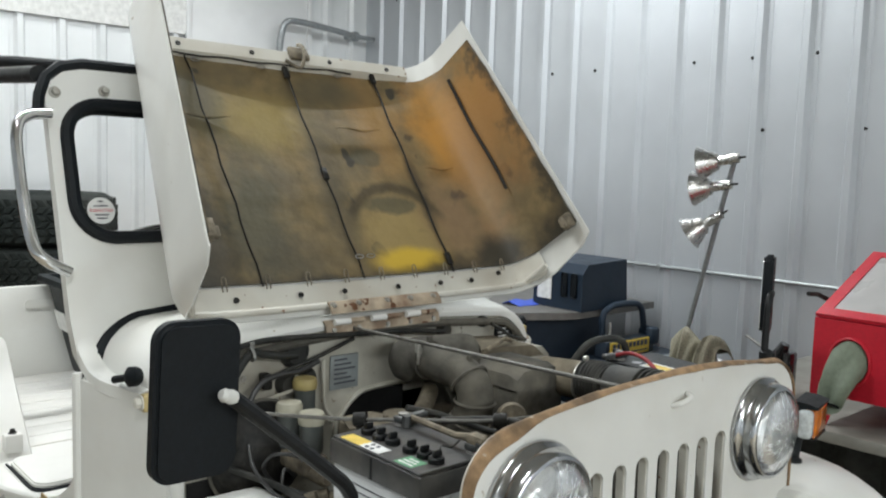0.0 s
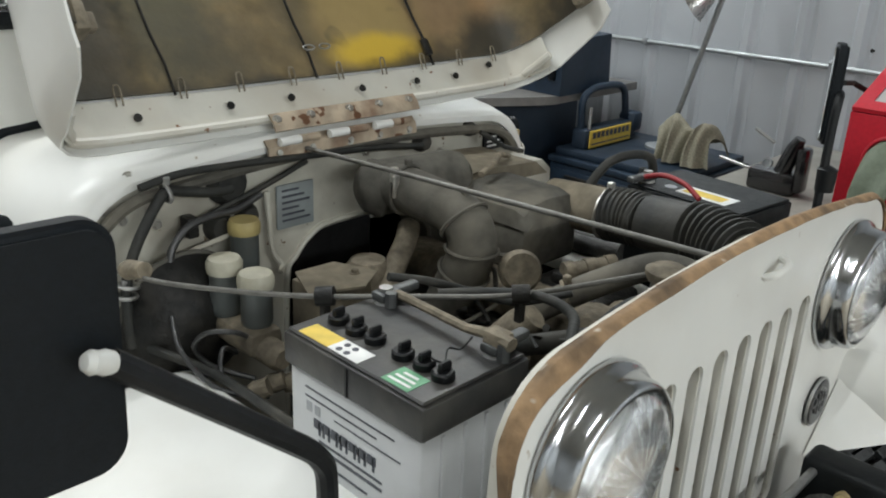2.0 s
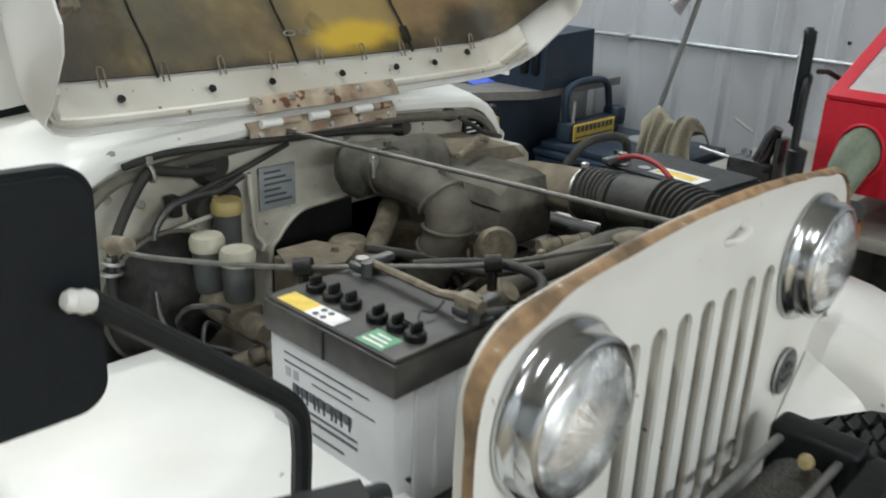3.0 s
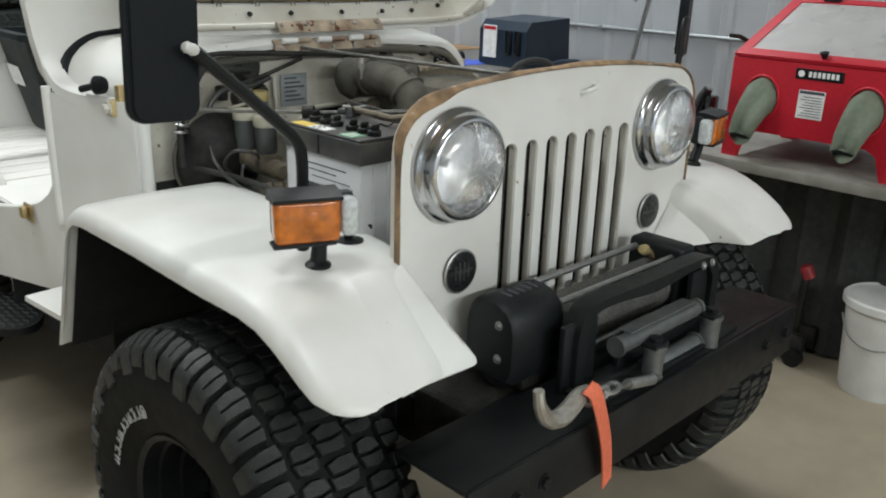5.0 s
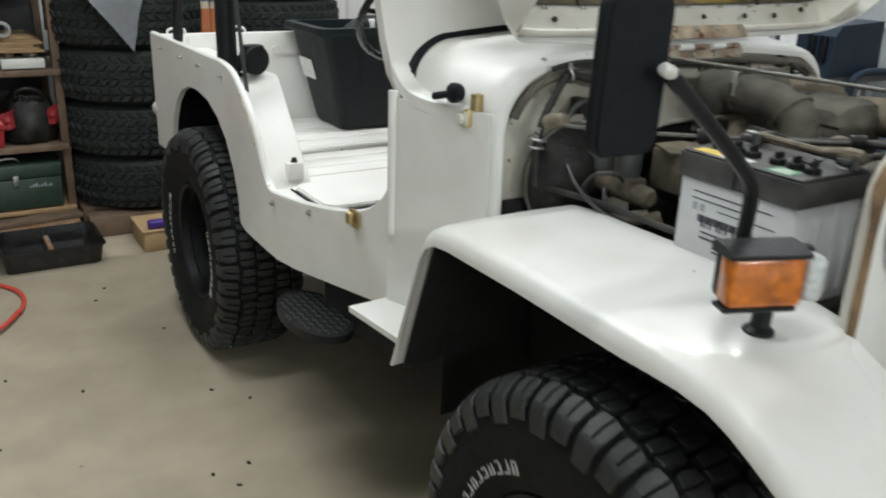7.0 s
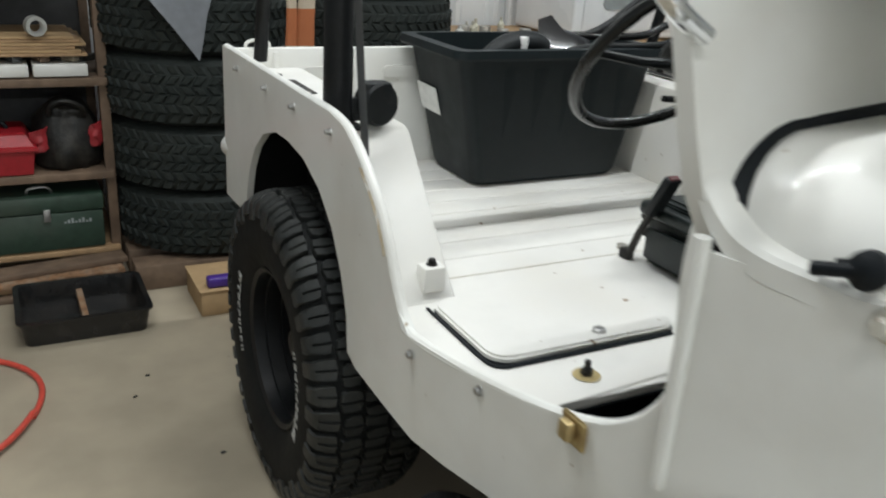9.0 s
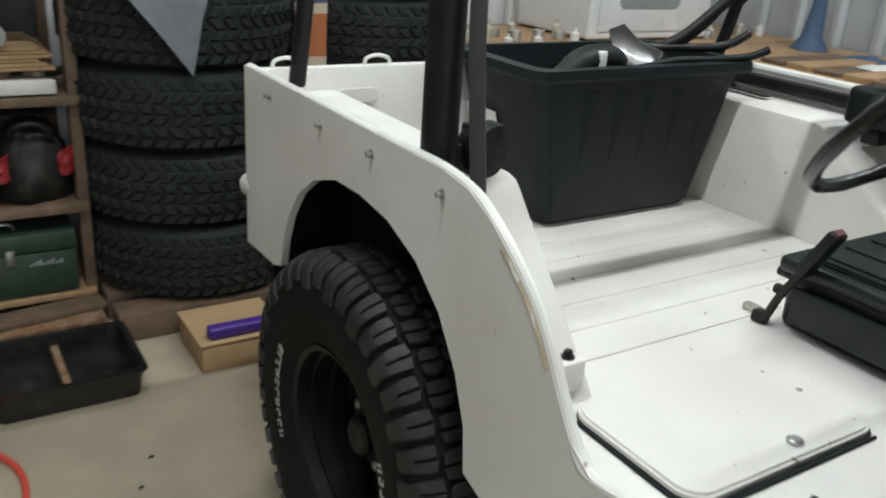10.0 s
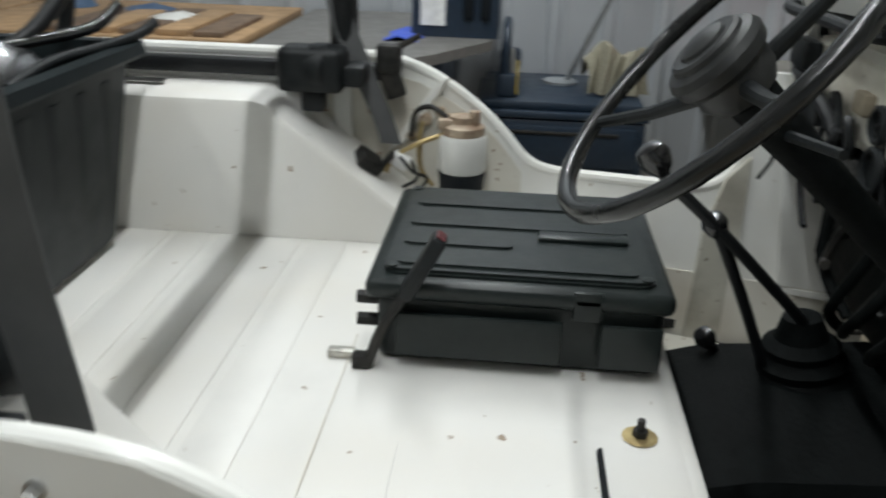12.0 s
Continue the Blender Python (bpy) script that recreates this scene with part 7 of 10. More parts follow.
        for z, y0, y1, hgt in ((0.150, -0.075, 0.085, 0.002), (0.138, -0.045, 0.085, 0.002), (0.126, -0.085, 0.03, 0.0015), (0.083, -0.055, 0.06, 0.003), (0.073, -0.055, 0.06, 0.004), (0.055, -0.03, 0.03, 0.003), (0.034, -0.055, 0.05, 0.003)):
            bm = B()
            box(bm, -0.0829, -0.0818, y0, y1, z - hgt / 2, z + hgt / 2)
            put("print_bar", bm, PRINT_GREY, case)
        for y in (0.078, 0.062):
            bm = B()
            box(bm, -0.0829, -0.0818, y - 0.005, y + 0.005, 0.118, 0.131)
            put("print_bar", bm, PRINT_MID, case)
    return bat


near_battery = battery((0.900, 1.067, 0.880), 0.0)
bm = B()
tube(bm, [(0.966, 1.165, 1.100), (0.960, 1.143, 1.113), (0.955, 1.02, 1.113), (0.953, 0.97, 1.122), (0.951, 0.945, 1.120)], [0.005, 0.006, 0.006, 0.008, 0.009], 8)
box(bm, 0.944, 0.968, 0.955, 0.985, 1.105, 1.128, 0.004)
part("hold_down", bm, DUSTY_METAL, near_battery, "dull steel hold-down bar over the battery")
bm = B()
tube(bm, smooth_path([(0.873, 1.002, 1.112), (0.884, 0.986, 1.106), (0.906, 1.001, 1.110), (0.925, 0.998, 1.104), (0.945, 1.000, 1.112)], 4), 0.0013, 6)
part("cap_wire", bm, TUBE_BLACK, near_battery)
far = battery((1.722, 1.115, 0.897), radians(174), True)
hose("red_cable", [(1.66, 1.22, 1.125), (1.662, 1.18, 1.138), (1.655, 1.13, 1.134), (1.64, 1.09, 1.118)], 0.005, RED_DULL, jeep, "red battery cable", 6, 10)
hose("black_cable", [(1.60, 1.30, 1.10), (1.63, 1.28, 1.145), (1.68, 1.26, 1.158), (1.73, 1.25, 1.145), (1.75, 1.25, 1.11)], 0.009, DUSTY_RUB, jeep, "", 6, 10)
hose("apron_loom", [(1.66, 1.55, 0.95), (1.68, 1.45, 0.945), (1.69, 1.36, 0.94), (1.70, 1.27, 0.945)], 0.02, GREASE, jeep, "black loom along the far apron", 6, 10)
hose("apron_loom", [(1.72, 1.50, 0.935), (1.735, 1.42, 0.935), (1.74, 1.34, 0.935), (1.75, 1.26, 0.935)], 0.014, GREASE, jeep, "", 6, 10)

# ---- inside the tub ----
# roll bar with belts
bm = B()
path = smooth_path([(XC - 0.680, 2.865, 1.0), (XC - 0.680, 2.865, 1.30), (XC - 0.677, 2.862, 1.60), (XC - 0.645, 2.858, 1.78), (XC - 0.56, 2.86, 1.84), (XC, 2.86, 1.85), (XC + 0.56, 2.86, 1.84), (XC + 0.64, 2.845, 1.78), (XC + 0.672, 2.84, 1.60), (XC + 0.675, 2.835, 1.30), (XC + 0.675, 2.83, 1.0)], 5)
n_ = len(path)
tube(bm, path, [0.031 if min(i, n_ - 1 - i) < 11 else 0.019 for i in range(n_)], 16)
bar = part("roll_bar", bm, TUBE_BLACK, jeep, "black tubular roll bar")


def roll_side(s):
    bm = B()
    tube(bm, [(XC + s * 0.672, 3.475, 1.03), (XC + s * 0.672, 3.43, 1.22), (XC + s * 0.66, 2.88, 1.78)], 0.019, 12)
    part("rear_stay", bm, TUBE_BLACK, jeep, "black rear stay of the roll bar")
    bm = B()
    box(bm, XC + s * 0.64, XC + s * 0.715, 2.82, 2.905, 0.988, 1.0, 0.003)
    part("foot_plate", bm, TUBE_BLACK, bar)
    # belt reel and webbing
    bm = B()
    lathe(bm, [(0.0, -0.026), (0.043, -0.024), (0.048, -0.016), (0.048, 0.016), (0.043, 0.024), (0.0, 0.026)], (XC + s * 0.592, 2.868, 1.035), (0.3 * s, 1, 0), 22)
    box(bm, XC + s * 0.595 - 0.030, XC + s * 0.595 + 0.034, 2.845, 2.89, 1.035, 1.082, 0.008)
    box(bm, min(XC + s * 0.595, XC + s * 0.665), max(XC + s * 0.595, XC + s * 0.665), 2.858, 2.875, 1.0, 1.05, 0.004)
    if s > 0:
        box(bm, 1.795, 1.885, 2.815, 2.955, 0.985, 1.078, 0.016, 3)
        box(bm, 1.800, 1.880, 2.770, 2.815, 1.00, 1.045, 0.010, 2)
        box(bm, 1.82, 1.87, 2.86, 2.91, 0.94, 0.99, 0.008, 2)
    part("belt_reel", bm, BLACK_PLASTIC, bar, "black seat-belt reel")
    if s > 0:
        return
    bm = B()
    across = Vector((0.003, 0.027, 0))
    pts = [Vector((XC + s * 0.648, 2.785, 0.95)), Vector((XC + s * 0.654, 2.788, 1.03)), Vector((XC + s * 0.660, 2.80, 1.16)), Vector((XC + s * 0.666, 2.805, 1.32)), Vector((XC + s * 0.668, 2.81, 1.79))]
    thick = Vector((0.0012, -0.0006, 0))
    rows = [[p - across, p + across, p + across + thick, p - across + thick] for p in smooth_path(pts, 5)]
    loft(bm, rows, closed=True, cap=True)
    part("belt_webbing", bm, WEBBING, bar, "grey seat-belt webbing")


both(roll_side)
# dark side rail along the left body edge
bm = B()
box(bm, XC + 0.665, XC + 0.705, 2.72, 3.58, 0.995, 1.03, 0.008)
part("side_rail", bm, TUBE_BLACK, jeep, "black rail along the load bed")
bm = B()
pts = [Vector((XC + 0.665, 2.875, 1.77)), Vector((XC + 0.662, 2.868, 1.45)), Vector((XC + 0.655, 2.845, 1.18)), Vector((XC + 0.645, 2.795, 1.04)), Vector((XC + 0.635, 2.745, 0.93)), Vector((XC + 0.63, 2.722, 0.865))]
rows = [[p + Vector((-0.004 * math.sin(i * 0.35), -0.024, 0)), p + Vector((0.006 * math.sin(i * 0.35), 0.024, 0)), p + Vector((0.002 + 0.006 * math.sin(i * 0.35), 0.024, 0)), p + Vector((0.002 - 0.004 * math.sin(i * 0.35), -0.024, 0))] for i, p in enumerate(smooth_path(pts, 5))]
loft(bm, rows, closed=True, cap=True)
part("loose_belt", bm, WEBBING, jeep, "loose grey seat belt")
# belt buckle stalk by the seats
bm = B()
tube(bm, smooth_path([(1.235, 2.665, 0.68), (1.235, 2.64, 0.75), (1.232, 2.60, 0.82)], 4), 0.009, 8)
box(bm, 1.225, 1.25, 2.66, 2.69, 0.676, 0.70, 0.004)
stalk = part("buckle_stalk", bm, GREASE, jeep, "black seat-belt buckle on a stalk")
bm = B()
box(bm, -0.020, 0.020, -0.012, 0.012, 0.0, 0.115, 0.006, m=Matrix.Translation((1.232, 2.605, 0.81)) @ Matrix.Rotation(radians(28), 4, "X"))
part("buckle", bm, BLACK_PLASTIC, stalk)
bm = B()
box(bm, -0.014, 0.014, -0.008, 0.008, 0.114, 0.118, 0.002, 1, m=Matrix.Translation((1.232, 2.605, 0.81)) @ Matrix.Rotation(radians(28), 4, "X"))
part("release_button", bm, RED_WORN, stalk, "worn dark red button")

# black moulded box where the far seat was
sb = thing("plastic_case", 1.49, 2.44, 0.676, "black moulded plastic case with a ribbed lid on the jeep floor", "case")
bm = B()
box(bm, 1.265, 1.69, 2.20, 2.655, 0.676, 0.80, 0.018, 3)
box(bm, 1.248, 1.705, 2.188, 2.672, 0.79, 0.825, 0.014, 3)
part("case_body", bm, CASE_BLACK, sb)
bm = B()
plate(bm, round_rect(1.275, 1.685, 2.215, 2.648, 0.03), 0.010, to=in_xy(0.824))
bmesh.ops.bevel(bm, geom=[e for e in bm.edges if e.verts[0].co.z > 0.83 and e.verts[1].co.z > 0.83], offset=0.005, segments=2, affect="EDGES")
lidp = part("case_lid", bm, CASE_BLACK, sb)
# broad pressed fields with low steps between them
for x0, x1, y0, y1 in ((1.293, 1.365, 2.24, 2.63), (1.378, 1.455, 2.44, 2.63), (1.468, 1.560, 2.24, 2.63), (1.573, 1.668, 2.25, 2.63)):
    bm = B()
    plate(bm, round_rect(x0, x1, y0, y1, 0.016), 0.0045, to=in_xy(0.8335))
    bmesh.ops.bevel(bm, geom=[e for e in bm.edges if e.verts[0].co.z > 0.837 and e.verts[1].co.z > 0.837], offset=0.0035, segments=2, affect="EDGES")
    part("lid_field", bm, CASE_BLACK, lidp)
bm = B()
box(bm, 1.425, 1.462, 2.245, 2.40, 0.8335, 0.842, 0.004, 2)
part("lid_handle", bm, CASE_BLACK, lidp, "glossy raised lid grip")
for x, y in ((1.29, 2.23), (1.29, 2.635), (1.67, 2.23), (1.67, 2.635)):
    bm = B()
    lathe(bm, [(0.010, 0), (0.010, 0.003), (0.006, 0.004), (0, 0.002)], (x, y, 0.834), (0, 0, 1), 12)
    part("corner_boss", bm, CASE_BLACK, lidp)
bm = B()
box(bm, 1.238, 1.249, 2.205, 2.30, 0.70, 0.775, 0.004, 2)
box(bm, 1.238, 1.249, 2.36, 2.62, 0.70, 0.775, 0.004, 2)
part("front_panel", bm, CASE_BLACK, sb)
bm = B()
box(bm, 1.248, 1.258, 2.30, 2.345, 0.775, 0.825, 0.004, 2)
part("latch", bm, CASE_BLACK, sb)
for y in (2.685, 2.69):
    bm = B()
    rod(bm, (1.29, 2.655, 0.735 + (y - 2.685) * 8), (1.29, 2.69, 0.735 + (y - 2.685) * 8), 0.011, 10)
    part("hinge_pin", bm, GREASE, sb)
bm = B()
box(bm, 1.255, 1.275, 2.69, 2.735, 0.676, 0.69, 0.003)
part("bracket", bm, ZINC, sb)

# white canister on the far body side
can = thing("filter_canister", 1.905, 2.565, 0.72, "white fuel filter canister with a black base", "filter")
bm = B()
lathe(bm, [(0.0, 0.0), (0.050, 0.0), (0.055, 0.008), (0.055, 0.075), (0.050, 0.085), (0.0, 0.086)], (1.895, 2.565, 0.805), (0, 0, 1), 26)
part("canister_body", bm, BUCKET, can)
bm = B()
lathe(bm, [(0.0, -0.04), (0.018, -0.04), (0.022, 0.03), (0.050, 0.05), (0.053, 0.088), (0.0, 0.088)], (1.895, 2.565, 0.716), (0, 0, 1), 22)
part("canister_base", bm, MIRROR_BLACK, can)
bm = B()
lathe(bm, [(0.048, 0), (0.048, 0.018), (0.030, 0.026), (0.030, 0.040), (0, 0.042)], (1.895, 2.565, 0.891), (0, 0, 1), 18)
box(bm, 1.87, 1.945, 2.585, 2.62, 0.900, 0.925, 0.006)
lathe(bm, [(0.012, 0), (0.012, 0.03), (0, 0.03)], (1.885, 2.54, 0.915), (0, 0, 1), 10)
part("filter_head", bm, HINGE_RUST, can, "rusty cast filter head")
hose("fuel_pipe", [(1.89, 2.60, 0.89), (1.87, 2.66, 0.87), (1.88, 2.72, 0.83), (1.90, 2.74, 0.78)], 0.006, BRASS, jeep, "brass fuel pipe", 5, 8)
for k, pts in enumerate(([(1.86, 2.70, 0.84), (1.85, 2.67, 0.81), (1.87, 2.64, 0.79), (1.86, 2.66, 0.76)], [(1.88, 2.68, 0.83), (1.84, 2.66, 0.80), (1.83, 2.69, 0.78)])):
    hose("loose_wire", pts, 0.004, GREASE, jeep, "", 5, 8)
bm = B()
box(bm, -0.028, 0.028, -0.030, 0.030, -0.014, 0.014, 0.005, m=Matrix.Translation((1.835, 2.765, 0.835)) @ Matrix.Rotation(0.7, 4, "X") @ Matrix.Rotation(0.4, 4, "Z"))
box(bm, -0.016, 0.016, -0.010, 0.045, -0.006, 0.006, 0.003, m=Matrix.Translation((1.84, 2.72, 0.845)) @ Matrix.Rotation(-0.9, 4, "X"))
part("belt_bracket", bm, GREASE, jeep, "black belt tongue and anchor")
bm = B()
box(bm, -0.014, 0.014, -0.020, 0.020, -0.016, 0.016, 0.004, m=Matrix.Translation((1.872, 2.700, 0.828)) @ Matrix.Rotation(0.5, 4, "X"))
part("white_clip", bm, PRINT_WHITE, jeep, "white plastic pipe clip")
bm = B()
box(bm, 1.885, 1.925, 2.705, 2.760, 1.015, 1.078, 0.010, 2)
box(bm, -0.012, 0.012, -0.022, 0.022, -0.045, 0.02, 0.005, m=Matrix.Translation((1.905, 2.728, 1.005)) @ Matrix.Rotation(-0.35, 4, "X"))
tube(bm, smooth_path([(1.905, 2.715, 1.07), (1.90, 2.69, 1.085), (1.895, 2.665, 1.10)], 4), 0.007, 8)
part("belt_guide", bm, GREASE, jeep, "dark seat-belt guide on the body rail")
# dirty inner skin with a brace and a narrow upright behind the canister
bm = B()
plate(bm, [(2.60, 0.69), (2.95, 0.69), (2.95, 1.0), (2.74, 1.005), (2.665, 0.985), (2.60, 0.95), (2.545, 0.915), (2.495, 0.870), (2.46, 0.83), (2.43, 0.79), (2.43, 0.69)], 0.003, to=in_yz(1.9505))
inner = part("inner_skin", bm, WHITE_OLD, jeep, "stained cream inner skin of the body side")
bm = B()
loft(bm, [[(1.950, 2.600, 1.000), (1.938, 2.604, 1.004), (1.938, 2.636, 0.982), (1.950, 2.640, 0.978)], [(1.950, 2.700, 0.846), (1.938, 2.704, 0.850), (1.938, 2.738, 0.830), (1.950, 2.742, 0.826)]], closed=True, cap=True)
part("brace", bm, WHITE, inner, "white diagonal brace")
bm = B()
box(bm, 1.930, 1.9495, 2.822, 2.862, 0.80, 0.985, 0.004)
part("upright", bm, WHITE, inner)
for y, z, r in ((2.655, 0.905, 0.016), (2.62, 0.925, 0.012), (2.685, 0.865, 0.013)):
    bm = B()
    lathe(bm, [(r, 0), (r, 0.012), (r * 0.6, 0.02), (0, 0.021)], (1.9505, y, z), (-1, 0, 0.2), 12)
    part("pipe_union", bm, HINGE_RUST, inner, "rusty pipe union")
hose("fuel_pipe", [(1.93, 2.66, 0.905), (1.925, 2.665, 0.86), (1.915, 2.66, 0.80), (1.91, 2.63, 0.76)], 0.0055, BRASS, jeep, "", 5, 8)
hose("fuel_pipe", [(1.895, 2.60, 0.925), (1.905, 2.64, 0.945), (1.92, 2.675, 0.925), (1.93, 2.685, 0.87)], 0.006, GREASE, jeep, "", 5, 8)

# steering wheel, column, levers
SC = Vector((0.9385, 2.256, 1.2375))
SN = Vector((-0.03, 0.74, 0.672)).normalized()
sv = SN.cross(Vector((1, 0, 0))).normalized()
su = sv.cross(SN)


def ring(r, lift=0.0, n=48):
    return [SC + SN * lift + (su * math.cos(2 * math.pi * i / n) + sv * math.sin(2 * math.pi * i / n)) * r for i in range(n)]


bm = B()
path = ring(0.2035)
k = len(path)
tube(bm, path, [0.0102 + (0.0008 if i % 3 == 0 else 0) for i in range(k)], 12, closed=True)
wheel_s = part("steering_wheel", bm, WHEEL_BLACK, jeep, "glossy black steering wheel", soft=60)
for a in (46, 182, 262):
    d = su * math.cos(radians(a)) + sv * math.sin(radians(a))
    bm = B()
    tube(bm, [SC + SN * -0.03 + d * 0.03, SC + SN * -0.02 + d * 0.12, SC + d * 0.2015], [0.010, 0.008, 0.007], 10)
    part("spoke", bm, BLACK_PLASTIC, wheel_s)
bm = B()
lathe(bm, [(0.0, -0.055), (0.034, -0.052), (0.044, -0.036), (0.044, -0.020), (0.052, -0.012), (0.054, 0.0), (0.050, 0.008), (0.041, 0.011), (0.040, 0.016), (0.036, 0.019), (0.026, 0.0185), (0.025, 0.022), (0.014, 0.026), (0.0, 0.027)], SC + SN * 0.006, SN, 36)
part("horn_pad", bm, WEBBING_DARK, wheel_s, "dull black horn pad")
bm = B()
tube(bm, [SC - SN * 0.05, SC - SN * 0.16, SC - SN * 0.62], [0.028, 0.022, 0.020], 14)
part("steering_column", bm, TUNNEL, jeep)
bm = B()
tube(bm, [SC - SN * 0.10 + su * 0.02, SC - SN * 0.10 + su * 0.13 + sv * 0.02], [0.006, 0.004], 8)
part("column_stalk", bm, BLACK_PLASTIC, jeep, "black column stalk")
bm = B()
tube(bm, [SC - SN * 0.10 - su * 0.02, SC - SN * 0.10 - su * 0.13 - sv * 0.02], [0.006, 0.005], 8)
part("column_stalk", bm, BLACK_PLASTIC, jeep, "black column stalk")


def lever(name, pts, r, knob_r):
    bm = B()
    tube(bm, smooth_path(pts, 5), r, 10)
    lv = part(name, bm, TUBE_BLACK, jeep, "black floor lever")
    bm = B()
    p = Vector(pts[0])
    lathe(bm, [(0.0, knob_r), (knob_r * 0.8, knob_r * 0.65), (knob_r, 0.0), (knob_r * 0.8, -knob_r * 0.7), (knob_r * 0.4, -knob_r * 1.2), (0, -knob_r * 1.2)], p, p - Vector(pts[1]), 18)
    part("knob", bm, GLOSS_BLACK, lv)


lever("gear_lever", [(1.20, 2.262, 1.06), (1.20, 2.24, 1.03), (1.20, 2.165, 0.965), (1.24, 2.06, 0.86), (1.30, 1.965, 0.76)], 0.009, 0.024)
lever("transfer_lever", [(1.21, 2.165, 0.965), (1.215, 2.145, 0.93), (1.26, 2.08, 0.80), (1.29, 2.03, 0.69)], 0.009, 0.019)
lever("short_lever", [(1.375, 2.108, 0.698), (1.38, 2.09, 0.675), (1.39, 2.05, 0.62)], 0.008, 0.019)
bm = B()
lathe(bm, [(0.085, 0.0), (0.08, 0.02), (0.068, 0.03), (0.072, 0.045), (0.056, 0.058), (0.06, 0.072), (0.042, 0.085), (0.03, 0.12), (0.0, 0.125)], (1.305, 1.965, 0.665), (0, 0.15, 1), 20)
part("lever_boot", bm, TUNNEL, jeep, "black rubber lever boot")
bm = B()
rows = []
for y, w, z in ((2.169, 0.22, 0.655), (2.10, 0.222, 0.675), (1.98, 0.225, 0.685), (1.80, 0.23, 0.70), (1.665, 0.24, 0.73)):
    rows.append([(1.225 - w * 1.05, y, 0.43), (1.225 - w, y, z - 0.06), (1.225 - w * 0.86, y, z - 0.012), (1.225 - w * 0.5, y, z + 0.006 * math.sin(y * 40)), (1.225, y, z + 0.004), (1.225 + w * 0.5, y, z - 0.004 * math.sin(y * 50)), (1.225 + w * 0.86, y, z - 0.012), (1.225 + w, y, z - 0.06), (1.225 + w * 1.05, y, 0.43)])
loft(bm, rows)
bm.faces.new([v for v in bm.verts if v.co.y > 2.165])
part("tunnel_mat", bm, TUNNEL, jeep, "creased black rubber mat over the gearbox tunnel")
bm = B()
plate(bm, [(0.72, 1.67), (0.99, 1.67), (0.99, 2.170), (0.58, 2.170)], 0.010, to=in_xy(0.436))
box(bm, 0.58, 0.99, 2.164, 2.171, 0.44, 0.66, 0.002, 1)
part("floor_mat", bm, TUNNEL, jeep, "black rubber floor mat")
bm = B()
rows = [[(0.74 - (y - 1.66) * 0.45, y, z), (0.84, y, z - 0.02), (1.0, y, z + 0.01), (1.28, y, z), (1.36, y, z + 0.05)] for y, z in ((1.66, 1.12), (1.66, 0.74), (1.70, 0.70), (1.80, 0.78), (1.86, 0.86), (1.875, 0.95))]
loft(bm, rows)
thicken(bm, 0.008)
part("dash_insulation", bm, DARK_LINER, jeep, "black insulation hanging under the dashboard")
for x, z in ((0.78, 0.60), (0.90, 0.62)):
    bm = B()
    tube(bm, [(x, 1.66, z + 0.12), (x, 1.74, z), (x, 1.78, z - 0.04)], 0.008, 8)
    box(bm, x - 0.03, x + 0.03, 1.765, 1.785, z - 0.065, z - 0.015, 0.004)
    part("pedal", bm, TUBE_BLACK, jeep, "black foot pedal")
# dashboard with dials and loose wiring
bm = B()
rows = [[(XC - 0.51, y, z), (XC - 0.36, y, z + 0.012), (XC, y, z + 0.018), (XC + 0.36, y, z + 0.012), (XC + 0.51, y, z)] for y, z in ((1.80, 1.165), (1.885, 1.155), (1.895, 1.14), (1.885, 1.0), (1.86, 0.985))]
loft(bm, rows)
thicken(bm, 0.006)
dash = part("dashboard", bm, BAY, jeep, "grimy cream metal dashboard")
for x, z, r in ((0.80, 1.085, 0.055), (0.91, 1.08, 0.036), (0.70, 1.08, 0.034), (1.00, 1.085, 0.034), (1.085, 1.09, 0.03), (1.165, 1.07, 0.03), (1.25, 1.085, 0.022)):
    bm = B()
    lathe(bm, [(r * 0.8, 0.0), (r, 0.004), (r, 0.012), (r * 0.85, 0.014), (r * 0.82, 0.006), (0, 0.006)], (x, 1.890, z), (0, 1, 0.05), 24)
    part("dial", bm, BLACK_PLASTIC, dash, "black round dial")
for x in (0.97, 1.06, 1.14, 1.22):
    bm = B()
    lathe(bm, [(0.010, 0), (0.012, 0.012), (0.009, 0.022), (0, 0.022)], (x, 1.889, 1.03), (0, 1, 0), 12)
    part("switch_knob", bm, BLACK_PLASTIC, dash)
bm = B()
box(bm, 1.30, 1.50, 1.884, 1.893, 1.03, 1.10, 0.004)
part("glove_box_lid", bm, WHITE_OLD, dash)
bm = B()
tube(bm, smooth_path([(1.83, 1.885, 1.195), (1.815, 1.935, 1.200), (1.74, 1.945, 1.200), (1.55, 1.945, 1.205), (1.42, 1.94, 1.205), (1.40, 1.885, 1.20)], 5), 0.0115, 10)
part("grab_bar", bm, TUBE_BLACK, dash, "black dashboard grab bar")
bm = B()
box(bm, 1.70, 1.79, 1.893, 1.930, 1.095, 1.150, 0.010, 2)
box(bm, 1.60, 1.68, 1.893, 1.925, 1.015, 1.060, 0.008, 2)
part("switch_box", bm, BLACK_PLASTIC, dash, "black switch box")
bm = B()
box(bm, 1.425, 1.475, 1.893, 1.915, 1.075, 1.112, 0.006, 2)
part("tan_switch", bm, DUST_TAN, dash, "yellowed rocker switch")
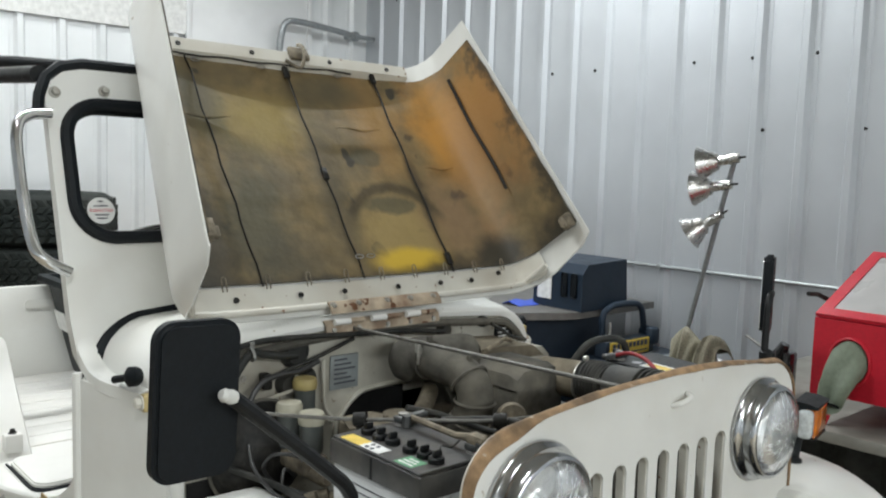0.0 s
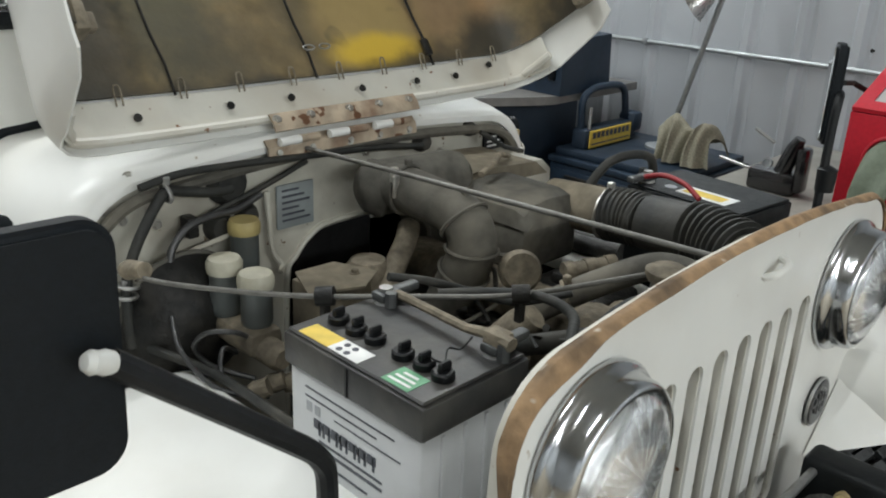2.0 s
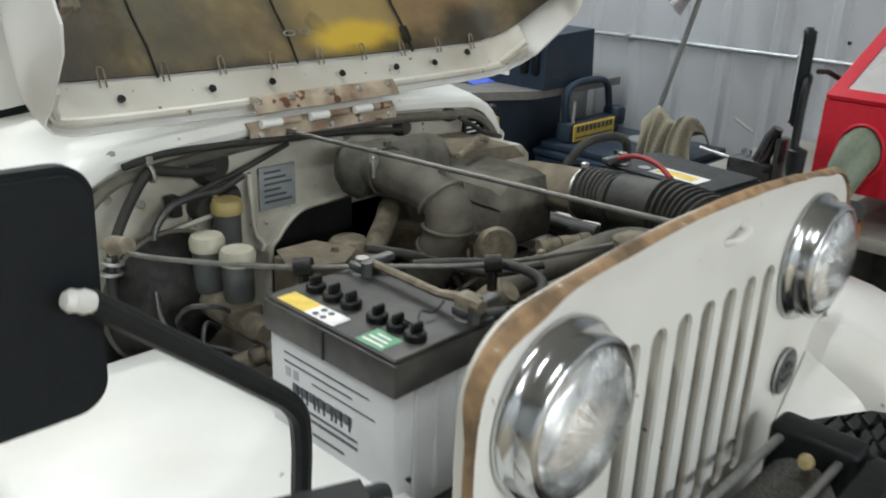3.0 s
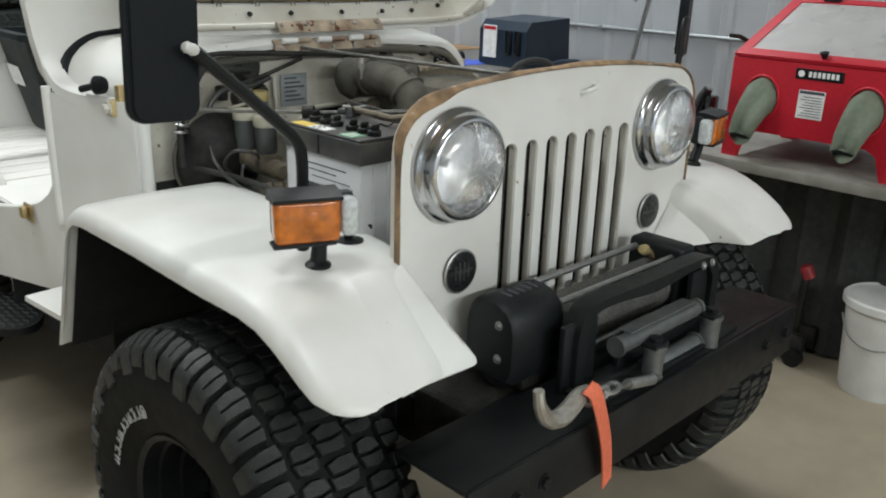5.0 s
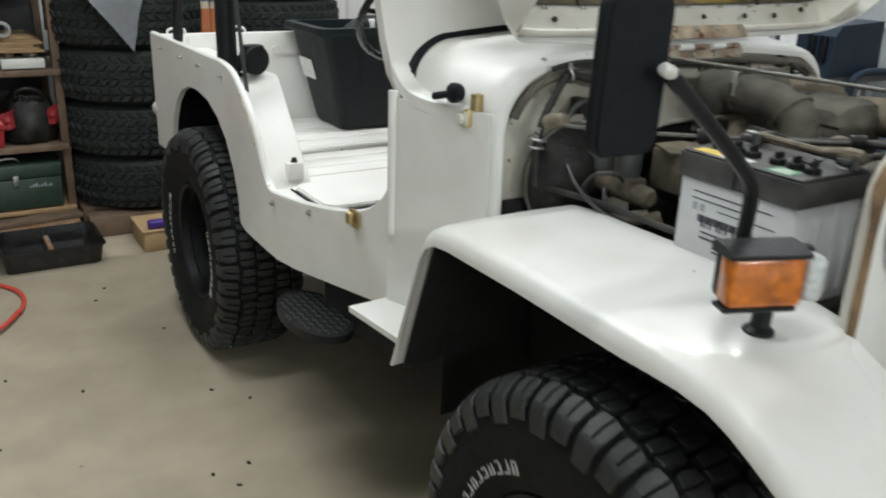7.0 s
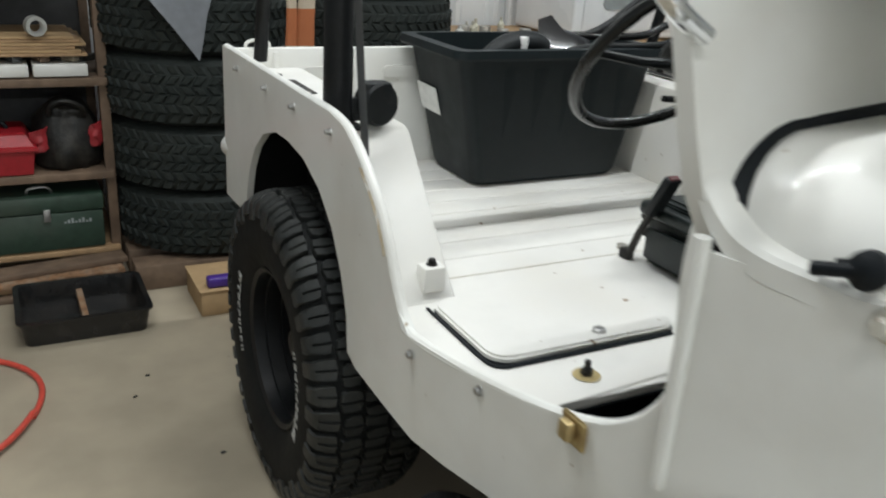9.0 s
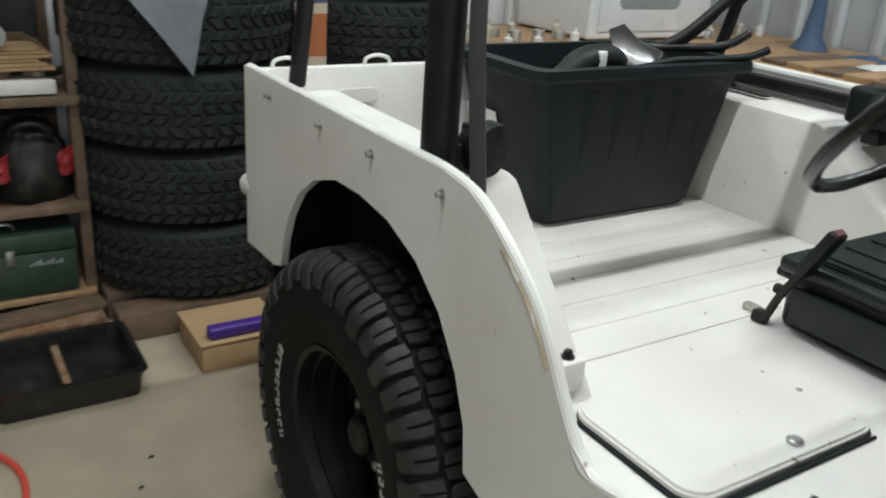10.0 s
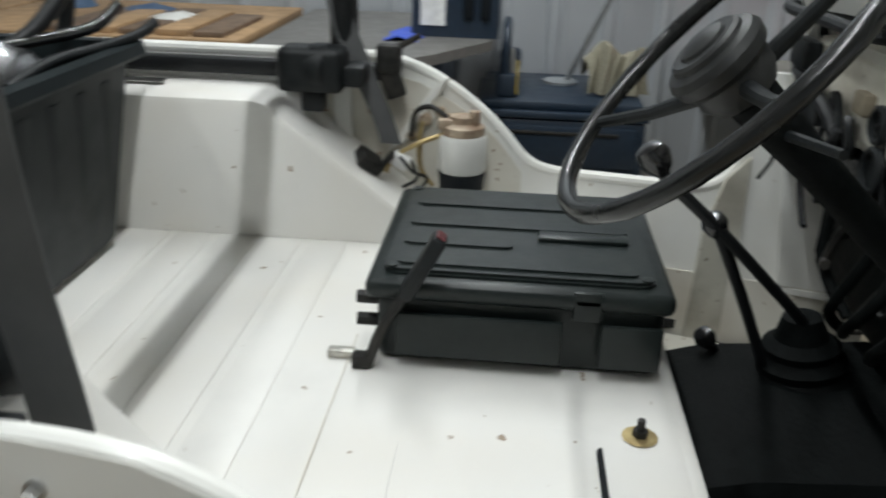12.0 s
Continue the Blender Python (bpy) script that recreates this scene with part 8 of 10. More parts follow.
for x, z, r in ((1.375, 1.005, 0.034), (1.385, 1.075, 0.026)):
    bm = B()
    tube(bm, [(x + r * math.cos(2 * math.pi * i / 20), 1.902, z + r * math.sin(2 * math.pi * i / 20)) for i in range(20)], 0.006, 6, closed=True)
    lathe(bm, [(r * 0.9, 0), (r * 0.9, 0.004), (0, 0.004)], (x, 1.893, z), (0, 1, 0), 18)
    part("gauge", bm, BLACK_PLASTIC, dash, "black round gauge")
bm = B()
tube(bm, smooth_path([(1.86, 1.88, 1.115), (1.78, 1.91, 1.085), (1.68, 1.915, 1.075), (1.56, 1.91, 1.04), (1.50, 1.90, 0.98)], 5), 0.013, 10)
part("cable_duct", bm, TUBE_BLACK, dash, "black corrugated cable duct")
rnd = random.Random(29)
for k in range(12):
    p = Vector((rnd.uniform(1.36, 1.72), rnd.uniform(1.895, 1.925), rnd.uniform(0.99, 1.10)))
    pts = [p]
    for j in range(4):
        pts.append(pts[-1] + Vector((rnd.uniform(-0.06, 0.05), rnd.uniform(-0.01, 0.012), rnd.uniform(-0.07, 0.02))))
    hose("dash_wire", pts, rnd.choice((0.004, 0.006, 0.009)), rnd.choice((GREASE, TUBE_BLACK, BLACK_PLASTIC)), dash, "", 5, 6)
bm = B()
box(bm, 1.443, 1.453, 1.925, 1.933, 0.962, 0.972, 0.002, 1)
part("warning_lamp", bm, RED, dash, "small red warning lamp")
bm = B()
box(bm, 0.66, 1.20, 1.80, 1.895, 0.84, 0.985, 0.02)
part("fuse_housing", bm, TUNNEL, jeep, "dark housing under the dashboard")
bm = B()
loft(bm, [[(1.23, y, z0), (1.23, y, 0.99), (1.58, y, 0.99), (1.58, y, z1)] for y, z0, z1 in ((1.68, 0.74, 0.70), (1.70, 0.70, 0.66), (1.84, 0.72, 0.69), (1.885, 0.80, 0.78))], closed=True, cap=True)
bmesh.ops.bevel(bm, geom=list(bm.edges), offset=0.01, segments=2, affect="EDGES")
part("heater_unit", bm, TUNNEL, jeep, "black heater unit under the dashboard")
for k, pts in enumerate(([(1.28, 1.89, 0.95), (1.30, 1.92, 0.86), (1.34, 1.93, 0.78), (1.40, 1.88, 0.72)], [(1.20, 1.89, 0.97), (1.18, 1.93, 0.88), (1.24, 1.94, 0.80), (1.34, 1.90, 0.74)], [(1.40, 1.89, 0.98), (1.44, 1.92, 0.90), (1.42, 1.92, 0.82), (1.36, 1.89, 0.76)], [(1.10, 1.89, 0.96), (1.06, 1.94, 0.90), (1.12, 1.95, 0.82), (1.22, 1.90, 0.76)])):
    hose("heater_cable", pts, 0.010, TUNNEL, jeep, "", 6, 8)
rnd = random.Random(11)
for k in range(18):
    p = Vector((rnd.uniform(0.68, 1.30), rnd.uniform(1.80, 1.88), rnd.uniform(0.93, 1.0)))
    pts = [p]
    for j in range(4):
        pts.append(pts[-1] + Vector((rnd.uniform(-0.07, 0.07), rnd.uniform(-0.02, 0.03), rnd.uniform(-0.09, 0.03))))
        pts[-1].x = max(0.70, pts[-1].x)
    hose("dash_wire", pts, rnd.choice((0.003, 0.004, 0.006)), rnd.choice((GREASE, TUBE_BLACK, HOSE_RED if k == 3 else GREASE)), jeep, "", 5, 6)
for x, y, z in ((0.97, 1.87, 0.955), (0.93, 1.875, 0.965)):
    bm = B()
    box(bm, x, x + 0.012, y, y + 0.01, z, z + 0.01, 0.002, 1)
    part("wire_plug", bm, RED, jeep, "small red plug")

# black tote with loose parts in the load bed
tote = thing("storage_tote", 1.42, 3.42, 0.68, "black plastic storage tote filled with loose parts", "tote")
bm = B()


def tote_ring(x0, x1, y0, y1, z, r=0.035):
    return [(x, y, z) for x, y in round_rect(x0, x1, y0, y1, r, 5)]


loft(bm, [tote_ring(1.155, 1.665, 3.285, 3.55, 0.682), tote_ring(1.145, 1.675, 3.272, 3.56, 0.70), tote_ring(1.062, 1.735, 3.232, 3.585, 1.050), tote_ring(1.058, 1.738, 3.230, 3.587, 1.058), tote_ring(1.028, 1.765, 3.206, 3.598, 1.060), tote_ring(1.024, 1.768, 3.203, 3.600, 1.067), tote_ring(1.027, 1.765, 3.206, 3.598, 1.088), tote_ring(1.066, 1.73, 3.238, 3.578, 1.088), tote_ring(1.070, 1.726, 3.242, 3.574, 1.05), tote_ring(1.16, 1.66, 3.29, 3.545, 0.70)], closed=True)
bm.faces.new([v for v in bm.verts if abs(v.co.z - 0.682) < 1e-4])
bm.faces.new([v for v in bm.verts if abs(v.co.z - 0.70) < 1e-4 and 1.155 < v.co.x < 1.665 and 3.285 < v.co.y < 3.55])
part("tote_shell", bm, TOTE, tote, soft=30)
for k in range(5):
    bm = B()
    x = 1.22 + 0.10 * k
    loft(bm, [[(x - 0.02, 3.277, 0.70), (x, 3.274, 0.70), (x + 0.02, 3.277, 0.70)], [(x - 0.024, 3.234, 1.03), (x, 3.231, 1.03), (x + 0.024, 3.234, 1.03)]])
    part("tote_rib", bm, TOTE, tote)
bm = B()
loft(bm, [[(1.1005, 3.425, 0.865), (1.1005, 3.552, 0.867)], [(1.0810, 3.43, 0.945), (1.0810, 3.558, 0.948)]])
thicken(bm, 0.0015)
part("paper_label", bm, PRINT_WHITE, tote, "white paper label on the tote end")
bm = B()
box(bm, 1.13, 1.70, 3.27, 3.56, 0.80, 1.02, 0.03)
part("packed_cloth", bm, GREASE, tote)
mess = [("black_cover", [(1.16, 3.30, 1.03), (1.24, 3.31, 1.085), (1.34, 3.33, 1.09), (1.42, 3.36, 1.05)], 0.035, BLACK_PLASTIC), ("black_belt", [(1.30, 3.45, 1.06), (1.45, 3.40, 1.10), (1.58, 3.36, 1.105), (1.72, 3.30, 1.115), (1.80, 3.28, 1.15)], 0.012, GLOSS_BLACK),
        ("black_pipe", [(1.46, 3.42, 1.06), (1.60, 3.36, 1.12), (1.70, 3.33, 1.20), (1.80, 3.30, 1.30), (1.84, 3.29, 1.36)], 0.016, TUBE_BLACK), ("black_loom", [(1.62, 3.37, 1.10), (1.70, 3.34, 1.17), (1.76, 3.33, 1.25), (1.74, 3.36, 1.29), (1.70, 3.35, 1.24)], 0.007, GREASE),
        ("black_strap", [(1.40, 3.30, 1.06), (1.52, 3.28, 1.085), (1.64, 3.25, 1.09), (1.74, 3.22, 1.10), (1.79, 3.20, 1.12)], 0.011, BLACK_PLASTIC)]
for nm, pts, r, mt in mess:
    ob = hose(nm, pts, r, mt, None, "loose black " + {"black_cover": "vinyl bundle lying in the tote", "black_belt": "glossy strap lying over the tote", "black_pipe": "bent pipe sticking out of the tote", "black_loom": "wiring loom hanging on the pipe", "black_strap": "strap over the tote rim"}[nm], 6, 12)
    tagged(ob, category="strap" if "strap" in nm or "belt" in nm else "loose part")
cov = thing("lamp_cover", 1.46, 3.33, 1.04, "glossy dark plastic lamp cover lying in the tote", "lamp cover")
bm = B()
loft(bm, [[(1.36, 3.30, 1.04), (1.45, 3.27, 1.05), (1.56, 3.28, 1.05)], [(1.37, 3.34, 1.09), (1.45, 3.31, 1.115), (1.54, 3.33, 1.10)], [(1.40, 3.40, 1.15), (1.44, 3.39, 1.165), (1.48, 3.40, 1.13)]])
thicken(bm, 0.008)
part("shell", bm, GLOSS_BLACK, cov)
bm = B()
box(bm, 1.27, 1.295, 3.28, 3.30, 1.065, 1.115, 0.003)
single("paper_tag", bm, PRINT_WHITE, (1.28, 3.29, 1.065), "cream paper tag on the bundle", "tag")

# ---- the shop round the jeep ----
# flat white lining above the rear sheet and a smooth white door by the corner
bm = B()
box(bm, -3.5, 2.42, WY - 0.035, WY - 0.022, 2.36, 3.38)
single("wall_lining", bm, PRINT_WHITE, (-0.5, WY, 2.36), "plain white lining above the rear sheet", "wall", kind="structure")
bm = B()
box(bm, 2.44, 3.30, WY - 0.045, WY - 0.022, 0.0, 3.38, 0.003)
door = single("door_1", bm, DOOR_WHITE, (2.87, WY, 0), "plain white flush shop door by the corner", "door", kind="structure")
bm = B()
for x0, x1 in ((2.405, 2.438), (3.302, 3.335)):
    box(bm, x0, x1, WY - 0.055, WY - 0.022, 0.0, 3.38, 0.003)
part("door_frame", bm, DOOR_WHITE, door)
bm = B()
tube(bm, smooth_path([(3.68, WY - 0.10, 2.50), (3.45, WY - 0.14, 2.515), (3.16, WY - 0.16, 2.53), (3.06, WY - 0.16, 2.51), (3.03, WY - 0.15, 2.42), (3.025, WY - 0.13, 2.25)], 5), 0.022, 12)
lathe(bm, [(0.036, 0), (0.036, 0.03), (0.0, 0.03)], (3.69, WY - 0.10, 2.50), (-1, 0, 0), 16)
rod(bm, (3.66, WY - 0.10, 2.50), (3.66, WY + 0.005, 2.50), 0.016)
rod(bm, (3.025, WY - 0.13, 2.27), (3.025, WY - 0.03, 2.27), 0.016)
rod(bm, (3.66, WY - 0.10, 2.50), (WX + 0.005, WY - 0.10, 2.50), 0.016)
single("wall_pipe", bm, GALV, (3.4, WY - 0.12, 2.25), "bent grey pipe high at the corner", "pipe")
# screws on the ribbed wall
rnd = random.Random(3)
screw = None
SCREWS = [(1.80 + 0.3165 * k, 2.14) for k in range(-8, 10)] + [(1.562 + 0.478 * k, 1.795) for k in range(-6, 8)] + [(1.562 + 0.957 * k, 1.163) for k in range(-3, 4)] + [(1.40 + 0.3165 * k, 2.75) for k in range(-6, 12)]
for y, z in SCREWS:
    if screw is None:
        bm = B()
        lathe(bm, [(0.009, 0), (0.009, 0.002), (0, 0.002)], (WX - 0.001, y, z), (-1, 0, 0), 12)
        lathe(bm, [(0.007, 0.002), (0.007, 0.007), (0, 0.008)], (WX - 0.001, y, z), (-1, 0, 0), 6)
        screw = part("wall_screw", bm, GREASE, bpy.data.objects["wall_east"])
        S0 = Vector((0, y, z))
    else:
        o = screw.copy()
        scene.collection.objects.link(o)
        o.matrix_basis = Matrix.Translation(Vector((0, y, z)) - S0)
# conduit along the wall
bm = B()
rod(bm, (WX - 0.035, -1.5, 1.085), (WX - 0.035, 2.86, 1.085), 0.011)
cd = single("conduit", bm, GALV, (WX - 0.035, 0.7, 1.085), "thin galvanised conduit along the wall", "conduit")
for y in (0.2, 1.4, 2.55):
    bm = B()
    box(bm, WX - 0.05, WX - 0.022, y - 0.012, y + 0.012, 1.07, 1.10, 0.003)
    part("conduit_clip", bm, GALV, cd)

# long bench under the wall with the red blast cabinet
bench = thing("work_bench", 3.25, 0.2, 0, "grey-topped workbench with dark hanging curtain below", "workbench")
bm = B()
box(bm, 2.70, 3.80, -1.6, 1.72, 0.725, 0.765, 0.006)
part("bench_top", bm, BENCH_TOP, bench)
bm = B()
n = 120
rows = []
for z in (0.02, 0.3, 0.725):
    rows.append([(3.02 + 0.018 * math.sin(i * 0.9 + z) + 0.008 * math.sin(i * 2.3), -1.55 + 3.2 * i / n, z) for i in range(n + 1)])
loft(bm, rows)
thicken(bm, 0.004)
part("curtain", bm, CURTAIN, bench, "dark dusty curtain under the bench")
for y in (-1.5, 0.1, 1.65):
    bm = B()
    box(bm, 2.74, 2.80, y - 0.03, y + 0.03, 0.0, 0.725, 0.004)
    part("leg", bm, WOOD_DARK, bench)

cab = thing("blast_cabinet", 3.0, 0.94, 0.765, "red bench-top sandblasting cabinet with two rubber gloves", "cabinet")
x0, x1, y0, y1 = 2.76, 3.30, 0.62, 1.235
gl_holes = [[(y + 0.062 * math.cos(2 * math.pi * i / 24), 0.985 + 0.075 * math.sin(2 * math.pi * i / 24)) for i in range(24)] for y in (1.115, 0.76)]
front = [(y0, 0.765), (y0 + 0.06, 0.765), (y0 + 0.085, 0.845), (y0 + 0.12, 0.865), (y1 - 0.12, 0.865), (y1 - 0.085, 0.845), (y1 - 0.06, 0.765), (y1, 0.765), (y1, 1.115), (y0, 1.115)]
bm = B()
plate(bm, front, 0.008, gl_holes, to=in_yz(x0))
part("front_panel", bm, RED, cab)
for y in (y0, y1 - 0.008):
    bm = B()
    plate(bm, [(x0 + 0.008, 0.865), (x1, 0.865), (x1, 1.30), (x1 - 0.10, 1.30), (x0 + 0.008, 1.115)], 0.008, to=in_xz(y))
    part("side_panel", bm, RED, cab)
for y in (y0, y1 - 0.06):
    bm = B()
    box(bm, x1 - 0.05, x1, y, y + 0.06, 0.765, 0.865, 0.004)
    part("rear_leg", bm, RED, cab)
bm = B()
box(bm, x1 - 0.008, x1, y0 + 0.009, y1 - 0.009, 0.866, 1.30)
box(bm, x0 + 0.008, x1 - 0.008, y0 + 0.009, y1 - 0.009, 0.866, 0.874)
part("back_panel", bm, RED, cab)
rise = math.atan2(0.185, 0.432)
fm = Matrix.Translation((x0 + 0.004, (y0 + y1) / 2, 1.118)) @ Matrix.Rotation(-rise, 4, "Y")
bm = B()
w = (y1 - y0) / 2
plate(bm, [(0.0, -w), (0.47, -w), (0.47, w), (0.0, w)], 0.012, [[(0.045, -w + 0.04), (0.045, w - 0.04), (0.435, w - 0.04), (0.435, -w + 0.04)]], to=fm)
part("lid_frame", bm, RED, cab)
bm = B()
plate(bm, [(0.045, -w + 0.04), (0.435, -w + 0.04), (0.435, w - 0.04), (0.045, w - 0.04)], 0.004, to=fm @ Matrix.Translation((0, 0, 0.004)))
part("viewing_pane", bm, HAZE_GLASS, cab, "hazy grey viewing pane")
for y in (-0.16, 0.16):
    bm = B()
    box(bm, 0.44, 0.475, y - 0.03, y + 0.03, 0.012, 0.024, 0.004, m=fm)
    part("lid_hinge", bm, GREASE, cab)
bm = B()
lathe(bm, [(0.008, 0), (0.012, 0.012), (0.016, 0.02), (0.0, 0.026)], fm @ Vector((0.02, 0.0, 0.012)), (-0.3, 0, 1), 14)
part("lid_knob", bm, MIRROR_BLACK, cab)
bm = B()
box(bm, x0 + 0.14, x0 + 0.20, y1, y1 + 0.02, 1.13, 1.16, 0.006)
tube(bm, [(x0 + 0.17, y1 + 0.01, 1.145), (x0 + 0.12, y1 + 0.05, 1.175), (x0 + 0.06, y1 + 0.055, 1.18)], 0.008, 8)
part("air_fitting", bm, GREASE, cab)
bm = B()
box(bm, x0 - 0.004, x0 - 0.0005, 0.845, 1.005, 1.065, 1.10, 0.001, 1)
sign = part("maker_sign", bm, TUBE_BLACK, cab, "black maker's sign with light marks")
bm = B()
lathe(bm, [(0.011, 0), (0.011, 0.002), (0, 0.002)], (x0 - 0.0042, 0.985, 1.083), (-1, 0, 0), 12)
for k in range(7):
    y = 0.955 - 0.015 * k
    box(bm, x0 - 0.0055, x0 - 0.0042, y - 0.005, y + 0.005, 1.074, 1.092)
part("sign_mark", bm, PRINT_WHITE, sign)
bm = B()
box(bm, x0 - 0.0025, x0 - 0.0005, 0.895, 0.985, 0.935, 1.03, 0.0008, 1)
note = part("paper_notice", bm, PRINT_WHITE, cab, "white printed notice")
bm = B()
for k in range(8):
    box(bm, x0 - 0.0032, x0 - 0.0025, 0.903, 0.975 - 0.008 * (k % 3), 0.943 + 0.009 * k, 0.9455 + 0.009 * k)
box(bm, x0 - 0.0032, x0 - 0.0025, 0.898, 0.982, 1.018, 1.028)
part("print_bar", bm, PRINT_GREY, note)
for y in (1.115, 0.76):
    bm = B()
    c = Vector((x0, y, 0.985))
    rows = []
    for f, dx, dz, rr in ((0, 0.01, 0, 1.0), (0.2, -0.02, -0.01, 1.02), (0.45, -0.05, -0.045, 0.92), (0.7, -0.075, -0.085, 0.78), (0.9, -0.085, -0.125, 0.66), (1.0, -0.082, -0.135, 0.5)):
        rows.append([c + Vector((dx + 0.012 * math.sin(3 * a + f * 4), 0.058 * rr * math.cos(a) + 0.02 * f, dz + 0.07 * rr * math.sin(a) * (1 - 0.3 * f))) for a in [2 * math.pi * i / 22 for i in range(22)]])
    loft(bm, rows, closed=True)
    part("glove", bm, GLOVE, cab, "grey-green rubber glove pushed outwards", soft=60)
    bm = B()
    c2 = c + Vector((-0.083, 0.02, -0.13))
    lathe(bm, [(0.034, 0), (0.03, 0.004), (0, 0.002)], c2, (-0.5, 0, -1), 18)
    part("glove_cuff", bm, MIRROR_BLACK, cab)
    bm = B()
    tube(bm, [(x0 - 0.002, y + 0.064 * math.cos(2 * math.pi * i / 28), 0.985 + 0.077 * math.sin(2 * math.pi * i / 28)) for i in range(28)], 0.005, 8, closed=True)
    part("glove_ring", bm, RED, cab)

# things on the bench beside it
bm = B()
tube(bm, [(2.86, 0.50, 0.785), (2.80, 0.40, 0.79)], 0.012, 10)
single("hammer_handle", bm, WOOD, (2.83, 0.45, 0.765), "short wooden tool handle on the bench", "tool")
bm = B()
lathe(bm, [(0.02, 0), (0.02, 0.03), (0.0, 0.03)], (2.76, 0.52, 0.765), (0, 0, 1), 14)
single("tape_roll", bm, PRINT_YELLOW, (2.76, 0.52, 0.765), "small yellow roll on the bench", "tape roll")

# bucket and floor jack under the bench
bk = thing("bucket", 2.90, 0.60, 0, "white plastic bucket with lid and wire handle", "bucket")
bm = B()
lathe(bm, [(0.0, 0.0), (0.118, 0.0), (0.122, 0.01), (0.142, 0.31), (0.148, 0.315), (0.148, 0.325)], (2.90, 0.60, 0), (0, 0, 1), 40)
part("bucket_body", bm, BUCKET, bk)
bm = B()
lathe(bm, [(0.150, 0.318), (0.156, 0.322), (0.156, 0.345), (0.148, 0.352), (0.142, 0.346), (0.0, 0.344)], (2.90, 0.60, 0), (0, 0, 1), 40)
part("bucket_lid", bm, BUCKET, bk)
bm = B()
tube(bm, smooth_path([(2.84, 0.735, 0.27), (2.77, 0.68, 0.22), (2.745, 0.60, 0.20), (2.77, 0.52, 0.22), (2.84, 0.465, 0.27)], 5), 0.003, 6)
part("wire_handle", bm, STEEL, bk)
jack = thing("floor_jack", 2.95, 0.98, 0, "grimy black floor jack with red ends under the bench", "jack")
bm = B()
box(bm, 2.86, 2.90, 0.86, 1.25, 0.03, 0.12, 0.01)
box(bm, 2.98, 3.02, 0.86, 1.25, 0.03, 0.12, 0.01)
box(bm, 2.90, 2.98, 1.0, 1.2, 0.05, 0.14, 0.01)
part("jack_frame", bm, GREASE, jack)
for x in (2.85, 3.03):
    for y in (0.88, 1.22):
        bm = B()
        rod(bm, (x - 0.015, y, 0.035), (x + 0.015, y, 0.035), 0.035, 14)
        part("jack_wheel", bm, TUBE_BLACK, jack)
for y, z in ((0.90, 0.36), (1.25, 0.38)):
    bm = B()
    tube(bm, [(2.92, y + 0.02, 0.06), (2.90, y, z)], 0.016, 10)
    part("jack_handle", bm, GREASE, jack)
    bm = B()
    lathe(bm, [(0.0, -0.03), (0.022, -0.025), (0.024, 0.02), (0.0, 0.035)], (2.90, y, z), (0, 0.6, 1), 12)
    part("handle_end", bm, RED_DULL, jack)

# dark blue machine and iron table behind the jeep
saw = thing("table_saw", 3.25, 2.95, 0, "dark blue table saw with a dull iron top", "table saw")
bm = B()
plate(bm, [(3.78, 2.545), (3.78, 3.34), (2.72, 3.34), (2.72, 2.82), (2.735, 2.775), (2.80, 2.725), (3.09, 2.565), (3.14, 2.545)], 0.035, to=in_xy(0.865))
part("saw_table", bm, TABLE_TOP, saw)
bm = B()
box(bm, 2.95, 3.55, 2.70, 3.25, 0.0, 0.864, 0.02)
part("saw_cabinet", bm, NAVY, saw)
bm = B()
box(bm, 2.70, 2.72, 2.83, 3.34, 0.85, 0.90, 0.004)
part("fence_rail", bm, NAVY, saw)
chest = thing("tool_chest", 3.5, 2.27, 0, "dark blue tool chest beside the wall", "tool chest")
bm = B()
box(bm, 3.22, 3.80, 1.96, 2.60, 0.05, 0.60, 0.012)
part("chest_body", bm, NAVY, chest)
bm = B()
box(bm, 3.21, 3.805, 1.95, 2.605, 0.604, 0.632, 0.008)
box(bm, 3.235, 3.79, 1.97, 2.585, 0.632, 0.666, 0.010)
part("chest_lid", bm, NAVY, chest)
for k in range(3):
    bm = B()
    box(bm, 3.206, 3.222, 1.99, 2.57, 0.08 + 0.172 * k, 0.235 + 0.172 * k, 0.006)
    part("drawer", bm, NAVY, chest)
    bm = B()
    box(bm, 3.195, 3.21, 2.06, 2.50, 0.205 + 0.172 * k, 0.217 + 0.172 * k, 0.004)
    part("drawer_pull", bm, GREASE, chest)
for x in (3.28, 3.74):
    for y in (2.02, 2.54):
        bm = B()
        rod(bm, (x, y - 0.012, 0.028), (x, y + 0.012, 0.028), 0.028, 12)
        part("castor", bm, TUBE_BLACK, chest)
# yellow-marked power tool on it
mach = thing("bench_machine", 3.46, 2.50, 0.666, "dark blue bench machine with a yellow label and guard hoop", "machine")
bm = B()
box(bm, 3.27, 3.67, 2.455, 2.53, 0.667, 0.755, 0.012)
box(bm, 3.62, 3.70, 2.44, 2.53, 0.70, 0.79, 0.02)
part("machine_body", bm, NAVY, mach)
bm = B()
box(bm, 3.295, 3.615, 2.449, 2.4545, 0.672, 0.748, 0.002, 1)
yl = part("yellow_label", bm, PRINT_YELLOW, mach, "yellow label")
bm = B()
for k in range(9):
    box(bm, 3.315 + 0.032 * k, 3.338 + 0.032 * k, 2.4476, 2.4488, 0.712, 0.738)
box(bm, 3.31, 3.60, 2.4476, 2.4488, 0.685, 0.692)
part("print_bar", bm, PRINT_GREY, yl)
bm = B()
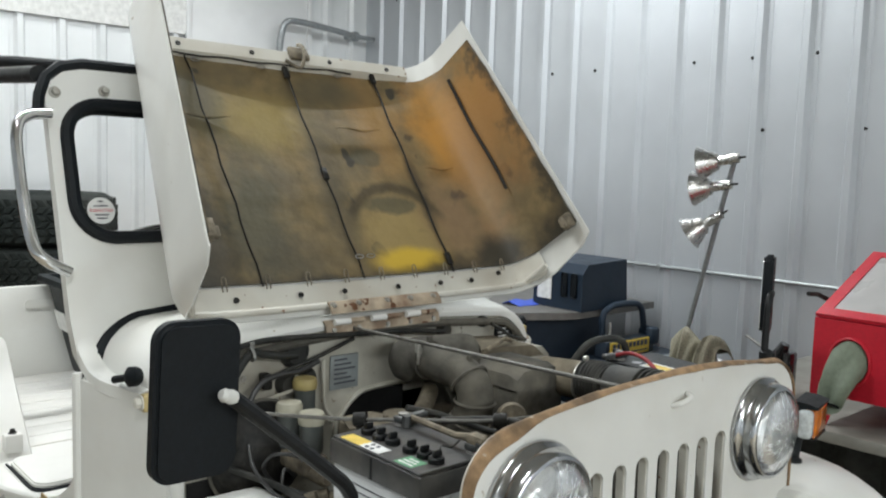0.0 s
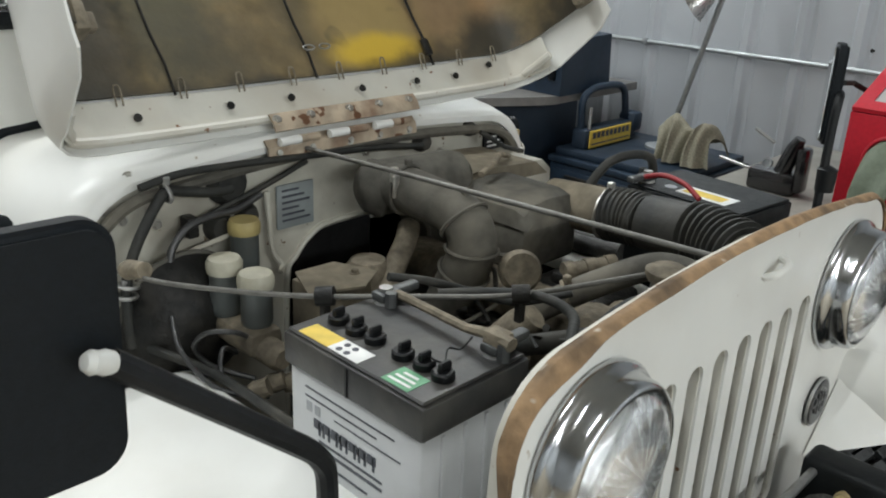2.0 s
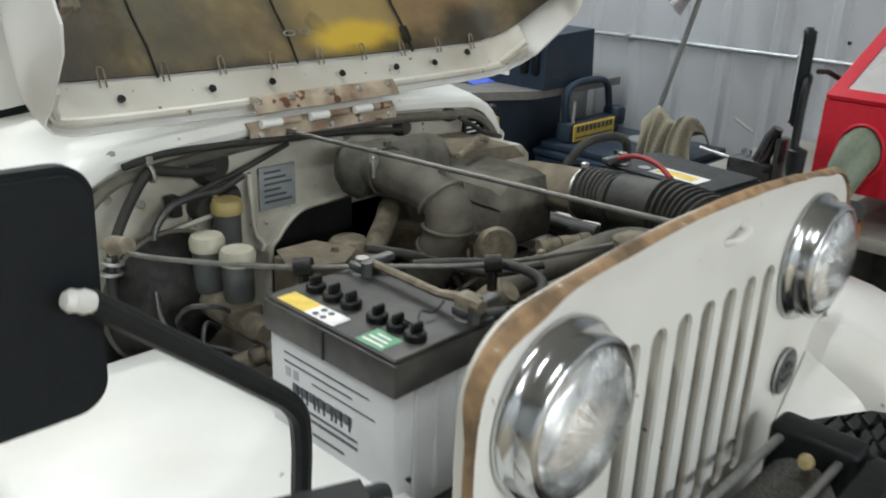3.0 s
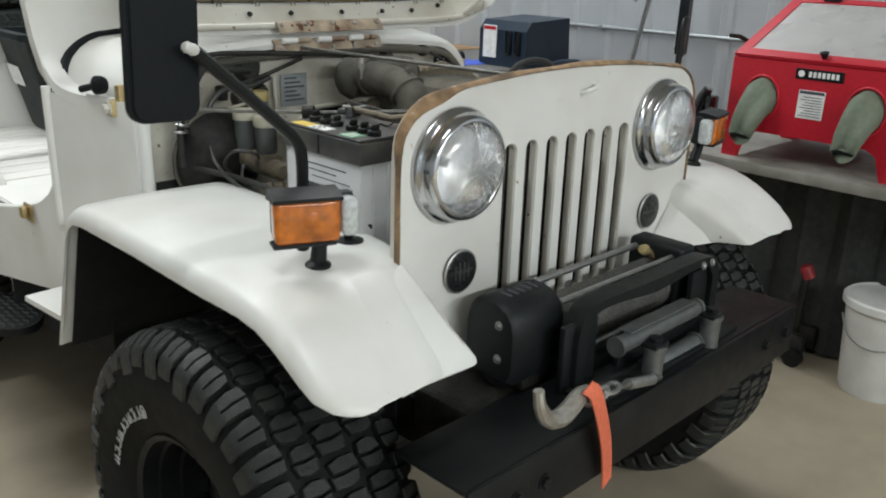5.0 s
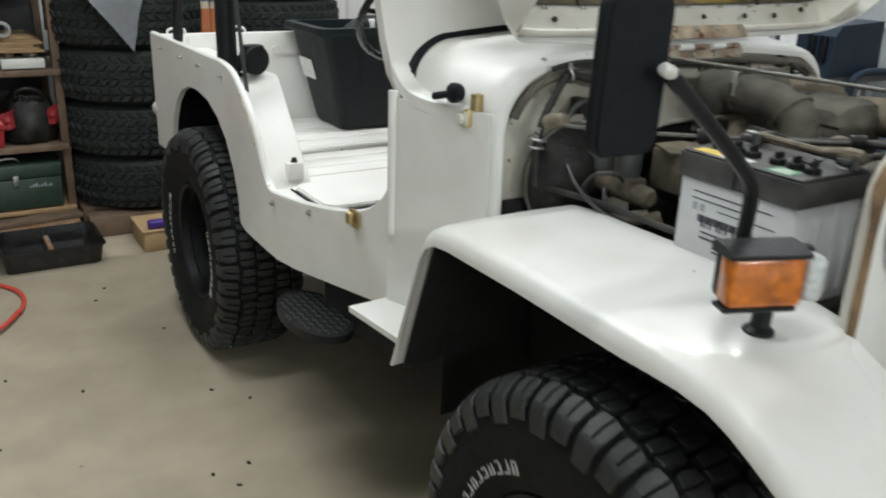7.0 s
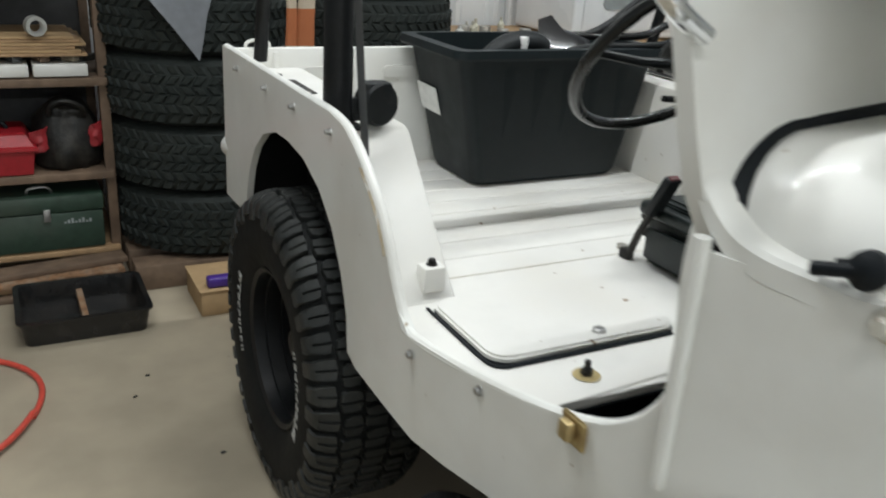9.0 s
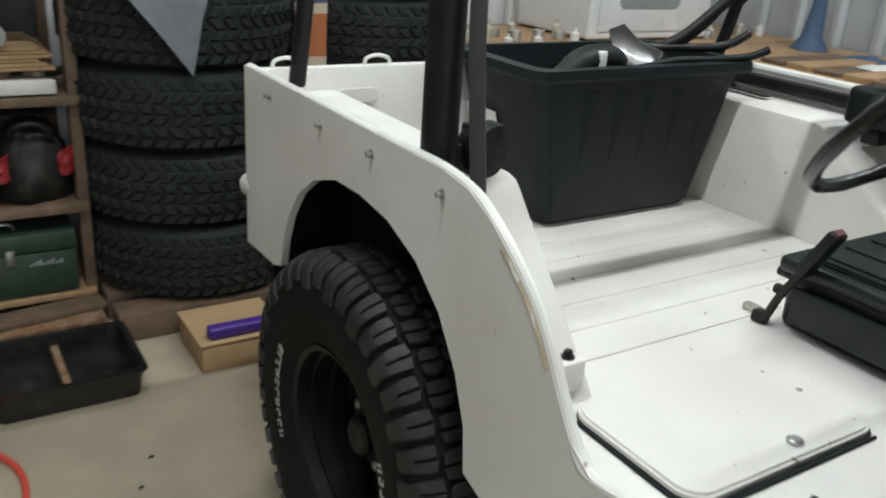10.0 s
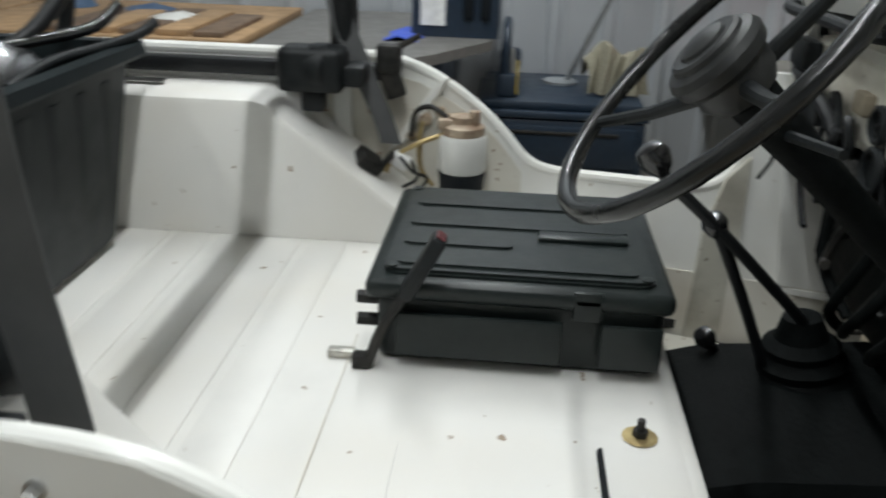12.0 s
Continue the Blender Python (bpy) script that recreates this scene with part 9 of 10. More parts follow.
tube(bm, smooth_path([(3.295, 2.50, 0.745), (3.287, 2.50, 0.86), (3.32, 2.50, 0.905), (3.40, 2.50, 0.922), (3.54, 2.50, 0.918), (3.60, 2.50, 0.890), (3.622, 2.50, 0.83), (3.64, 2.50, 0.745)], 5), 0.016, 10)
part("guard_hoop", bm, NAVY, mach)
bm = B()
rod(bm, (3.31, 2.47, 0.745), (3.315, 2.475, 0.845), 0.009)
part("bright_rod", bm, STEEL, mach)
case2 = thing("tool_case", 3.32, 2.68, 0.90, "dark navy plastic tool case with a paper label", "tool case")
bm = B()
rows = [[(3.16, y, 0.90), (3.16, y, 1.08), (3.20, y, 1.125), (3.50, y, 1.14), (3.52, y, 0.90)] for y in (2.53, 2.54, 2.83, 2.84)]
loft(bm, rows, closed=True, cap=True)
part("case_shell", bm, NAVY, case2)
for y in (2.56, 2.62):
    bm = B()
    box(bm, 3.152, 3.16, y, y + 0.035, 0.96, 1.08, 0.012, 3)
    part("case_recess", bm, MIRROR_BLACK, case2)
bm = B()
box(bm, 3.1535, 3.158, 2.72, 2.81, 0.94, 1.10, 0.001, 1)
lbl = part("paper_label", bm, PRINT_WHITE, case2, "white paper label with a red head")
bm = B()
box(bm, 3.1525, 3.1534, 2.725, 2.805, 1.078, 1.094)
part("label_head", bm, RED, lbl)
bm = B()
rows = [[(3.02 + 0.05 * i, 2.86 + 0.02 * math.sin(i * 1.3 + j), 0.905 + 0.022 * abs(math.sin(i * 0.9 + j * 0.7))) if j == 1 else (3.02 + 0.05 * i, 2.80 + 0.06 * j + 0.01 * math.sin(i * 2.1), 0.902) for i in range(5)] for j in range(3)]
loft(bm, rows)
thicken(bm, 0.003)
single("rubber_glove", bm, BLUE_GLOVE, (3.1, 2.86, 0.90), "crumpled blue disposable glove on the table", "glove", soft=60)

# three-headed floor lamp against the wall
lampf = thing("floor_lamp", 3.587, 2.255, 0.666, "brushed steel lamp with three adjustable shades", "floor lamp")
A0, A1 = Vector((3.587, 2.255, 0.668)), Vector((3.30, 1.86, 1.655))
bm = B()
rod(bm, A0, A1, 0.011)
part("pole", bm, GALV, lampf)
bm = B()
lathe(bm, [(0.07, 0), (0.07, 0.012), (0.02, 0.02), (0, 0.02)], (3.595, 2.275, 0.6665), (0, 0, 1), 24)
part("lamp_base", bm, GALV, lampf)
for f, d in ((0.987, Vector((-0.25, 0.93, -0.18))), (0.874, Vector((-0.2, 0.95, -0.15))), (0.731, Vector((-0.25, 0.75, -0.55)))):
    c = A0.lerp(A1, f)
    d = d.normalized()
    bm = B()
    lathe(bm, [(0.0, -0.03), (0.020, -0.028), (0.022, 0.0), (0.022, 0.055), (0.034, 0.06), (0.072, 0.135), (0.076, 0.138), (0.068, 0.133), (0.024, 0.065), (0.0, 0.06)], c + Vector((-0.02, 0, 0)), d, 28, cap=False)
    sh = part("shade", bm, BRUSHED, lampf, "brushed steel cone shade", soft=40)
    bm = B()
    lathe(bm, [(0.0, 0.06), (0.025, 0.075), (0.03, 0.10), (0.0, 0.118)], c + Vector((-0.02, 0, 0)), d, 16)
    part("bulb", bm, BUCKET, sh)
    bm = B()
    lathe(bm, [(0.004, -0.055), (0.006, -0.03), (0.0, -0.03)], c + Vector((-0.02, 0, 0)), d, 8)
    part("switch_pin", bm, GREASE, sh)

# cloth over a stool, black clamp tool on the bench
bm = B()
rows = []
for j in range(25):
    v = j / 24
    row = []
    for i in range(33):
        u = i / 32
        hump = max(0.0, 1 - abs(2 * u - 1) ** 3)
        crest = 0.93 + 0.028 * math.sin(u * 9.0 + 0.6) * hump - 0.05 * (1 - hump)
        fold = (0.016 * math.sin(u * 15 + 0.8) + 0.010 * math.sin(u * 31 + v * 3)) * (1.2 - 0.7 * v)
        y = 1.745 + 0.21 * u + 0.012 * math.sin(v * 5 + u * 4)
        if v < 0.6:
            f = v / 0.6
            x, z = 2.945 + 0.035 * f * f + fold, 0.772 + (crest - 0.772) * math.sin(f * math.pi / 2)
        else:
            f = (v - 0.6) / 0.4
            x, z = 2.98 + 0.12 * f + fold * 0.6, crest - 0.08 * f * f + 0.006 * math.sin(u * 20)
        row.append((3.39 + (x - 2.96) * 1.1, 1.945 + (y - 1.745) * 1.16, 0.675 + (z - 0.772) * 1.12))
    rows.append(row)
loft(bm, rows)
thicken(bm, 0.006)
single("shop_towel", bm, CLOTH, (3.44, 2.07, 0.666), "khaki terry towel draped over a small block", "towel", soft=60)
bm = B()
box(bm, 3.45, 3.50, 2.0, 2.13, 0.667, 0.795, 0.01)
single("wood_block", bm, WOOD_DARK, (3.475, 2.06, 0.666), "dark wooden block under the towel", "block")
tool = thing("pump_tool", 3.02, 1.50, 0.765, "black bench pump with bright steel rods", "tool")
bm = B()
box(bm, 2.98, 3.06, 1.44, 1.60, 0.765, 0.84, 0.015)
tube(bm, [(3.02, 1.50, 0.82), (3.02, 1.47, 0.92), (3.02, 1.455, 0.955)], [0.03, 0.026, 0.018], 12)
box(bm, 2.99, 3.05, 1.415, 1.45, 0.78, 0.93, 0.012)
part("pump_body", bm, GLOSS_BLACK, tool)
for a, b in (((3.0, 1.60, 0.83), (3.0, 1.71, 0.845)), ((3.0, 1.53, 0.93), (3.0, 1.60, 0.965))):
    bm = B()
    rod(bm, a, b, 0.006)
    part("steel_rod", bm, STEEL, tool)
bm = B()
lathe(bm, [(0.016, 0), (0.016, 0.012), (0.0, 0.012)], (2.98, 1.53, 0.865), (-1, 0, 0.2), 14)
part("gauge", bm, CHROME, tool)

# rear benches along the back and far side
rb = thing("rear_bench", 2.8, 4.9, 0, "rough wooden bench along the rear wall", "workbench")
bm = B()
box(bm, 1.79, 3.80, 4.52, 5.20, 0.86, 0.905, 0.006)
part("bench_top", bm, WOOD, rb)
# solid dark block stands in for the shade under the rear bench
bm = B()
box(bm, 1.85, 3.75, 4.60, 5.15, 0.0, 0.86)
part("bench_front", bm, VOID_SHADE, rb)
sbn = thing("side_bench", 3.35, 3.95, 0, "rough wooden bench along the side wall", "workbench")
bm = B()
box(bm, 2.90, 3.80, 3.40, 4.515, 0.855, 0.90, 0.006)
part("bench_top", bm, WOOD, sbn)
# another dark block fills in the shade below the side bench
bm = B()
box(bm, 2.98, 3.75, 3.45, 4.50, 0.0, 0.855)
part("bench_front", bm, VOID_SHADE, sbn)
wc = thing("white_appliance", 2.80, 4.85, 0.905, "white enamel appliance with a grey window on the rear bench", "appliance")
bm = B()
box(bm, 2.42, 3.18, 4.62, 5.15, 0.915, 1.48, 0.015, 3)
part("cabinet_body", bm, ENAMEL, wc)
bm = B()
box(bm, 2.47, 3.13, 4.610, 4.622, 0.95, 1.44, 0.008)
wd = part("cabinet_door", bm, ENAMEL, wc)
bm = B()
plate(bm, round_rect(2.58, 2.95, 1.055, 1.35, 0.03), -0.006, to=in_xz(4.610))
part("window", bm, PLATE_GREY, wd)
for x in (2.46, 3.12):
    bm = B()
    box(bm, x - 0.02, x + 0.02, 4.65, 4.70, 0.905, 0.916)
    part("foot", bm, TUBE_BLACK, wc)
rnd = random.Random(8)
proto = {}
for k in range(22):
    x, y = rnd.uniform(1.84, 2.36), rnd.uniform(4.58, 4.85)
    if k > 14:
        x, y = rnd.uniform(3.2, 3.7), rnd.uniform(4.56, 4.8)
    kind = k % 3
    h, r = ((0.062, 0.020), (0.048, 0.028), (0.085, 0.016))[kind]
    if kind not in proto:
        bm = B()
        if kind == 1:
            lathe(bm, [(0, 0), (r, 0), (r, h), (r * 0.95, h + 0.004), (0, h + 0.004)], (x, y, 0.906), (0, 0, 1), 16)
        else:
            lathe(bm, [(0, 0), (r, 0), (r, h * 0.65), (r * 0.4, h * 0.8), (r * 0.4, h), (0, h)], (x, y, 0.906), (0, 0, 1), 16)
        proto[kind] = single("bottle" if kind != 1 else "small_tin", bm, (BUCKET, ZINC, CAP_CREAM)[kind], (x, y, 0.906), ("white plastic bottle on the rear bench", "dull metal tin on the rear bench", "cream plastic bottle on the rear bench")[kind], "bottle" if kind != 1 else "tin", "bottles and tins")
    else:
        copy_thing(proto[kind], pose(x, y, 0.906, 0, 0, 47 * k) @ Matrix.Diagonal((1, 1, rnd.uniform(0.6, 1.15), 1)))
for nm, x, y, z, mt, lab in (("rag", 3.25, 3.75, 0.90, BUCKET, "crumpled white rag on the side bench"), ("work_shirt", 3.45, 3.95, 0.90, DENIM, "crumpled blue cloth on the side bench")):
    bm = B()
    rows = []
    for j in range(9):
        rows.append([(x + 0.03 * i - 0.12 + 0.01 * math.sin(j * 2 + i), y + 0.03 * j - 0.12 + 0.008 * math.sin(i * 1.7), z + 0.004 + 0.045 * math.sin(math.pi * i / 8) * math.sin(math.pi * j / 8) * (0.7 + 0.5 * noise.noise(Vector((i * 0.9, j * 0.8, x))))) for i in range(9)])
    loft(bm, rows)
    thicken(bm, 0.004)
    single(nm, bm, mt, (x, y, z), lab, "rag", soft=60)
for k in range(5):
    bm = B()
    y = 3.46 + 0.13 * k
    box(bm, 2.93, 3.40 + 0.05 * (k % 3), y, y + 0.11, 0.9005, 0.918 + 0.004 * (k % 2), 0.003)
    single("board", bm, WOOD if k % 2 else WOOD_DARK, (3.1, y, 0.90), "loose planed board on the side bench", "board", "boards on bench")
blu = thing("bench_stand", 3.55, 4.30, 0.90, "blue cast stand on the side bench", "stand")
bm = B()
tube(bm, [(3.55, 4.30, 0.902), (3.55, 4.30, 0.96), (3.56, 4.30, 1.10), (3.56, 4.30, 1.22)], [0.09, 0.05, 0.035, 0.03], 14)
part("stand_body", bm, DENIM, blu)

# tyre stacks


def stack_tyre(x, y, z, mat, label, r=0.385, h=0.262, seed=0, lab2=""):
    t = thing("stacked_tyre", x, y, z, label, "tyre", "stacked tyres")
    bm = B()
    lathe(bm, [(0.21, 0.03), (0.25, 0.006), (0.32, 0.0), (r - 0.045, 0.012), (r - 0.018, 0.035), (r - 0.010, 0.07), (r - 0.010, h - 0.07), (r - 0.018, h - 0.035), (r - 0.045, h - 0.012), (0.32, h), (0.25, h - 0.006), (0.21, h - 0.03)], (x, y, z), (0, 0, 1), 56, cap=False)
    carc = part("carcass", bm, mat, t, soft=50)
    bm = B()
    n = 48
    for row, (z0, z1, sk) in enumerate(((0.024, 0.058, 0.42), (0.062, 0.096, -0.42), (0.100, 0.131, 0.42), (0.135, 0.166, -0.42), (0.170, 0.202, 0.42), (0.206, 0.240, -0.42))):
        for k in range(n):
            a = 2 * math.pi * (k + (0.0, 0.34, 0.05, 0.40, 0.02, 0.36)[row] + 0.06 * math.sin(k * 2.4 + row)) / n
            st = 2 * math.pi / n
            vs = []
            for rr, e in ((r - 0.014, 0.0), (r, 0.12)):
                rr2 = rr - (0.010 if row in (0, 5) and e else 0.0)
                for zz, aa in ((z0, a + e * st), (z0, a + (0.74 - e) * st), (z1, a + (0.74 - e + sk) * st), (z1, a + (e + sk) * st)):
                    zz2 = zz + (0.003 if zz == z0 else -0.003) * (1 if e else 0)
                    vs.append(bm.verts.new((x + rr2 * math.cos(aa), y + rr2 * math.sin(aa), z + zz2)))
            f, b = vs[:4], vs[4:]
            bm.faces.new(b)
            for i in range(4):
                bm.faces.new((f[i], f[(i + 1) % 4], b[(i + 1) % 4], b[i]))
    part("tread", bm, mat, carc, soft=25, kind="stuff")
    return t


pal = thing("pallet", 0.68, 4.7, 0, "dark wooden boards under the tyre stack", "pallet")
for k in range(4):
    bm = B()
    box(bm, 0.32, 1.04, 4.36 + 0.19 * k, 4.48 + 0.19 * k, 0.0, 0.10, 0.006)
    part("board", bm, WOOD_DARK, pal)
st0 = stack_tyre(0.69, 4.72, 0.10, OLD_RUBBER, "worn all-terrain tyre in a tall stack")
for k in (1, 2, 3):
    copy_thing(st0, pose(0.69 - 0.012 * k, 4.72 + 0.01 * (k % 2), 0.10 + 0.262 * k, 0, 0, 37 * k))
for k in range(5):
    copy_thing(st0, pose(1.385 + 0.01 * (k % 2), 4.76, 0.06 + 0.262 * k, 0, 0, 51 * k + 9))
bm = B()
box(bm, 1.06, 1.72, 4.44, 5.08, 0.0, 0.06, 0.006)
single("base_board", bm, WOOD_DARK, (1.39, 4.76, 0), "thick dark wooden board under the second tyre stack", "board")
ux, uz, nrm = Vector((1, 0, 0)), Vector((0, math.sin(radians(LEAN_S)), math.cos(radians(LEAN_S)))), Vector((0, -math.cos(radians(LEAN_S)), math.sin(radians(LEAN_S))))
at = screen_m() @ Vector((-0.535, 0.299, 0.0125))
bm = B()
lathe(bm, [(0.0, 0.0), (0.0315, 0.0), (0.0315, 0.0010), (0.0, 0.0010)], at, nrm, 36)
stk = single("round_sticker", bm, PRINT_WHITE, at, "round white inspection sticker on the wind screen glass", "sticker")
sm = Matrix.Identity(4)
for i in range(3):
    sm[i][0], sm[i][1], sm[i][2] = ux[i], uz[i], nrm[i]
sm.translation = at + nrm * 0.0014
writing("INSPECTED", 0.0105, RED, sm, stk, "lettering")
bm = B()
for k, (w, z) in enumerate(((0.010, 0.022), (0.026, 0.011), (0.024, -0.010), (0.018, -0.018))):
    box(bm, -w / 2 * 1.3, w / 2 * 1.3, z - 0.0015, z + 0.0015, 0.0, 0.0005, m=sm)
part("print_bar", bm, PRINT_GREY, stk)
# grey tarpaulin over the first stack
bm = B()
rows = []
tp = [(0.36, 4.36, 1.20), (0.42, 4.335, 1.10), (0.50, 4.325, 1.0), (0.585, 4.32, 0.885), (0.60, 4.32, 0.95), (0.62, 4.325, 1.05), (0.66, 4.335, 1.17)]
top = [(0.34, 4.50, 1.19), (0.45, 4.48, 1.195), (0.50, 4.48, 1.20), (0.56, 4.48, 1.20), (0.60, 4.48, 1.20), (0.66, 4.48, 1.20), (0.72, 4.50, 1.19)]
mid = [(0.345, 4.38, 1.205), (0.44, 4.36, 1.19), (0.50, 4.345, 1.16), (0.565, 4.335, 1.14), (0.60, 4.335, 1.15), (0.64, 4.34, 1.17), (0.69, 4.36, 1.20)]
loft(bm, [tp, mid, top])
thicken(bm, 0.004)
single("tarpaulin", bm, TARP, (0.5, 4.4, 1.1), "grey tarpaulin corner hanging over the tyre stack", "tarpaulin", soft=60)
bm = B()
for cx, cw, low in ((0.893, 0.020, 0.93), (0.955, 0.034, 0.90)):
    rows = []
    for j in range(13):
        v = j / 12
        w = cw * (0.75 + 0.35 * v)
        rows.append([(cx + w * math.cos(a) + 0.006 * math.sin(v * 5 + cx * 40), 4.235 + w * 0.55 * math.sin(a) * (1 + 0.35 * math.sin(a * 3 + v * 4)), 1.36 - (1.36 - low) * v + 0.006 * math.sin(a * 2)) for a in (2 * math.pi * i / 20 for i in range(20))])
    loft(bm, rows, closed=True, cap=True)
single("plaid_shirt", bm, PLAID, (0.93, 4.235, 0.90), "orange and blue plaid sleeves hanging by the tyres", "cloth", soft=60)

# wooden shelf unit with boxes at the back
shf = thing("shelf_unit", -0.35, 4.95, 0, "rough wooden shelf unit full of tools", "shelf")
for x in (-1.05, 0.27):
    for y in (4.63, 5.16):
        bm = B()
        box(bm, x, x + 0.036, y, y + 0.06, 0.0, 2.0, 0.003)
        part("post", bm, WOOD_DARK, shf)
for z in (0.085, 0.40, 0.76, 1.16, 1.6):
    bm = B()
    box(bm, -1.06, 0.30, 4.60, 5.20, z, z + 0.022, 0.003)
    part("shelf_board", bm, WOOD_DARK if z > 0.1 else WOOD, shf)
    if z > 0.3:
        bm = B()
        box(bm, -1.05, 0.295, 4.592, 4.60, z - 0.006, z + 0.022, 0.002)
        part("shelf_lip", bm, WOOD_DARK, shf)
# dark sheet put in for the shade deep between the shelves
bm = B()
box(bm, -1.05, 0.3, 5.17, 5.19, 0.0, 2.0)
part("shelf_back", bm, VOID_SHADE, shf)
gbx = thing("ammo_chest", 0.04, 4.74, 0.113, "dark green metal chest with a top handle", "chest")
bm = B()
box(bm, -0.17, 0.245, 4.605, 4.87, 0.113, 0.265, 0.008)
part("chest_body", bm, GREEN_BOX, gbx)
bm = B()
box(bm, -0.175, 0.25, 4.60, 4.875, 0.267, 0.335, 0.010)
part("chest_lid", bm, GREEN_BOX, gbx)
bm = B()
tube(bm, smooth_path([(-0.02, 4.66, 0.335), (-0.01, 4.655, 0.355), (0.05, 4.655, 0.358), (0.07, 4.66, 0.335)], 4), 0.006, 8)
part("handle", bm, STEEL, gbx)
bm = B()
box(bm, 0.03, 0.055, 4.592, 4.602, 0.235, 0.285, 0.003)
part("latch", bm, STEEL, gbx)
bm = B()
for k in range(8):
    box(bm, 0.10 + 0.013 * k, 0.109 + 0.013 * k, 4.6035, 4.6045, 0.22, 0.228 + 0.006 * (k % 3))
part("paint_mark", bm, PLATE_GREY, gbx)
rbx = thing("red_toolbox", -0.06, 4.72, 0.428, "red plastic toolbox on the shelf", "toolbox")
bm = B()
loft(bm, [[(-0.31 - g, 4.61 - g, z), (0.010 + g, 4.61 - g, z), (0.010 + g, 4.82, z), (-0.31 - g, 4.82, z)] for z, g in ((0.424, 0.0), (0.428, 0.004), (0.515, 0.014), (0.520, 0.026), (0.532, 0.026), (0.536, 0.014), (0.575, -0.008), (0.582, -0.02))], closed=True, cap=True)
part("toolbox_body", bm, RED_BOX, rbx, soft=25)
bm = B()
tube(bm, smooth_path([(-0.22, 4.71, 0.58), (-0.20, 4.71, 0.605), (-0.08, 4.71, 0.605), (-0.06, 4.71, 0.58)], 4), 0.008, 8)
part("toolbox_handle", bm, MIRROR_BLACK, rbx)
bag = thing("tool_bag", 0.15, 4.78, 0.428, "crumpled black and red cloth tool bag on the shelf", "bag")
bm = B()
rows = []
for z, k in ((0.424, 0.9), (0.45, 1.05), (0.50, 1.1), (0.55, 1.02), (0.60, 0.92), (0.645, 0.72), (0.675, 0.45), (0.685, 0.12)):
    rows.append([(0.150 + (0.120 * k + 0.028 * noise.noise(Vector((math.cos(a) * 2.2, math.sin(a) * 2.2, z * 16)))) * math.cos(a), 4.745 + (0.12 * k + 0.03 * noise.noise(Vector((math.cos(a) * 2.4, math.sin(a) * 2.4, z * 19 + 7)))) * math.sin(a), z + (0.022 * noise.noise(Vector((a * 1.6, z * 9, 3))) if z > 0.43 else 0)) for a in [2 * math.pi * i / 30 for i in range(30)]])
loft(bm, rows, closed=True, cap=True)
part("bag_body", bm, GREASE, bag, soft=60)
for x0, z0, w in ((0.045, 0.545, 0.030), (0.245, 0.560, 0.020)):
    bm = B()
    rows = [[(x0 + w * (u - 0.5) * 2 + 0.012 * noise.noise(Vector((u * 3, v * 3, x0 * 9))), 4.632 + 0.03 * abs(u - 0.5) + 0.012 * noise.noise(Vector((u * 4, v * 5, 1 + x0))), z0 + 0.085 * (v - 0.5) + 0.02 * (u - 0.5)) for u in [q / 6 for q in range(7)]] for v in [q / 6 for q in range(7)]]
    loft(bm, rows)
    thicken(bm, 0.006)
    part("bag_flap", bm, RED_DULL, bag, "dull red cloth flap", soft=60)
bm = B()
tube(bm, smooth_path([(0.09, 4.66, 0.64), (0.10, 4.63, 0.68), (0.15, 4.62, 0.695), (0.20, 4.63, 0.67), (0.21, 4.66, 0.63)], 5), 0.010, 8)
part("bag_handle", bm, GREASE, bag)
rnd = random.Random(44)
for k in range(14):
    bm = B()
    x = -0.34 + 0.046 * k
    mt = (GREASE, DUSTY_METAL, STEEL_WORN, PRINT_YELLOW if k == 6 else GREASE, WOOD_DARK)[k % 5]
    if k % 2:
        box(bm, -0.018, 0.018, -0.06, 0.06, 0.0, 0.022, 0.004, m=Matrix.Translation((x, 4.70, 0.834)) @ Matrix.Rotation(rnd.uniform(-1, 1), 4, "Z"))
    else:
        tube(bm, [(x - 0.04, 4.67 + rnd.uniform(0, 0.06), 0.842), (x + 0.05, 4.69 + rnd.uniform(0, 0.06), 0.842)], [0.008, 0.006], 8)
    single("hand_tool", bm, mt, (x, 4.69, 0.834), "grimy small tool lying in a carton", "tool", "tools in cartons")
for k in range(3):
    bm = B()
    x = -0.35 + 0.20 * k
    box(bm, x, x + 0.185, 4.605, 4.75, 0.789, 0.832, 0.004)
    single("small_carton", bm, BUCKET, (x + 0.09, 4.68, 0.789), "low white carton with open top on the shelf", "carton", "cartons on shelf")
for k in range(6):
    bm = B()
    box(bm, -0.6 + 0.03 * k, 0.24 - 0.02 * (k % 3), 4.62 + 0.01 * k, 5.0, 0.860 + 0.011 * k, 0.870 + 0.011 * k, 0.002)
    single("cardboard_sheet", bm, CARD if k % 2 else WOOD, (-0.2, 4.8, 0.86 + 0.011 * k), "flat scrap sheet stacked on the shelf", "board", "stacked sheets")
bm = B()
box(bm, -0.58, 0.23, 4.90, 4.98, 0.782, 0.861)
single("sheet_rest", bm, WOOD_DARK, (-0.15, 4.94, 0.782), "dark batten holding the stacked sheets", "batten")
bm = B()
lathe(bm, [(0.022, -0.02), (0.036, -0.02), (0.036, 0.02), (0.022, 0.02)], (0.075, 4.66, 0.964), (0.2, -1, 0), 24, cap=False)
bmesh.ops.solidify(bm, geom=list(bm.faces), thickness=0.002)
single("tape_roll", bm, BUCKET, (0.075, 4.66, 0.928), "roll of white tape standing on the sheets", "tape roll")
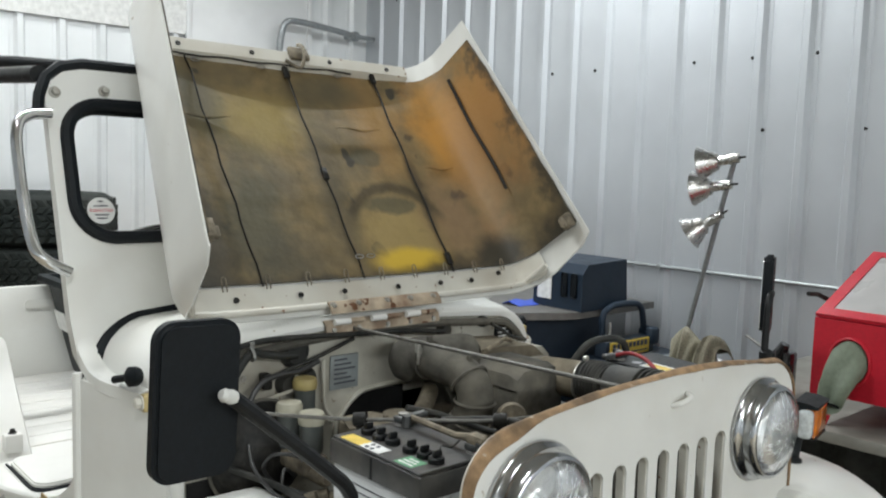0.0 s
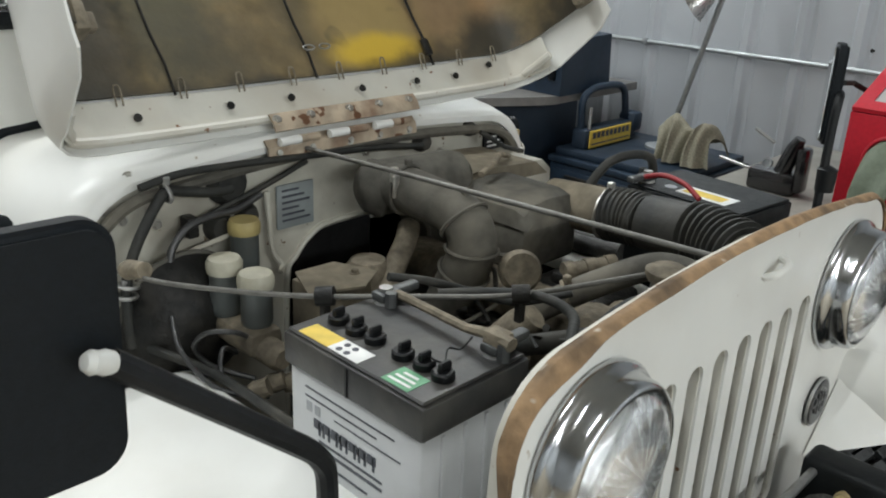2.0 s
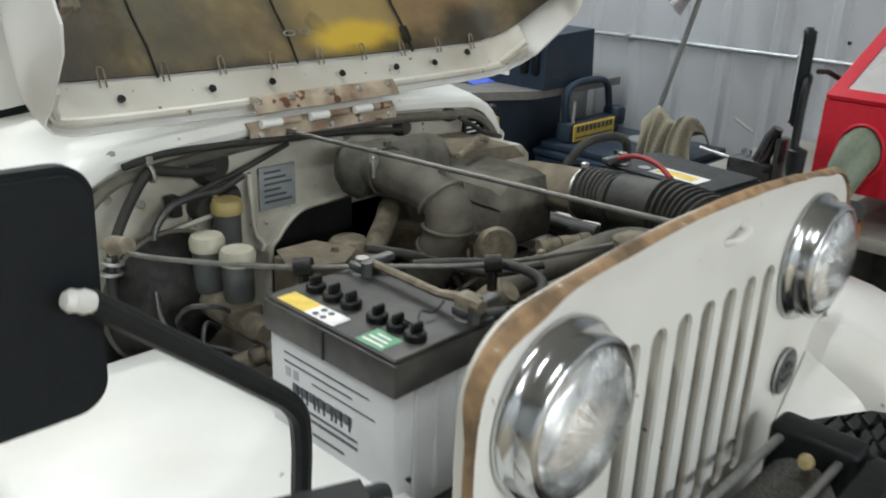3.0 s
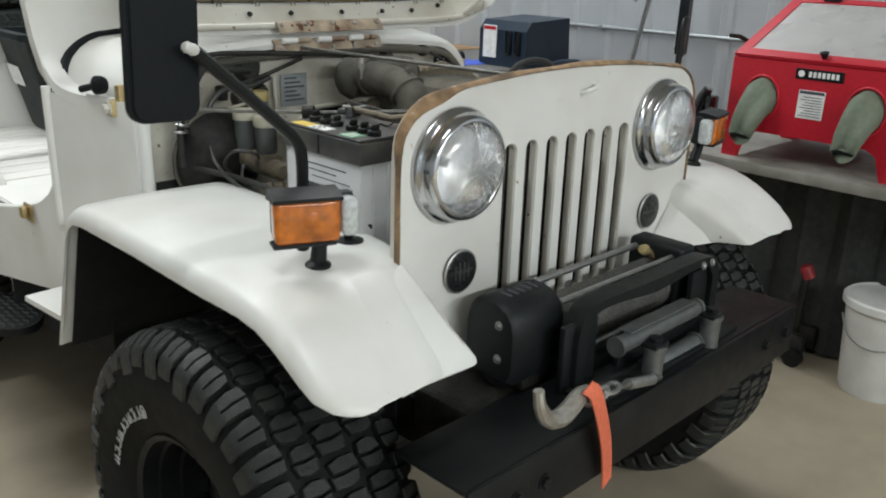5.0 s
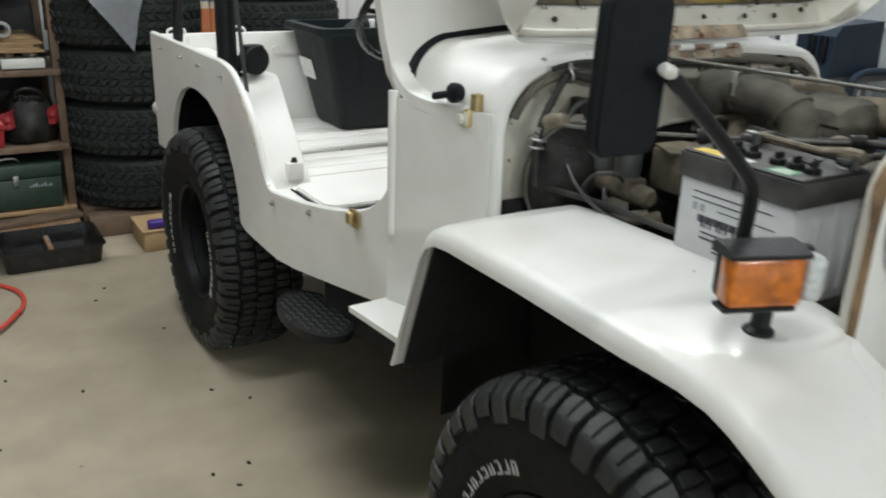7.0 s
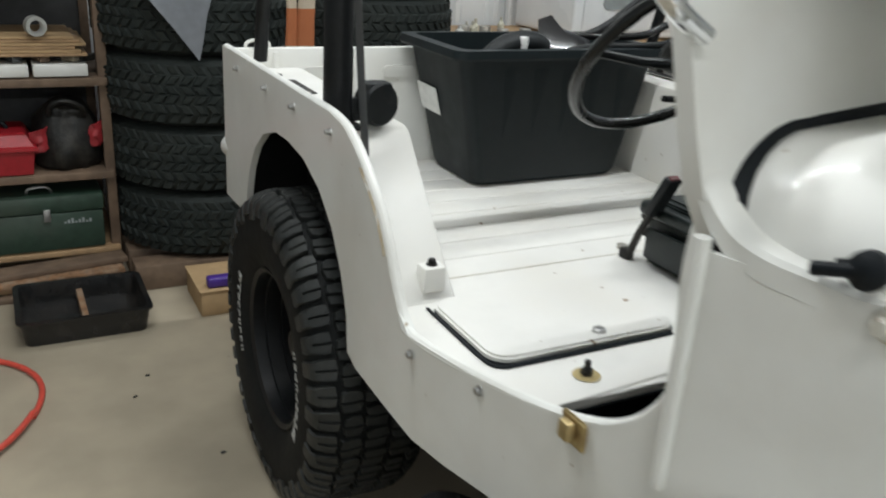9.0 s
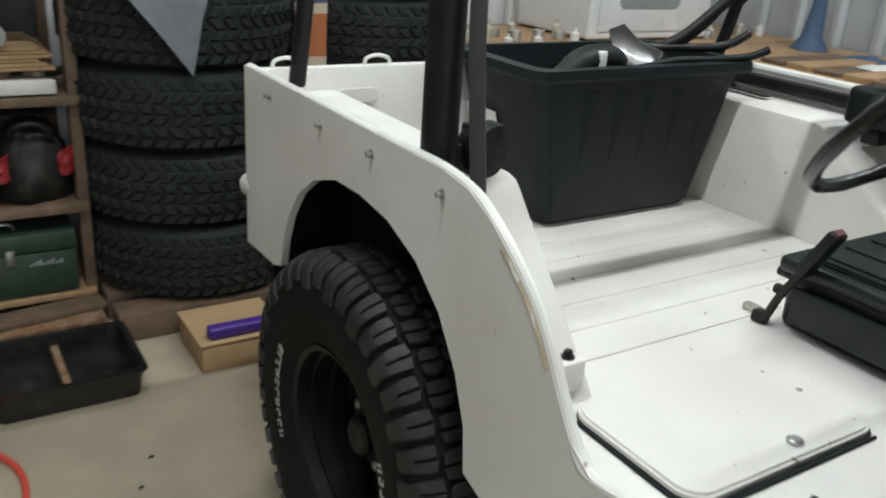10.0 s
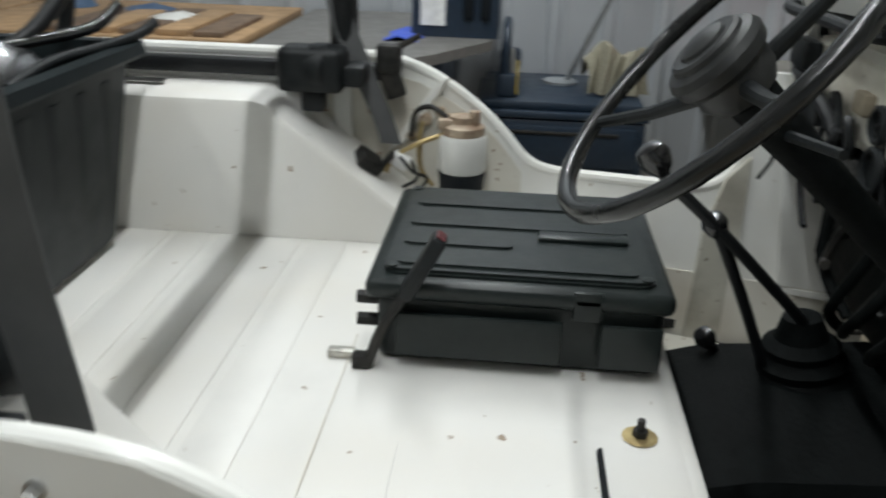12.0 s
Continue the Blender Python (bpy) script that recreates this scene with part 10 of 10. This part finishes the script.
for k in range(9):
    bm = B()
    x = -0.9 + 0.13 * k
    hgt = 0.12 + 0.05 * ((k * 7) % 4)
    rod(bm, (x, 4.85, 1.19), (x, 4.85, 1.19 + hgt), 0.05, 18)
    single("paint_tin", bm, (GREASE, TUBE_BLACK, DUSTY_METAL)[k % 3], (x, 4.85, 1.19), "dark old tin on the top shelf", "tin", "old tins")
for k in range(5):
    bm = B()
    x = -0.95 + 0.14 * k
    box(bm, x, x + 0.12, 4.66, 4.9, 0.429, 0.58 + 0.02 * (k % 3), 0.008)
    single("dark_carton", bm, GREASE if k % 2 else WOOD_DARK, (x + 0.06, 4.8, 0.429), "grimy dark carton on the shelf", "carton", "dark cartons")

# oil pan, boards, box on the floor
pan = thing("drain_pan", 0.11, 4.15, 0, "oily black drain pan on the floor", "drain pan")
bm = B()


def pan_ring(g, z):
    return [(x, y, z) for x, y in round_rect(-0.085 - g, 0.305 + g, 4.02 - g, 4.33 + g, 0.03)]


loft(bm, [pan_ring(0.0, 0.002), pan_ring(0.012, 0.085), pan_ring(0.022, 0.088), pan_ring(0.022, 0.094), pan_ring(0.004, 0.094), pan_ring(-0.01, 0.012)], closed=True)
bm.faces.new([v for v in bm.verts if abs(v.co.z - 0.012) < 1e-4])
bm.faces.new([v for v in bm.verts if abs(v.co.z - 0.002) < 1e-4])
part("pan_body", bm, OILY, pan)
bm = B()
box(bm, 0.10, 0.122, 4.02, 4.33, 0.013, 0.06, 0.004)
part("pan_divider", bm, RUST, pan)
bm = B()
plate(bm, round_rect(-0.08, 0.30, 4.02, 4.33, 0.03), 0.002, to=in_xy(0.020))
part("oil_film", bm, OILY, pan)
for k in range(4):
    bm = B()
    box(bm, -0.5, 0.5, -0.045, 0.045, 0, 0.022, 0.003, m=Matrix.Translation((-0.25 + 0.02 * k, 4.45 + 0.03 * (k % 2), 0.0 + 0.024 * k)) @ Matrix.Rotation(radians(4 * (k - 1)), 4, "Z"))
    single("scrap_board", bm, (WOOD_DARK, WOOD, RUST, WOOD_DARK)[k], (-0.25, 4.45, 0.024 * k), "dirty scrap board on the floor", "board", "scrap boards")
cb = thing("cardboard_box", 0.64, 4.22, 0, "small brown cardboard box on the floor", "box")
bm = B()
box(bm, 0.50, 0.78, 4.06, 4.32, 0.0, 0.095, 0.004)
part("carton", bm, CARD, cb)
bm = B()
box(bm, 0.495, 0.785, 4.055, 4.325, 0.0955, 0.1, 0.001, 1)
part("carton_flap", bm, CARD, cb)
bm = B()
box(bm, 0.53, 0.76, 4.075, 4.12, 0.1005, 0.14, 0.01, 3)
single("purple_case", bm, PURPLE, (0.64, 4.1, 0.1), "purple plastic case lying on the box", "case")
# red air hose in a loop on the floor
bm = B()
cx, cy = -0.36, 3.66
path = [(cx + (0.30 + 0.02 * math.sin(3 * a)) * math.cos(a) * 1.0, cy + (0.34 + 0.02 * math.sin(2 * a)) * math.sin(a), 0.0095 + (0.012 if 5.2 < a < 6.0 else 0)) for a in [2 * math.pi * i / 64 * 1.12 - 0.3 for i in range(65)]]
tube(bm, path, 0.009, 10)
single("air_hose", bm, HOSE_RED, (cx, cy, 0), "red rubber air hose looped on the floor", "hose", soft=60)
rnd = random.Random(21)
pr = None
for k in range(26):
    x, y = rnd.uniform(-0.9, 0.55), rnd.uniform(1.6, 4.2)
    if pr is None:
        bm = B()
        bmesh.ops.create_icosphere(bm, subdivisions=1, radius=0.006, matrix=Matrix.Translation((x, y, 0.002)) @ Matrix.Diagonal((1.6, 1, 0.5, 1)))
        pr = single("debris_crumb", bm, GREASE, (x, y, 0), "dark crumb of dirt on the concrete", "debris", "debris on floor")
    else:
        copy_thing(pr, pose(x, y, 0.0, 0, 0, rnd.uniform(0, 360)))
